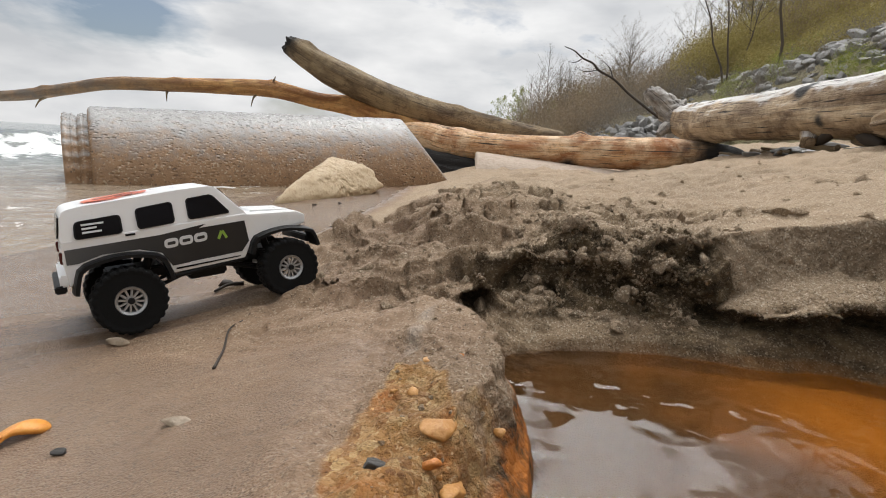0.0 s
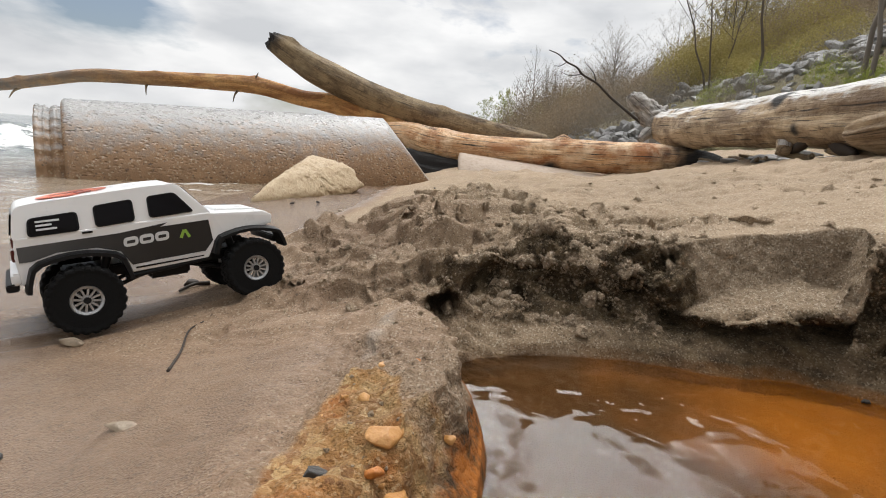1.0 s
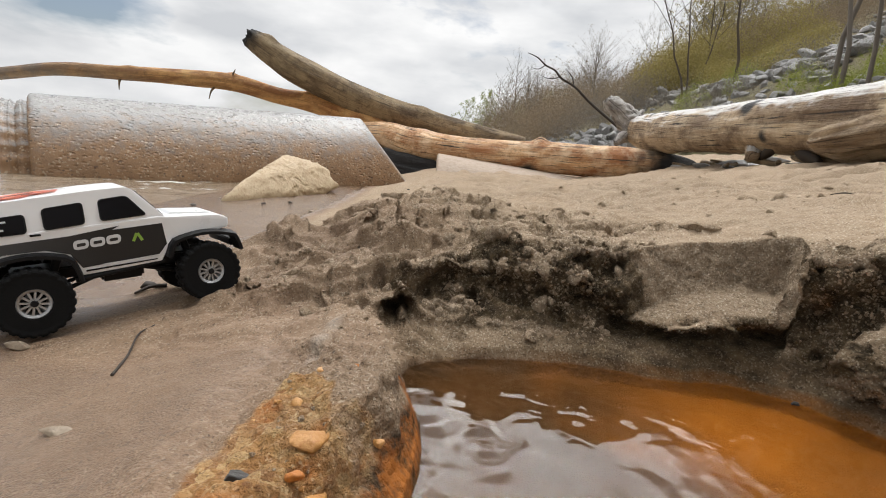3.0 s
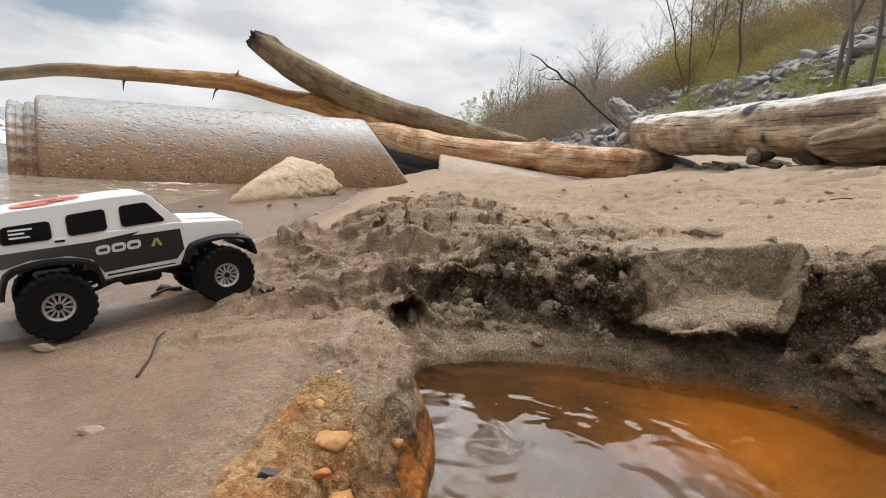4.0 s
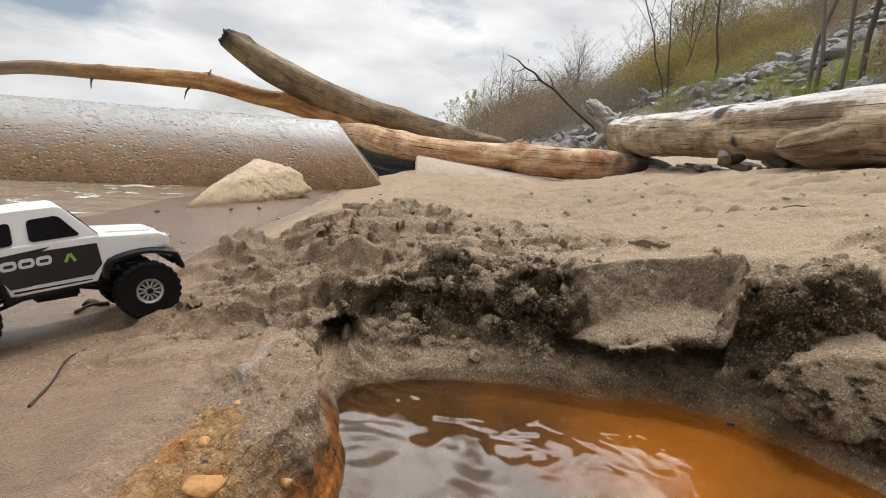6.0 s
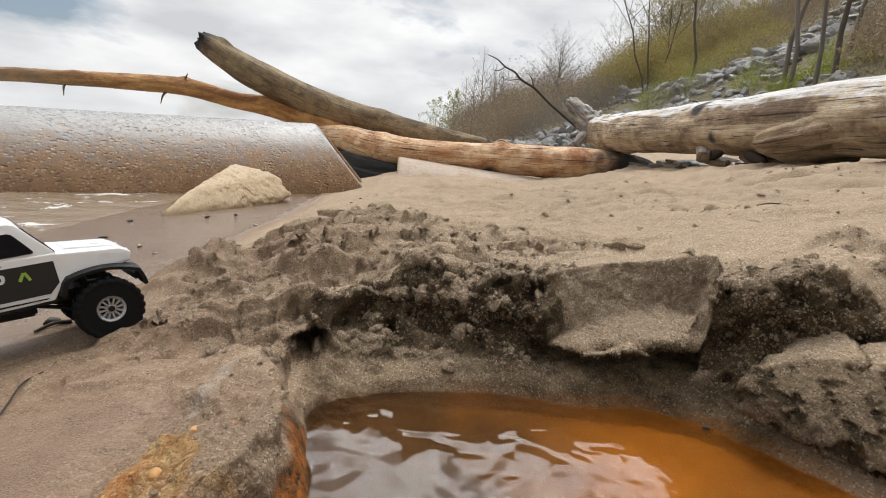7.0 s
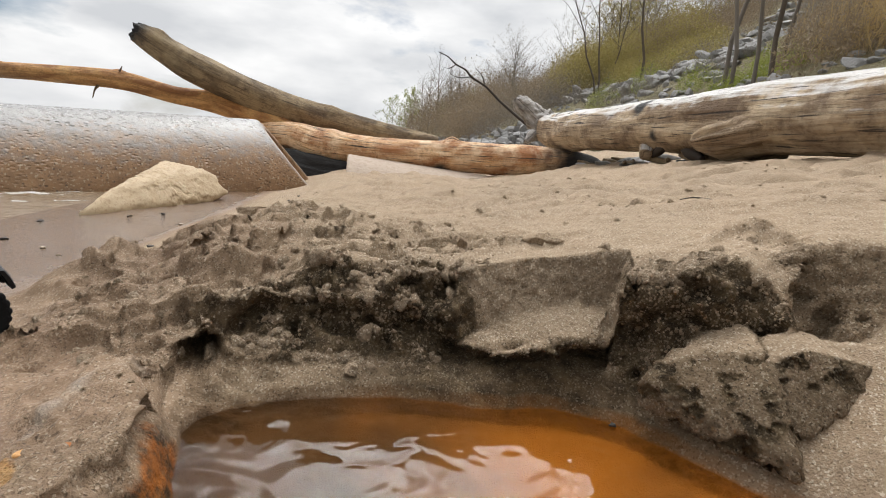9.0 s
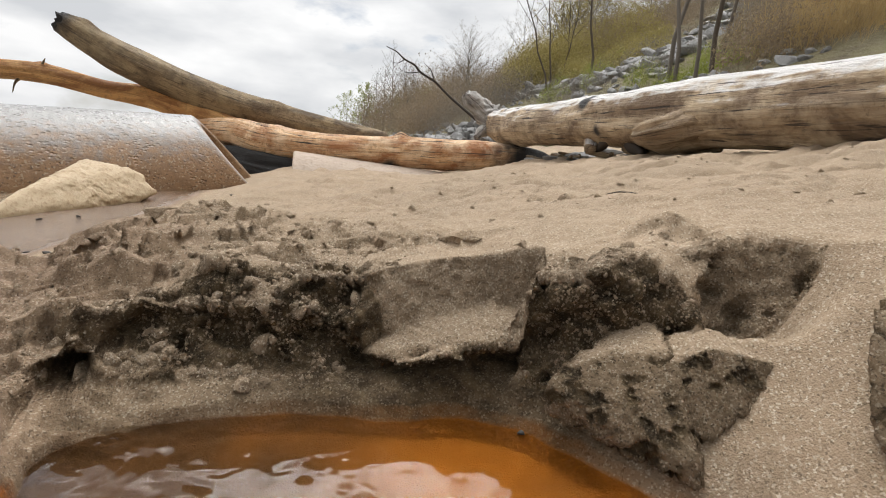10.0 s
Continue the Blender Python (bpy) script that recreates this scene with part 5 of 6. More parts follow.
bud = stand(tree("budding_tree", "budding tree with sparse yellow-green leaves", M_BARK, M_LEAF_YELLOW, seed=4, tall=7.0, spread=0.5, limbs=18, twigs=7, bare=0.12, leaves=3, leaf=0.13, thick=1.0), 17.2, 31.5, 0, 0.62)
poplar = stand(tree("bare_tree", "upright bare tree with fine twigs", M_BARK_GREY, None, seed=6, tall=11, spread=0.22, limbs=26, twigs=8, bare=0.12, droop=-0.3, thick=1.0), 8.6, 58, 0, 0.74)
green = stand(tree("budding_tree", "small pale green tree at the far shore", M_BARK_GREY, M_LEAF_GREEN, seed=7, tall=6, spread=0.45, limbs=14, twigs=6, bare=0.15, leaves=3, leaf=0.14), 4.2, 66, 0, 0.9)
round_tree = stand(tree("bare_tree", "round bare tree with a crown of pale twigs", M_BARK_GREY, M_LEAF_BROWN, seed=9, tall=7.5, spread=0.55, limbs=24, twigs=8, bare=0.10, leaves=1, leaf=0.06, thick=0.8), 14.6, 50, 0, 0.85)


def plant(src, x, y, turn, size, tip=0.0):
    m = pose(x, y, float(hill_z(np.array(x), np.array(y))) - 0.1, 0, tip, turn)
    copy_thing(src, m).matrix_world = m @ Matrix.Diagonal((size, size, size, 1))


for x, y, src, turn, s in ((6.62, 8.75, bare_b, 140, 0.9), (6.50, 8.05, bare_b, 250, 0.8), (7.35, 8.7, bare_c, 60, 0.95), (8.3, 9.6, bare_c, 200, 0.8), (11.8, 24, bare_c, 130, 0.7), (13.0, 26, bare_c, 10, 0.8), (5.4, 58, green, 60, 0.9), (6.2, 63, green, 150, 0.8),
                           (7.4, 55, poplar, 30, 0.55), (10.2, 60, poplar, 200, 0.6), (16.2, 56, round_tree, 80, 0.8), (12.4, 52, round_tree, 200, 0.6), (18.5, 47, round_tree, 140, 0.75), (17.0, 40, bare_c, 40, 0.75), (9.2, 6.4, bare_b, 40, 0.8), (10.4, 7.0, bare_c, 300, 0.8)):
    plant(src, x, y, turn, s, 0)
for k in range(46):
    # budding and bare crowns along the upper slope
    y = 25 + 24 * rs.rand()
    x = (0.42 + 0.75 * rs.rand() ** 1.3) * y
    plant((bud, round_tree, bud, bare_c)[k % 4], x, y, rs.uniform(0, 360), rs.uniform(0.4, 0.72), rs.normal() * 4)
for k in range(16):
    x, y = 4.8 + 10 * rs.rand(), 48 + 22 * rs.rand()
    plant((poplar, round_tree, poplar, green)[k % 4], x, y, rs.uniform(0, 360), rs.uniform(0.4, 0.62), rs.normal() * 4)


def thicket(name, label, material, spots, tall, leaf, leaves, seed, twig_share=0.3, upright=0.6):
    """Many low bushes in one mesh: thin upright twigs and small leaves."""
    r = np.random.RandomState(seed)
    vs, fs, base = [], [], 0
    for x, y, s in spots:
        z = float(hill_z(np.array(x), np.array(y))) - 0.05
        n = int(leaves * min(1.5, s))
        ang, rad, h = r.rand(n) * 6.28, np.sqrt(r.rand(n)), r.rand(n) ** 0.8
        wide = tall * s * 0.55
        c = np.stack([x + np.cos(ang) * rad * wide, y + np.sin(ang) * rad * wide, z + h * tall * s * (1 - 0.55 * rad * rad) * r.uniform(0.7, 1.15, n)], 1)
        u = r.normal(size=(n, 3))
        u /= np.linalg.norm(u, axis=1)[:, None]
        v = r.normal(size=(n, 3))
        v /= np.linalg.norm(v, axis=1)[:, None]
        tw = r.rand(n) < twig_share
        size = leaf * r.uniform(0.5, 1.2, n) * (0.7 + 0.3 * s)
        u = np.where(tw[:, None], np.array([0, 0, 1.0]) * upright + u * 0.5, u)
        lu = np.where(tw, size * 5.0, size)
        lv = np.where(tw, size * 0.16, size)
        tri = np.stack([c - u * lu[:, None], c + v * lv[:, None], c + u * lu[:, None]], 1).reshape(-1, 3)
        vs.append(tri)
        fs.append(base + np.arange(3 * n).reshape(-1, 3))
        base += 3 * n
    return tagged(mesh_object(name, np.vstack(vs), np.vstack(fs), material, smooth=False), label, "bushes", kind="stuff")


def scatter(n, seed, y0, y1, lo, hi, s0, s1, gap=0.75, foot=6.2):
    """Spots on the slope between two bearings x/y, clear of the rock bands."""
    r = np.random.RandomState(seed)
    out = []
    for _ in range(n):
        y = y0 + (y1 - y0) * r.rand() ** 1.2
        x = max(foot, y * (lo + (hi - lo) * r.rand()))
        if min(float(line_distance(np.array(x), np.array(y), band)) for band in ROCK_BANDS) < gap * (0.6 + 0.02 * y):
            continue
        out.append((x, y, r.uniform(s0, s1)))
    return out


thicket("brown_scrub", "dense brown leafless scrub covering the hillside", M_LEAF_BROWN, scatter(260, 31, 25, 66, 0.34, 1.2, 0.9, 1.9) + scatter(70, 37, 16, 26, 0.74, 1.3, 0.5, 1.1) + scatter(80, 48, 22, 46, 0.17, 0.40, 0.6, 1.4, 0.5, 5.0) + scatter(90, 40, 7, 14, 0.92, 1.5, 0.35, 0.8), 1.6, 0.045, 900, 41, 0.45)
thicket("grey_scrub", "grey-brown tangle of bare bushes on the hillside", M_SCRUB_GREY, scatter(90, 35, 30, 62, 0.30, 1.0, 0.8, 2.2) + scatter(110, 47, 19, 44, 0.16, 0.42, 0.5, 1.1, 0.5, 4.9) + scatter(70, 38, 12, 24, 0.42, 1.0, 0.25, 0.6) + scatter(40, 34, 7, 12, 0.95, 1.5, 0.4, 0.9), 1.7, 0.04, 700, 46, 0.7)
thicket("budding_bushes", "yellow-green budding bushes on the hillside", M_LEAF_YELLOW, scatter(100, 32, 24, 40, 0.40, 0.66, 1.0, 2.1) + scatter(30, 39, 15, 24, 0.5, 0.72, 0.4, 0.8), 1.5, 0.05, 900, 42, 0.15)
thicket("green_undergrowth", "bright green spring undergrowth between the stones", M_LEAF_GREEN, scatter(70, 33, 14, 24, 0.46, 0.62, 0.4, 0.9, 0.4) + scatter(36, 36, 8.5, 11, 0.70, 0.95, 0.3, 0.6, 0.3) + [(7.4, 11.0, 0.9), (7.8, 11.3, 0.9), (7.1, 10.7, 0.7), (7.8, 9.7, 0.8), (8.7, 10.4, 0.9), (9.0, 9.9, 0.9), (10.6, 8.4, 1.0)], 0.75, 0.026, 700, 43, 0.5)
thicket("dry_reeds", "tan dry reeds and grass on the slope", M_REED, [(7.4 + 1.0 * a, 6.3 + 0.9 * b, 0.9) for a, b in ((0, 0), (0.3, 0.5), (0.7, 0.1), (1.0, 0.7), (1.3, 0.2), (0.5, 0.9), (1.6, 0.6), (0.4, 1.6), (0.2, -0.5), (1.0, -0.4), (0.45, 2.2), (0.3, 1.2), (1.4, 1.4), (2.0, 0.9), (0.9, 1.7), (1.8, 1.9))], 1.2, 0.055, 420, 44, 0.95, 1.0)
r_far = np.random.RandomState(9)
thicket("far_woods", "hazy brown woods along the far shore", M_LEAF_BROWN, [(y * (0.105 + 0.20 * a), y, 1.2 + 0.9 * b) for y, a, b in zip(np.linspace(44, 84, 120), r_far.rand(120), r_far.rand(120))], 2.6, 0.07, 520, 45, 0.6)


# ---- the model car ----
M_WHITE = plain_material("white_car_shell", (0.80, 0.80, 0.80), 0.32, grain=0.1, scale=40, coat=0.3)


def fading_decal():
    """A printed side decal that runs from mid grey at the tail to near black at the bonnet."""
    s = Mat("fading_grey_decal")
    sep = s.t.nodes.new("ShaderNodeSeparateXYZ")
    s.put(sep.inputs[0], s.co.outputs["Object"])
    along = s.math("ADD", s.math("MULTIPLY", sep.outputs[0], 8.0), 0.35)
    return s.set(s.ramp(along, (0.05, (0.080, 0.082, 0.085)), (0.45, (0.030, 0.031, 0.033)), (0.8, (0.008, 0.008, 0.009))), 0.42)


M_GREY_PANEL = fading_decal()
M_BLACK = plain_material("black_plastic", (0.008, 0.008, 0.009), 0.5, grain=0.4, scale=500)
M_TYRE = plain_material("black_rubber", (0.006, 0.006, 0.006), 0.85, grain=0.8, scale=700)
M_RIM = plain_material("satin_silver", (0.40, 0.40, 0.40), 0.4, 0.6, grain=0.2)
M_GLASS = Mat("smoked_window").set((0.006, 0.005, 0.006), 0.12, Specular_IOR_Level=0.12)
M_ORANGE = plain_material("orange_decal", (0.75, 0.20, 0.10), 0.4, grain=0.2, scale=80)
M_DARK_RED = plain_material("dark_red_decal", (0.30, 0.09, 0.06), 0.4)
M_PALE_DECAL = plain_material("pale_grey_decal", (0.62, 0.63, 0.64), 0.4)
M_GREEN = plain_material("lime_decal", (0.26, 0.42, 0.06), 0.4)
M_RED_LAMP = plain_material("dark_red_lamp", (0.07, 0.008, 0.007), 0.25)


def extrude(outline, y0, y1, bevel=0.0, taper=None):
    """A solid from an outline in x and z between two values of y. taper(x, z, y): new y."""
    bm = bmesh.new()
    a = [bm.verts.new((x, y0, z)) for x, z in outline]
    b = [bm.verts.new((x, y1, z)) for x, z in outline]
    n = len(a)
    bm.faces.new(a)
    bm.faces.new(b[::-1])
    for i in range(n):
        bm.faces.new((a[i], b[i], b[(i + 1) % n], a[(i + 1) % n]))
    if taper:
        for v in bm.verts:
            v.co.y = taper(v.co.x, v.co.z, v.co.y)
    bmesh.ops.recalc_face_normals(bm, faces=bm.faces)
    if bevel:
        bmesh.ops.bevel(bm, geom=bm.edges[:] + bm.verts[:], offset=bevel, segments=3, profile=0.6, affect="EDGES", clamp_overlap=True)
    return bm


def rounded(pts, r, n=4):
    """An outline with its corners rounded."""
    out = []
    m = len(pts)
    for i in range(m):
        p, a, b = Vector(pts[i]), Vector(pts[i - 1]), Vector(pts[(i + 1) % m])
        da, db = (a - p), (b - p)
        ka, kb = min(r, da.length * 0.45), min(r, db.length * 0.45)
        s, e = p + da.normalized() * ka, p + db.normalized() * kb
        for k in range(n + 1):
            t = k / n
            q = s * (1 - t) ** 2 + p * 2 * t * (1 - t) + e * t * t
            out.append((q.x, q.y))
    return out


def tyre_bm(radius=0.0275, width=0.0215):
    """A tyre in one skin, its tread blocks raised in two staggered rows."""
    bm = bmesh.new()
    prof = [(-0.5, 0.44), (-0.5, 0.78), (-0.52, 0.86), (-0.5, 0.93), (-0.40, 0.96), (-0.12, 0.965), (-0.04, 0.965), (0.04, 0.965), (0.12, 0.965), (0.40, 0.96), (0.5, 0.93), (0.52, 0.86), (0.5, 0.78), (0.5, 0.44), (0.3, 0.40), (-0.3, 0.40)]
    sides = 120
    rings = []
    for k in range(sides):
        a = 2 * math.pi * k / sides
        ring = []
        for i, (y, r) in enumerate(prof):
            up = 0.0
            if 2 <= i <= 5:
                up = 0.04 if k % 5 < 3 else 0.0
            elif 8 <= i <= 11:
                up = 0.04 if (k + 2) % 5 < 3 else 0.0
            elif i in (6, 7):
                up = 0.04 if (k + 1) % 5 < 3 else 0.0
            ring.append(bm.verts.new((math.cos(a) * (r + up) * radius, y * width * (1 + (0.03 if up > 0 and i in (2, 11) else 0)), math.sin(a) * (r + up) * radius)))
        rings.append(ring)
    for k in range(sides):
        p, q = rings[k], rings[(k + 1) % sides]
        for i in range(len(prof)):
            j = (i + 1) % len(prof)
            bm.faces.new((p[i], p[j], q[j], q[i]))
    return bm


def rim_bm(radius=0.0092, width=0.019):
    bm = bmesh.new()
    sides = 36
    prof = [(0.5, 1.28), (0.52, 1.22), (0.46, 1.02), (0.25, 0.95), (-0.45, 0.95), (-0.5, 1.28)]
    rings = []
    for k in range(sides):
        a = 2 * math.pi * k / sides
        rings.append([bm.verts.new((math.cos(a) * r * radius, -y * width, math.sin(a) * r * radius)) for y, r in prof])
    for k in range(sides):
        p, q = rings[k], rings[(k + 1) % sides]
        for i in range(len(prof) - 1):
            bm.faces.new((p[i], p[i + 1], q[i + 1], q[i]))
    for k in range(12):
        m = Matrix.Rotation(2 * math.pi * k / 12, 4, "Y") @ Matrix.Translation((radius * 0.66, -0.36 * width, 0)) @ Matrix.Diagonal((radius * 0.72, width * 0.14, radius * 0.17, 1))
        bmesh.ops.create_cube(bm, size=1, matrix=m)
    m = Matrix.Translation((0, -0.38 * width, 0)) @ Matrix.Rotation(radians(90), 4, "X")
    bmesh.ops.create_cone(bm, cap_ends=True, segments=18, radius1=radius * 0.42, radius2=radius * 0.34, depth=width * 0.22, matrix=m)
    return bm


def box_bm(sx, sy, sz, bevel=0.0, m=None):
    bm = bmesh.new()
    bmesh.ops.create_cube(bm, size=1, matrix=Matrix.Diagonal((sx, sy, sz, 1)))
    if bevel:
        bmesh.ops.bevel(bm, geom=bm.edges[:], offset=bevel, segments=2, affect="EDGES")
    if m is not None:
        bmesh.ops.transform(bm, matrix=m, verts=bm.verts)
    return bm


def rod_bm(a, b, r, sides=10):
    bm = bmesh.new()
    a, b = Vector(a), Vector(b)
    m = Matrix.Translation((a + b) / 2) @ (b - a).to_track_quat("Z", "Y").to_matrix().to_4x4()
    bmesh.ops.create_cone(bm, cap_ends=True, segments=sides, radius1=r, radius2=r, depth=(b - a).length, matrix=m)
    return bm


def flare_bm(cx, cz, r, y, side, a0, a1, depth=0.010, thick=0.0028):
    """A curved wheel arch over a wheel."""
    bm = bmesh.new()
    n = 16
    rows = []
    for k in range(n + 1):
        a = radians(a0 + (a1 - a0) * k / n)
        sq = 1 / max(abs(math.cos(a)), abs(math.sin(a))) ** 0.45
        row = []
        for rr, yy in ((r, y - side * 0.004), (r, y + side * depth), (r + thick, y + side * depth), (r + thick * 1.3, y + side * (depth - 0.003)), (r + thick * 1.6, y - side * 0.004)):
            row.append(bm.verts.new((cx + math.cos(a) * rr * sq, yy, cz + math.sin(a) * rr * sq * 0.93)))
        rows.append(row)
    for p, q in zip(rows, rows[1:]):
        for i in range(5):
            j = (i + 1) % 5
            bm.faces.new((p[i], p[j], q[j], q[i]))
    bm.faces.new(rows[0])
    bm.faces.new(rows[-1][::-1])
    return bm


def model_car(m):
    car = new("model_car")
    car.empty_display_size = 0.05
    half = 0.037

    def lean(x, z, y):
        k = 1 - 0.13 * sstep(0.050, 0.086, z)
        return y * float(k)
    tub = [(-0.037, 0.018), (-0.031, 0.022), (-0.0275, 0.034), (-0.012, 0.0385), (0.012, 0.0385), (0.026, 0.033), (0.031, 0.020), (0.036, 0.016), (0.096, 0.0185), (0.103, 0.032), (0.112, 0.0395),
           (0.150, 0.041), (0.1575, 0.043), (0.1585, 0.051), (0.150, 0.0555), (0.1035, 0.0585), (0.099, 0.0595), (-0.037, 0.0545), (-0.039, 0.04)]
    bm = extrude(tub, -half, half, 0.0016)
    for v in bm.verts:
        if v.co.x > 0.10:
            v.co.y *= 1 - 0.10 * float(sstep(0.10, 0.158, v.co.x))
    part("body", bm, M_WHITE, car, smooth=False)
    cab = [(-0.0385, 0.052), (-0.0355, 0.0735), (-0.032, 0.0775), (-0.02, 0.0795), (0.05, 0.0855), (0.075, 0.0865), (0.0795, 0.0845), (0.1035, 0.0575), (0.1, 0.052)]
    part("hardtop", extrude(rounded(cab, 0.004, 3), -half, half, 0.0022, lean), M_WHITE, car)
    for sy in (-1, 1):
        for name, pts in (("rear_window", [(-0.029, 0.0545), (0.004, 0.0555), (0.004, 0.0705), (-0.0275, 0.068)]),
                          ("side_window", [(0.0145, 0.0565), (0.0425, 0.0585), (0.0425, 0.0765), (0.0145, 0.0735)]),
                          ("front_window", [(0.053, 0.0595), (0.0885, 0.0615), (0.0745, 0.0795), (0.053, 0.0775)])):
            fr = extrude(rounded(pts, 0.0035), sy * (half - 0.003), sy * (half + 0.0007), 0, lean)
            win = part(name, fr, M_GLASS, car, "smoked dark window")
            if name == "rear_window":
                for z0, x1 in ((0.0585, -0.010), (0.0615, -0.013), (0.0645, -0.008)):
                    part("sticker", extrude([(-0.023, z0), (x1, z0 + 0.0004), (x1, z0 + 0.0018), (-0.023, z0 + 0.0014)], sy * (half - 0.002), sy * (half + 0.0011), 0, lean), M_PALE_DECAL, win, "pale grey sticker bar")
            c = (sum(p[0] for p in pts) / 4, sum(p[1] for p in pts) / 4)
            ring_o = rounded(pts, 0.0035)
            bmr = bmesh.new()
            lo = [bmr.verts.new((x, lean(x, z, sy * (half + 0.0012)), z)) for x, z in ring_o]
            li = [bmr.verts.new((c[0] + (x - c[0]) * 0.93, lean(x, z, sy * (half + 0.0012)), c[1] + (z - c[1]) * 0.90)) for x, z in ring_o]
            lb = [bmr.verts.new((x, lean(x, z, sy * (half - 0.001)), z)) for x, z in ring_o]
            for i in range(len(lo)):
                j = (i + 1) % len(lo)
                bmr.faces.new((lo[i], lo[j], li[j], li[i]))
                bmr.faces.new((lb[i], lb[j], lo[j], lo[i]))
            part("window_seal", bmr, M_BLACK, win, "black window seal")
        panel = [(-0.0365, 0.036), (-0.0365, 0.0475), (0.03, 0.0500), (0.066, 0.0545), (0.060, 0.0515), (0.099, 0.0530), (0.101, 0.034), (0.094, 0.0255), (0.036, 0.0225), (0.029, 0.035), (0.013, 0.0405), (-0.013, 0.0405), (-0.029, 0.036)]
        part("side_panel", extrude(panel, sy * (half - 0.001), sy * (half + 0.0005)), M_GREY_PANEL, car, "dark grey side decal")
        for x0, x1, z0 in ((0.038, 0.092, 0.0205), (0.05, 0.094, 0.0238)):
            part("stripe", extrude([(x0, z0 - 0.0016), (x1, z0 + 0.0006), (x1, z0 + 0.0014), (x0, z0 - 0.0002)], sy * (half - 0.001), sy * (half + 0.0009)), M_PALE_DECAL if x0 > 0.04 else M_BLACK, car)
        for x0, wid in ((0.0315, 0.0108), (0.0432, 0.0108), (0.0549, 0.0108)):
            z0 = 0.0378 + 0.06 * (x0 - 0.03)
            block = rounded([(x0, z0), (x0 + wid, z0 + 0.0006), (x0 + wid + 0.0004, z0 + 0.0084), (x0 + 0.0004, z0 + 0.0078)], 0.0034)
            badge = part("emblem", extrude(block, sy * (half - 0.0005), sy * (half + 0.0010)), M_PALE_DECAL, car, "pale grey emblem block")
            slot = rounded([(x0 + 0.0024, z0 + 0.0026), (x0 + wid - 0.0022, z0 + 0.0030), (x0 + wid - 0.0020, z0 + 0.0056), (x0 + 0.0027, z0 + 0.0052)], 0.0010)
            part("emblem_slot", extrude(slot, sy * (half - 0.0004), sy * (half + 0.0013)), M_GREY_PANEL, badge, "dark slot")
        for dx, ang in ((0.0, 25), (0.0038, -25)):
            part("emblem", box_bm(0.0022, 0.0006, 0.0075, 0, Matrix.Translation((0.0765 + dx, sy * (half + 0.0009), 0.0432)) @ Matrix.Rotation(radians(ang), 4, "Y")), M_GREEN, car, "lime green emblem")
        part("wheel_arch", flare_bm(0.0, 0.006, 0.0325, sy * (half - 0.001), sy, 12, 168), M_BLACK, car, "black wheel arch")
        part("wheel_arch", flare_bm(0.133, 0.010, 0.0315, sy * (half - 0.007), sy, 20, 158, depth=0.016), M_BLACK, car, "black wheel arch")
        part("rock_slider", rod_bm((0.030, sy * (half - 0.002), 0.0125), (0.098, sy * (half - 0.002), 0.0185), 0.0022), M_BLACK, car, "black rock slider")
        part("tail_lamp", box_bm(0.003, 0.005, 0.009, 0.0006, Matrix.Translation((-0.0388, sy * (half - 0.003), 0.0415))), M_RED_LAMP, car, "red tail lamp")
        part("side_marker", box_bm(0.007, 0.0012, 0.0016, 0, Matrix.Translation((0.0085, sy * (half + 0.0004), 0.0535))), M_BLACK, car)
        part("headlamp", box_bm(0.003, 0.010, 0.009, 0.002, Matrix.Translation((0.158, sy * 0.019, 0.0475))), M_PALE_DECAL, car)
        part("shock", rod_bm((0.010, sy * 0.024, 0.004), (0.022, sy * 0.024, 0.034), 0.0035), M_BLACK, car, "black shock absorber")
        part("shock", rod_bm((0.126, sy * 0.022, 0.004), (0.118, sy * 0.020, 0.036), 0.0035), M_BLACK, car, "black shock absorber")
        part("link", rod_bm((0.004, sy * 0.018, -0.004), (0.058, sy * 0.014, 0.012), 0.0018), M_BLACK, car)
        part("link", rod_bm((0.129, sy * 0.016, -0.004), (0.078, sy * 0.014, 0.012), 0.0018), M_BLACK, car)
    part("windscreen", extrude([(0.0815, 0.0815), (0.0827, 0.0825), (0.1028, 0.0595), (0.1015, 0.0590)], -0.029, 0.029), M_GLASS, car, "smoked windscreen")
    part("back_window", extrude([(-0.0395, 0.0560), (-0.0383, 0.0560), (-0.0358, 0.0715), (-0.0370, 0.0715)], -0.026, 0.026), M_GLASS, car, "smoked window")
    for y0, y1 in ((-0.013, -0.003), (0.003, 0.013)):
        part("hood_vent", extrude([(0.118, 0.0572), (0.119, 0.0588), (0.140, 0.0573), (0.141, 0.0556)], y0, y1, 0.0004), M_PALE_DECAL, car)
    part("hood_scoop", extrude([(0.108, 0.0575), (0.112, 0.0600), (0.146, 0.0572), (0.150, 0.055)], -0.018, 0.018, 0.0012), M_WHITE, car)
    roof = [(0.0, 0.0), (0.012, 0.019), (0.034, 0.023), (0.052, 0.012), (0.048, -0.006), (0.03, -0.012), (0.022, -0.023), (0.002, -0.018)]
    bm = bmesh.new()
    bm.faces.new([bm.verts.new((x - 0.020, y, 0.0803 + (x - 0.0) * 0.0855)) for x, y in rounded(roof, 0.006)])
    bmesh.ops.solidify(bm, geom=bm.faces[:], thickness=-0.0006)
    part("roof_decal", bm, M_ORANGE, car, "orange roof decal")
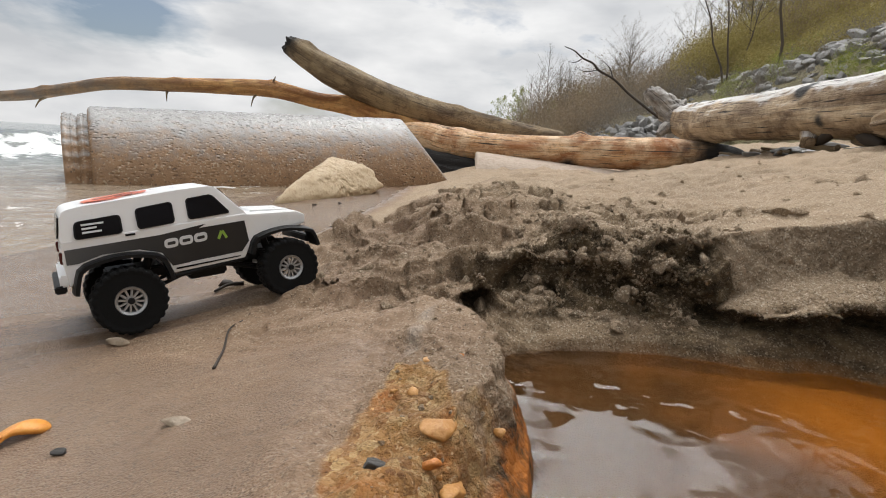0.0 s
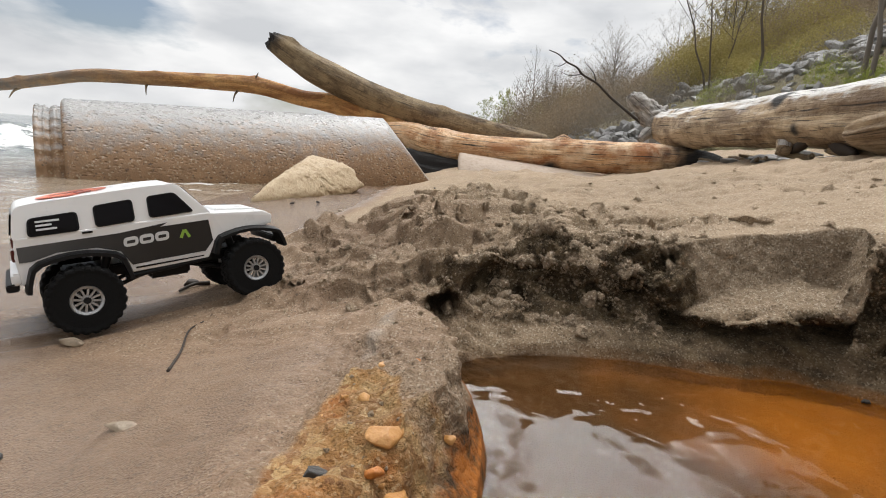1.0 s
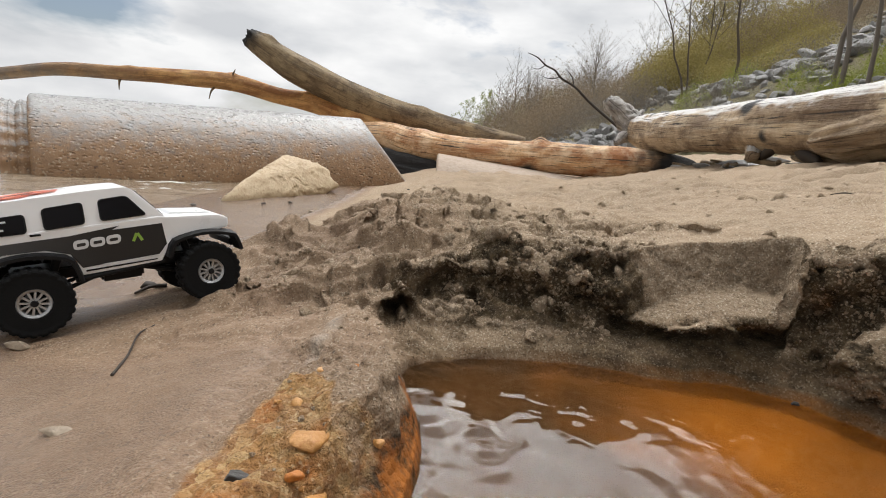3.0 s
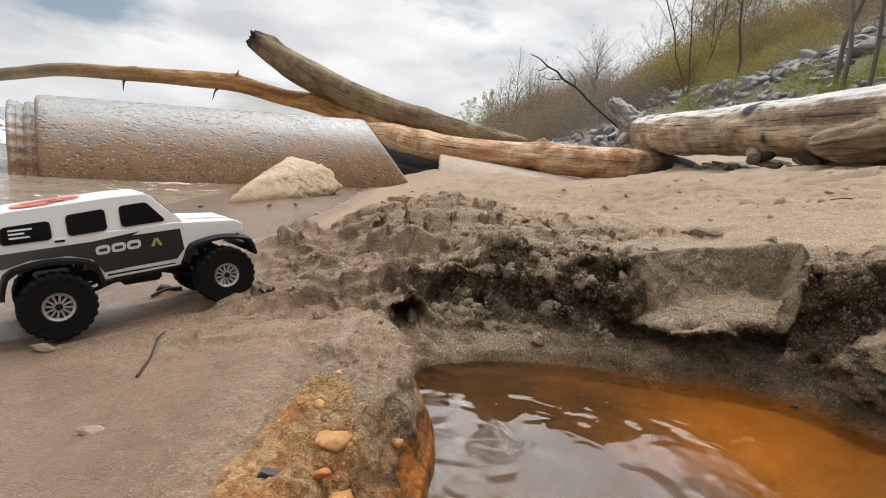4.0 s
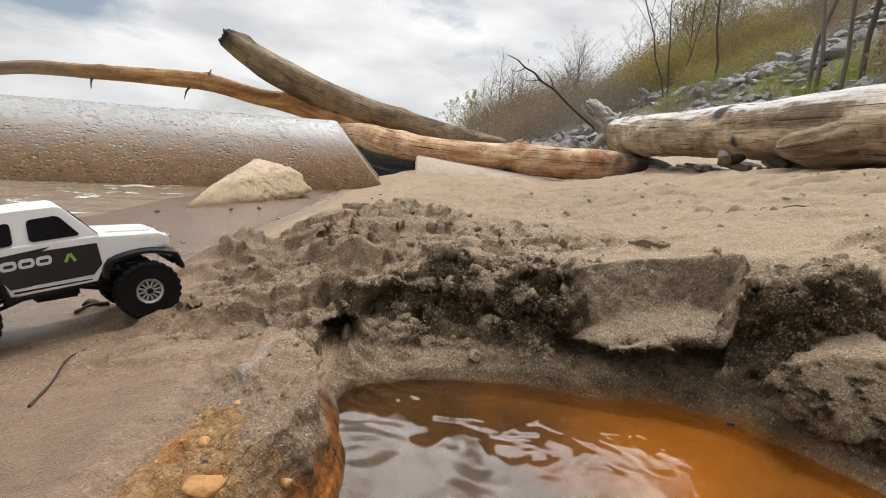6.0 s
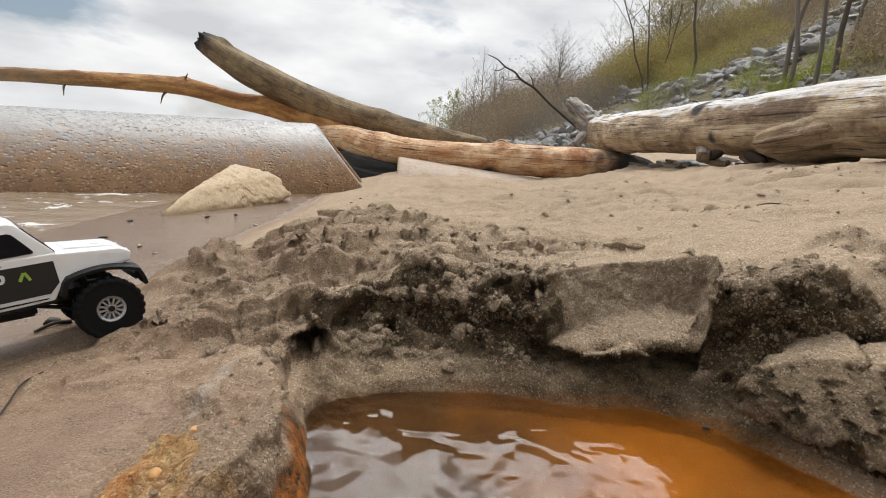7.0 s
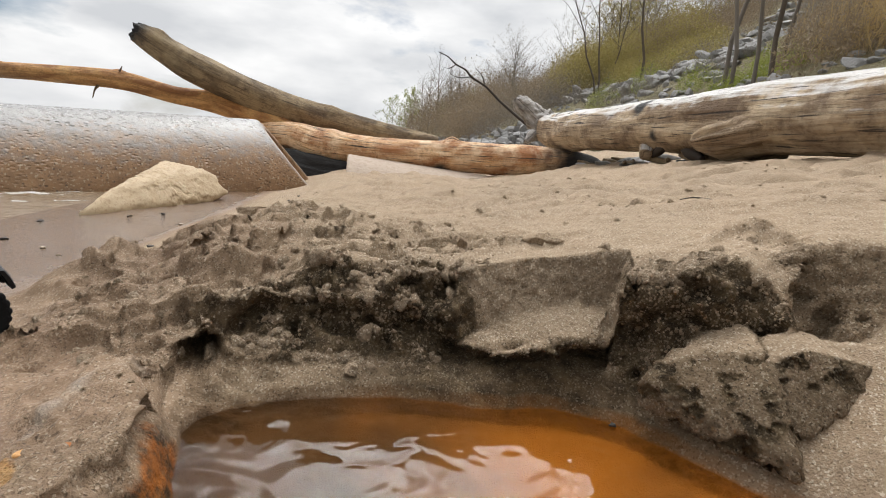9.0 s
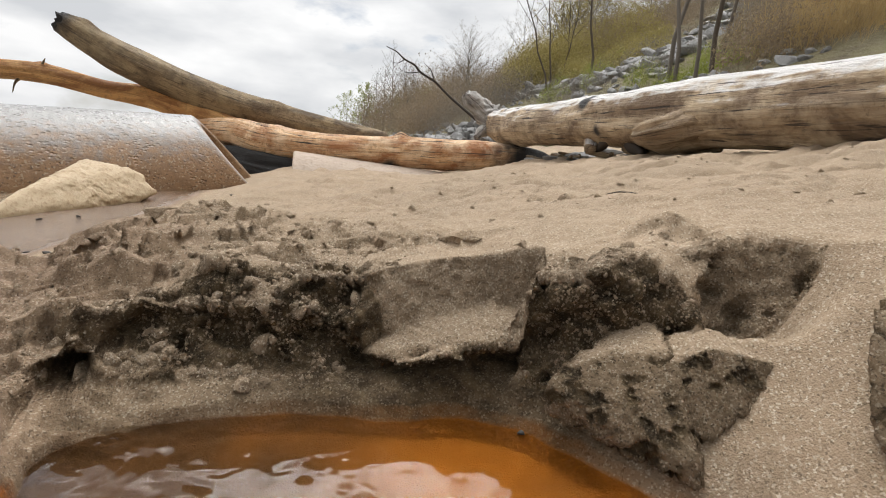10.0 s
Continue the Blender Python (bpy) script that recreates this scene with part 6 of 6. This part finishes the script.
    for cx, cy, sx, sy2, ang in ((0.004, 0.004, 0.02, 0.004, 20), (0.012, -0.006, 0.012, 0.005, -30), (-0.006, 0.0, 0.009, 0.006, 50)):
        part("roof_decal", box_bm(sx, sy2, 0.0008, 0, Matrix.Translation((cx, cy, 0.0820 + cx * 0.0855)) @ Matrix.Rotation(radians(-4.9), 4, "Y") @ Matrix.Rotation(radians(ang), 4, "Z")), M_DARK_RED, car, "dark red roof decal")
    part("rear_bumper", box_bm(0.008, 0.070, 0.006, 0.001, Matrix.Translation((-0.043, 0, 0.017))), M_BLACK, car, "black rear bumper")
    part("rear_quarter", box_bm(0.007, 0.072, 0.009, 0.0015, Matrix.Translation((-0.0395, 0, 0.0235))), M_WHITE, car)
    part("front_bumper", box_bm(0.007, 0.055, 0.007, 0.001, Matrix.Translation((0.163, 0, 0.026))), M_BLACK, car, "black front bumper")
    part("tow_hook", box_bm(0.007, 0.003, 0.004, 0.0006, Matrix.Translation((0.160, -0.016, 0.034))), M_BLACK, car)
    part("chassis", box_bm(0.150, 0.030, 0.010, 0.0015, Matrix.Translation((0.064, 0, 0.016))), M_BLACK, car, "black chassis rail")
    part("gearbox", box_bm(0.034, 0.026, 0.016, 0.002, Matrix.Translation((0.068, 0, 0.010))), M_BLACK, car)
    part("interior", box_bm(0.115, 0.058, 0.018, 0.002, Matrix.Translation((0.035, 0, 0.046))), M_BLACK, car)
    for ax in (0.0, 0.133):
        part("axle", rod_bm((ax, -0.036, 0), (ax, 0.036, 0), 0.0042), M_BLACK, car, "black axle")
        bm = bmesh.new()
        bmesh.ops.create_icosphere(bm, subdivisions=2, radius=0.0095)
        bmesh.ops.transform(bm, matrix=Matrix.Translation((ax, 0.006, 0)) @ Matrix.Diagonal((1, 0.8, 1, 1)), verts=bm.verts)
        part("differential", bm, M_BLACK, car, smooth=True)
        for sy in (-1, 1):
            wheel = new("wheel")
            wheel.parent = car
            wheel.matrix_basis = pose(ax, sy * 0.0395, 0, 0, 17 * sy + ax * 300, 180 if sy > 0 else 0)
            part("tyre", tyre_bm(), M_TYRE, wheel, "chunky black tyre")
            part("rim", rim_bm(), M_RIM, wheel, "silver multi-spoke rim")
            bm = bmesh.new()
            bmesh.ops.create_cone(bm, cap_ends=True, segments=16, radius1=0.0030, radius2=0.0022, depth=0.0030, matrix=Matrix.Translation((0, -0.0098, 0)) @ Matrix.Rotation(radians(90), 4, "X"))
            part("hub_nut", bm, M_BLACK, wheel, "black hub nut")
    # the sprung body leans and dips a little over its axles
    sway = Matrix.Translation((0.066, 0, 0.012)) @ Matrix.Rotation(radians(4.0), 4, "X") @ Matrix.Rotation(radians(1.2), 4, "Y") @ Matrix.Translation((-0.066, 0, -0.012))
    for ch in car.children:
        if not ch.name.startswith(("wheel", "axle", "differential", "link")) or ch.name.startswith("wheel_arch"):
            ch.matrix_basis = sway @ ch.matrix_basis
    car.matrix_world = m
    return tagged(car, "white and grey off-road model car with chunky tyres on damp sand", "model car")


# wheels of the near side stand at these two places
rear, front = Vector((-0.219, 0.426, 0)), Vector((-0.115, 0.513, 0))
fwd = (front - rear).normalized()
left = Vector((-fwd.y, fwd.x, 0))


spots = [rear, front, rear + left * 0.079, front + left * 0.079]
for s in spots:
    s.z = height(s.x, s.y)
f3 = ((spots[1] + spots[3]) / 2 - (spots[0] + spots[2]) / 2).normalized()
l3 = ((spots[2] + spots[3]) / 2 - (spots[0] + spots[1]) / 2).normalized()
u3 = f3.cross(l3).normalized()
l3 = u3.cross(f3)
hub = (spots[0] + spots[2]) / 2 + u3 * 0.0272
car_pose = Matrix.Translation(hub) @ Matrix((f3, l3, u3)).transposed().to_4x4()
model_car(car_pose)


# ---- slumped sand blocks ----
def sand_lump(name, corners, seed, label, pits=1.0):
    """A block of packed sand spanned by its corners, smooth on top and pitted on its broken sides, which are coloured
    darker for damp and painted shade.
    """
    c = np.array(corners)
    mid = c.mean(0)
    c = (c - mid) * 1.10
    planes = hull_planes(c)
    v, f = ball(6)
    inv = np.zeros(len(v))
    up = np.zeros(len(v))
    for n, h in planes:
        s = np.maximum(v @ n, 0) / h
        inv += s ** 22
        up += s ** 22 * n[2]
    q = v / (inv ** (1 / 22))[:, None]
    side = sstep(0.95, 0.82, up / inv)
    w = q + mid
    k = (0.035 + 0.07 * side) * fbm(w[:, 0] * 30, w[:, 1] * 30, w[:, 2] * 30, 3, seed) + (0.010 + 0.06 * side) * billow(w[:, 0] * 90, w[:, 1] * 90, w[:, 2] * 90, 4, seed, 0.6)
    k = k - pits * 0.15 * side * sstep(0.10, 0.28, fbm(w[:, 0] * 52, w[:, 1] * 52, w[:, 2] * 52, 4, seed + 4))
    q = q * (1 + k)[:, None]
    ob = mesh_object(name, q, f, M_SAND)
    # sides and pits darkened: damp sand with shade painted into the colour
    damp = side * (0.72 + 0.5 * sstep(0.0, 0.25, fbm(w[:, 0] * 52, w[:, 1] * 52, w[:, 2] * 52, 4, seed + 4)))
    for key, val in (("crumb", 0.3 + 0.7 * side), ("raw_shade", damp)):
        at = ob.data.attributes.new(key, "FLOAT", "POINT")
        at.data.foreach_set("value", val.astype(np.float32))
    ob.matrix_world = Matrix.Translation(mid)
    return tagged(ob, label, "sand block")


sand_lump("sand_block", [(0.403, 0.398, 0.052), (0.408, 0.396, 0.026), (0.452, 0.388, 0.073), (0.462, 0.342, 0.054), (0.466, 0.312, 0.034), (0.466, 0.305, 0.018), (0.499, 0.424, 0.092), (0.485, 0.368, 0.079), (0.499, 0.424, 0.03), (0.495, 0.345, 0.03)], 3, "crumbling block of packed sand slumped from the bank")
sand_lump("sand_block", [(0.472, 0.362, 0.068), (0.497, 0.396, 0.084), (0.530, 0.392, 0.091), (0.512, 0.362, 0.085), (0.544, 0.345, 0.080), (0.560, 0.37, 0.074), (0.532, 0.336, 0.056), (0.484, 0.330, 0.034), (0.50, 0.39, 0.03), (0.55, 0.38, 0.03)], 9, "pitted block of packed sand lodged behind another")


sand_lump("sand_block", [(0.545, 0.272, 0.070), (0.548, 0.250, 0.058), (0.572, 0.302, 0.112), (0.606, 0.330, 0.134), (0.625, 0.275, 0.136), (0.60, 0.225, 0.09), (0.575, 0.215, 0.05), (0.61, 0.30, 0.04)], 14, "reddish crumbling block of sand at the edge of the slide", 0.6)


# ---- clods and crumbs that make up the broken bank and the churned ground ----
def lumps(name, label, n, weight, s0, s1, power, detail, seed, sink, raw_shade, near=0.0, far=1.4):
    """Rough little lumps strewn over the ground where weight is high."""
    r = np.random.RandomState(seed)
    w = weight * (SURFACE["r"] > near) * (SURFACE["r"] < far)
    idx = r.choice(len(w), n, p=w / w.sum())
    bv, bf = ball(detail)
    shapes = []
    for k in range(14):
        o = r.uniform(0, 50, 3)
        sh = bv * (1 + 0.8 * fbm(bv[:, 0] * 1.1 + o[0], bv[:, 1] * 1.1 + o[1], bv[:, 2] * 1.1 + o[2], 2, k) + 0.25 * fbm(bv[:, 0] * 3 + o[0], bv[:, 1] * 3, bv[:, 2] * 3, 2, k + 5))[:, None]
        for _ in range(4):
            q = r.normal(size=3)
            q /= np.linalg.norm(q)
            sh = sh - q[None] * np.maximum(sh @ q - r.uniform(0.35, 0.8), 0)[:, None]
        shapes.append(sh)
    vs, fs = [], []
    for k, i in enumerate(idx):
        s = s0 + (s1 - s0) * r.rand() ** power
        e = Euler(r.uniform(0, 6.28, 3)).to_matrix()
        b = (shapes[k % 14] * r.uniform(0.7, 1.25, 3)) @ np.array(e).T * s
        shift = r.normal(size=3) * 0.0022 * min(1.0, SURFACE["r"][i])
        shift = shift - SURFACE["n"][i] * (SURFACE["n"][i] @ shift)
        vs.append(b + SURFACE["p"][i] + shift - SURFACE["n"][i] * s * sink)
        fs.append(bf + k * len(bv))
    ob = mesh_object(name, np.vstack(vs), np.vstack(fs), M_SAND, smooth=detail > 1)
    for key, val in (("crumb", 0.7), ("raw_shade", raw_shade)):
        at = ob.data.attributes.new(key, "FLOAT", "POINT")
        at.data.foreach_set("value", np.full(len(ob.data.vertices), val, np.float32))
    return tagged(ob, label, "sand clods", kind="stuff")


px, py, pz = SURFACE["p"].T
edge = poly_distance(px, py, BASIN)
off_print = np.maximum(sstep(0.0, 0.01, poly_distance(px, py, PRINT) + 0.03 * sstep(0.31, 0.27, px)), (edge < 0.018) * (py < 0.475))
face = SURFACE["raw_shade"] * SURFACE["steep"] * SURFACE["r"] ** 0.5 * ((edge < 0.12) | (px > 0.5)) * (edge > 0.003) * off_print * (0.12 + 0.88 * (px > 0.10)) * ((px > 0.07) | (py > 0.44))
soil = np.clip(SURFACE["crumb"], 0, 1) ** 2 * (1 - SURFACE["steep"]) * (pz > 0.02) * off_print * ((px > 0.09) | (py > 0.44))
def sand_clod(x, y, size, seed, turn):
    """One larger clod lying on the sand: a broken lump with worn edges."""
    v, f = ball(4)
    r = np.random.RandomState(seed)
    for _ in range(7):
        q = r.normal(size=3)
        q /= np.linalg.norm(q)
        v = v - q[None] * np.maximum(v @ q - r.uniform(0.45, 0.8), 0)[:, None]
    v = v * (1 + 0.22 * fbm(v[:, 0] * 1.6, v[:, 1] * 1.6, v[:, 2] * 1.6, 3, seed) + 0.10 * billow(v[:, 0] * 5, v[:, 1] * 5, v[:, 2] * 5, 3, seed + 2))[:, None] * np.array(size)
    ob = mesh_object("sand_clod", v, f, M_SAND)
    for key, val in (("crumb", 0.5), ("raw_shade", 0.2)):
        at = ob.data.attributes.new(key, "FLOAT", "POINT")
        at.data.foreach_set("value", np.full(len(v), val, np.float32))
    ob.matrix_world = pose(x, y, height(x, y) + size[2] * 0.1, 0, 0, turn)
    return tagged(ob, "broken clod of damp brown sand on trodden ground", "sand clod", "sand clods")


for k, (x, y, sx, sy, sz) in enumerate(((0.029, 0.902, 0.030, 0.018, 0.017), (0.062, 0.915, 0.022, 0.012, 0.009), (0.315, 0.694, 0.017, 0.012, 0.012), (0.293, 0.715, 0.010, 0.008, 0.007), (0.374, 0.597, 0.016, 0.009, 0.007), (0.405, 0.600, 0.014, 0.007, 0.005), (0.366, 0.646, 0.008, 0.006, 0.006),
                                       (0.44, 0.553, 0.012, 0.006, 0.004), (-0.011, 0.764, 0.022, 0.014, 0.011), (0.075, 0.72, 0.014, 0.010, 0.008), (0.105, 0.79, 0.012, 0.008, 0.006), (0.537, 0.468, 0.010, 0.006, 0.005), (0.185, 0.476, 0.010, 0.007, 0.007))):
    sand_clod(x, y, (sx, sy, sz), 400 + k, 37 * k)
lumps("bank_clods", "dark damp clods of sand crumbling from the bank", 170, face, 0.0018, 0.0050, 2.4, 2, 51, 0.55, 0.5)
lumps("bank_crumbs", "dark damp crumbs of sand on the bank face", 3800, face, 0.0006, 0.0020, 2.2, 1, 52, 0.25, 0.4)
lumps("sand_clods", "dry tan clods of churned sand", 420, soil, 0.003, 0.010, 2.7, 2, 53, 0.5, 0.1)
lumps("sand_crumbs", "loose dry crumbs of sand", 2600, soil + 0.01 * (px > 0.0) * (pz > 0.03), 0.0009, 0.0032, 2.2, 1, 54, 0.3, 0.08)

lumps("far_crumbs", "scattered crumbs and clods on dry beach sand", 1100, SURFACE["r"] ** 1.2 * (px > 0.05) * (py > 0.3), 0.002, 0.011, 3.4, 2, 55, 0.5, 0.3, 0.8, 3.2)

# ---- stones set in the rusty ridge, pebbles, shell, sticks, leaves ----
M_SLATE = rock_material("dark_slate", (0.036, 0.034, 0.032), (0.062, 0.058, 0.054), (0.022, 0.02, 0.018), 60, 0.6)
M_AMBER = rock_material("amber_pebble", (0.46, 0.22, 0.06), (0.54, 0.31, 0.11), (0.34, 0.13, 0.025), 60, 0.5)
M_RUST = rock_material("rusty_pebble", (0.42, 0.13, 0.02), (0.50, 0.20, 0.04), (0.25, 0.07, 0.015), 60, 0.5)
M_PALE_PEBBLE = rock_material("pale_pebble", (0.29, 0.22, 0.15), (0.36, 0.29, 0.21), (0.20, 0.15, 0.10), 60, 0.55)
M_SHELL = rock_material("orange_shell", (0.70, 0.26, 0.03), (0.78, 0.36, 0.07), (0.55, 0.17, 0.02), 90, 0.4)


def pebble(name, x, y, size, seed, material, label, sink=0.3, turn=0.0, tilt=0.0, lift=0.0, category="pebble"):
    me = boulder_mesh(name, size, seed, cuts=7, detail=3, rough=0.10)
    me.materials.append(material)
    ob = new(name, me)
    ob.matrix_world = pose(x, y, height(x, y) + size[2] * (1 - 2 * sink) + lift, tilt, 0, turn)
    return tagged(ob, label, category)


pebble("slate_stone", 0.011, 0.213, (0.0075, 0.0055, 0.0045), 301, M_SLATE, "dark slate stone lodged in the rusty ridge", 0.6, 20, 15)
pebble("amber_stone", 0.035, 0.234, (0.0075, 0.0125, 0.006), 302, M_AMBER, "smooth amber stone lodged in the rusty ridge", 0.58, -25)
pebble("rusty_stone", 0.034, 0.215, (0.0042, 0.0042, 0.0036), 303, M_RUST, "small rusty stone lodged in the ridge", 0.3)
pebble("pale_stone", 0.043, 0.212, (0.0055, 0.009, 0.005), 304, M_AMBER, "amber brown stone lodged in the rusty ridge", 0.6, -25)
r5 = np.random.RandomState(77)
for k in range(14):
    x, y = r5.uniform(-0.012, 0.072), r5.uniform(0.165, 0.315)
    if x < -0.012 + 0.06 * (y - 0.2):
        continue
    s = 0.0016 + 0.0038 * r5.rand() ** 2
    pebble("ridge_pebble", x, y, (s * r5.uniform(0.8, 1.4), s, s * 0.8), 310 + k % 9, (M_AMBER, M_RUST, M_AMBER, M_AMBER)[k % 4], "small rounded pebble cemented in the rusty ridge", 0.8, r5.uniform(0, 360))["group"] = "ridge pebbles"
pebble("grey_pebble", 0.395, 0.413, (0.0042, 0.0038, 0.0034), 320, M_SLATE, "small grey pebble at the foot of the bank", 0.2)
pebble("pale_pebble", -0.22, 0.401, (0.010, 0.0045, 0.004), 321, M_PALE_PEBBLE, "flat pale pebble on wet sand", 0.2, 20)
pebble("pale_pebble", -0.106, 0.276, (0.009, 0.005, 0.003), 322, M_PALE_PEBBLE, "flat pale pebble half buried in sand", 0.35, 10)
pebble("dark_pebble", -0.15, 0.251, (0.0036, 0.0032, 0.0024), 323, M_SLATE, "dark round pebble on wet sand", 0.2)
pebble("flat_stone", -0.389, 0.95, (0.024, 0.012, 0.007), 324, M_PALE_PEBBLE, "flat brown stone on wet sand", 0.3, 15)
pebble("dark_pebble", -0.327, 0.845, (0.012, 0.008, 0.004), 325, M_SLATE, "dark flat pebble on wet sand", 0.2, 15)
pebble("dark_chip", -0.214, 0.576, (0.009, 0.006, 0.004), 326, M_TWIG, "dark bark chip on wet sand", 0.1, 30, category="bark chip")
for k in range(34):
    x, y = r5.uniform(-0.75, 0.1), r5.uniform(0.7, 1.7)
    s = r5.uniform(0.002, 0.006)
    pebble("beach_pebble", x, y, (s * 1.6, s, s * 0.6), 330 + k % 7, (M_TWIG, M_TWIG, M_PALE_PEBBLE)[k % 3], "small flat pebble on wet beach sand", 0.3, r5.uniform(0, 180))["group"] = "beach pebbles"


def lying_stick(name, pts, radius, label, knots=3):
    rows = [(x, y, height(x, y) + radius * 0.8 + up, radius * k) for (x, y, up), k in zip(pts, np.linspace(0.55, 1.1, len(pts)))]
    v, f, uv = tube(rows, 8, 40, lambda a, s: 1 + 0.3 * fbm(np.cos(a) * 2, np.sin(a) * 2, s * 160, 2, 9))
    return tagged(mesh_object(name, v, f, M_TWIG, uv=uv), label, "stick")


lying_stick("stick", [(-0.140, 0.446, 0.0005), (-0.142, 0.425, 0.0018), (-0.130, 0.388, 0.0015), (-0.121, 0.353, 0.0)], 0.001, "thin dark bent stick lying on damp sand")
lying_stick("stick", [(-0.212, 0.548, 0.0), (-0.204, 0.562, 0.001), (-0.190, 0.570, 0.0)], 0.0022, "short dark stick on wet sand")
lying_stick("stick", [(0.655, 0.76, 0.0), (0.68, 0.765, 0.002), (0.71, 0.762, 0.0)], 0.0012, "short brown stick on dry sand")


def shell():
    """A curved broken piece of orange shell."""
    outer = [(-0.012, -0.006), (-0.009, 0.003), (-0.002, 0.0075), (0.006, 0.008), (0.012, 0.006), (0.009, 0.001), (0.003, -0.001), (-0.003, -0.002), (-0.006, -0.0075)]
    bm = bmesh.new()
    pts = rounded(outer, 0.003, 3)
    top = [bm.verts.new((x, y, 0.0042 - 22 * (x * x + y * y))) for x, y in pts]
    low = [bm.verts.new((x, y, 0.0022 - 22 * (x * x + y * y))) for x, y in pts]
    n = len(top)
    ct, cl = bm.verts.new((0, 0.003, 0.0052)), bm.verts.new((0, 0.003, 0.003))
    for i in range(n):
        j = (i + 1) % n
        bm.faces.new((top[i], top[j], ct))
        bm.faces.new((low[j], low[i], cl))
        bm.faces.new((top[i], low[i], low[j], top[j]))
    bmesh.ops.recalc_face_normals(bm, faces=bm.faces)
    me = bpy.data.meshes.new("shell_piece")
    for f in bm.faces:
        f.smooth = True
    bm.to_mesh(me)
    bm.free()
    me.materials.append(M_SHELL)
    ob = new("shell_piece", me)
    ob.matrix_world = pose(-0.183, 0.266, height(-0.183, 0.266) + 0.001, 0, 0, 12) @ Matrix.Diagonal((0.95, 1.7, 1.3, 1))
    return tagged(ob, "bright orange broken shell piece on wet sand", "shell")


shell()

# ---- driftwood bits under and beside the big log ----
r6 = np.random.RandomState(61)
for k in range(9):
    x0, y0 = 1.66 + 0.14 * r6.rand(), 2.0 + 1.5 * k / 9 + 0.1 * r6.rand()
    a, ln, r = r6.uniform(0.9, 2.2), r6.uniform(0.10, 0.22), r6.uniform(0.010, 0.022)
    rows = [(x0 + ln * math.cos(a) * t + 0.02 * r6.normal(), y0 + ln * math.sin(a) * t, height(x0, y0) + r * 0.6 + 0.012 * abs(t + 0.4), r * (1 - 0.35 * abs(t))) for t in (-1.0, -0.4, 0.3, 1.0)]
    driftwood("driftwood_stick", rows, M_LOG_DARK, "dark driftwood stick lying under the thick log", sides=12, n=24, seed=60 + k, rough=0.35)
rows = [(1.70, 2.62, 0.36, 0.045), (1.66, 2.60, 0.32, 0.042), (1.62, 2.55, 0.285, 0.03)]
driftwood("driftwood_stick", rows, M_LOG_GREY, "short broken limb propping the thick log", sides=20, n=24, seed=75, rough=0.35)
for k, (x, y, sx, sy) in enumerate(((1.66, 3.32, 0.07, 0.05), (1.68, 3.10, 0.09, 0.05), (1.70, 2.88, 0.06, 0.05), (1.74, 2.70, 0.07, 0.045), (1.72, 2.36, 0.06, 0.04), (1.78, 2.98, 0.08, 0.06), (1.86, 3.2, 0.10, 0.06), (1.95, 3.0, 0.09, 0.07), (1.90, 2.8, 0.10, 0.06), (2.05, 3.3, 0.12, 0.08), (1.88, 2.6, 0.08, 0.06), (2.02, 2.75, 0.10, 0.07))):
    pebble("flat_stone", x, y, (sx, sy, 0.022), 350 + k, M_RIPRAP, "flat grey stone on sand under the thick log", 0.25, 25 * k, category="stone")
driftwood("driftwood_stick", [(1.66, 2.44, 0.335, 0.016), (1.665, 2.50, 0.31, 0.022), (1.67, 2.57, 0.275, 0.012)], M_TWIG, "dark splintered stick leaning under the thick log", sides=12, n=24, seed=91, rough=0.35)
driftwood("driftwood_stick", [(1.68, 2.34, 0.325, 0.012), (1.68, 2.26, 0.305, 0.03), (1.68, 2.18, 0.275, 0.014)], M_TWIG, "dark splintered stick leaning under the thick log", sides=12, n=24, seed=92, rough=0.35)
driftwood("bleached_log", [(2.10, 1.66, 0.30, 0.02), (2.14, 1.65, 0.30, 0.05), (2.25, 1.62, 0.305, 0.062), (2.6, 1.45, 0.32, 0.066), (3.1, 1.2, 0.36, 0.06)], M_LOG_GREY, "pale bleached log lying behind the thick log", sides=40, n=60, seed=71)
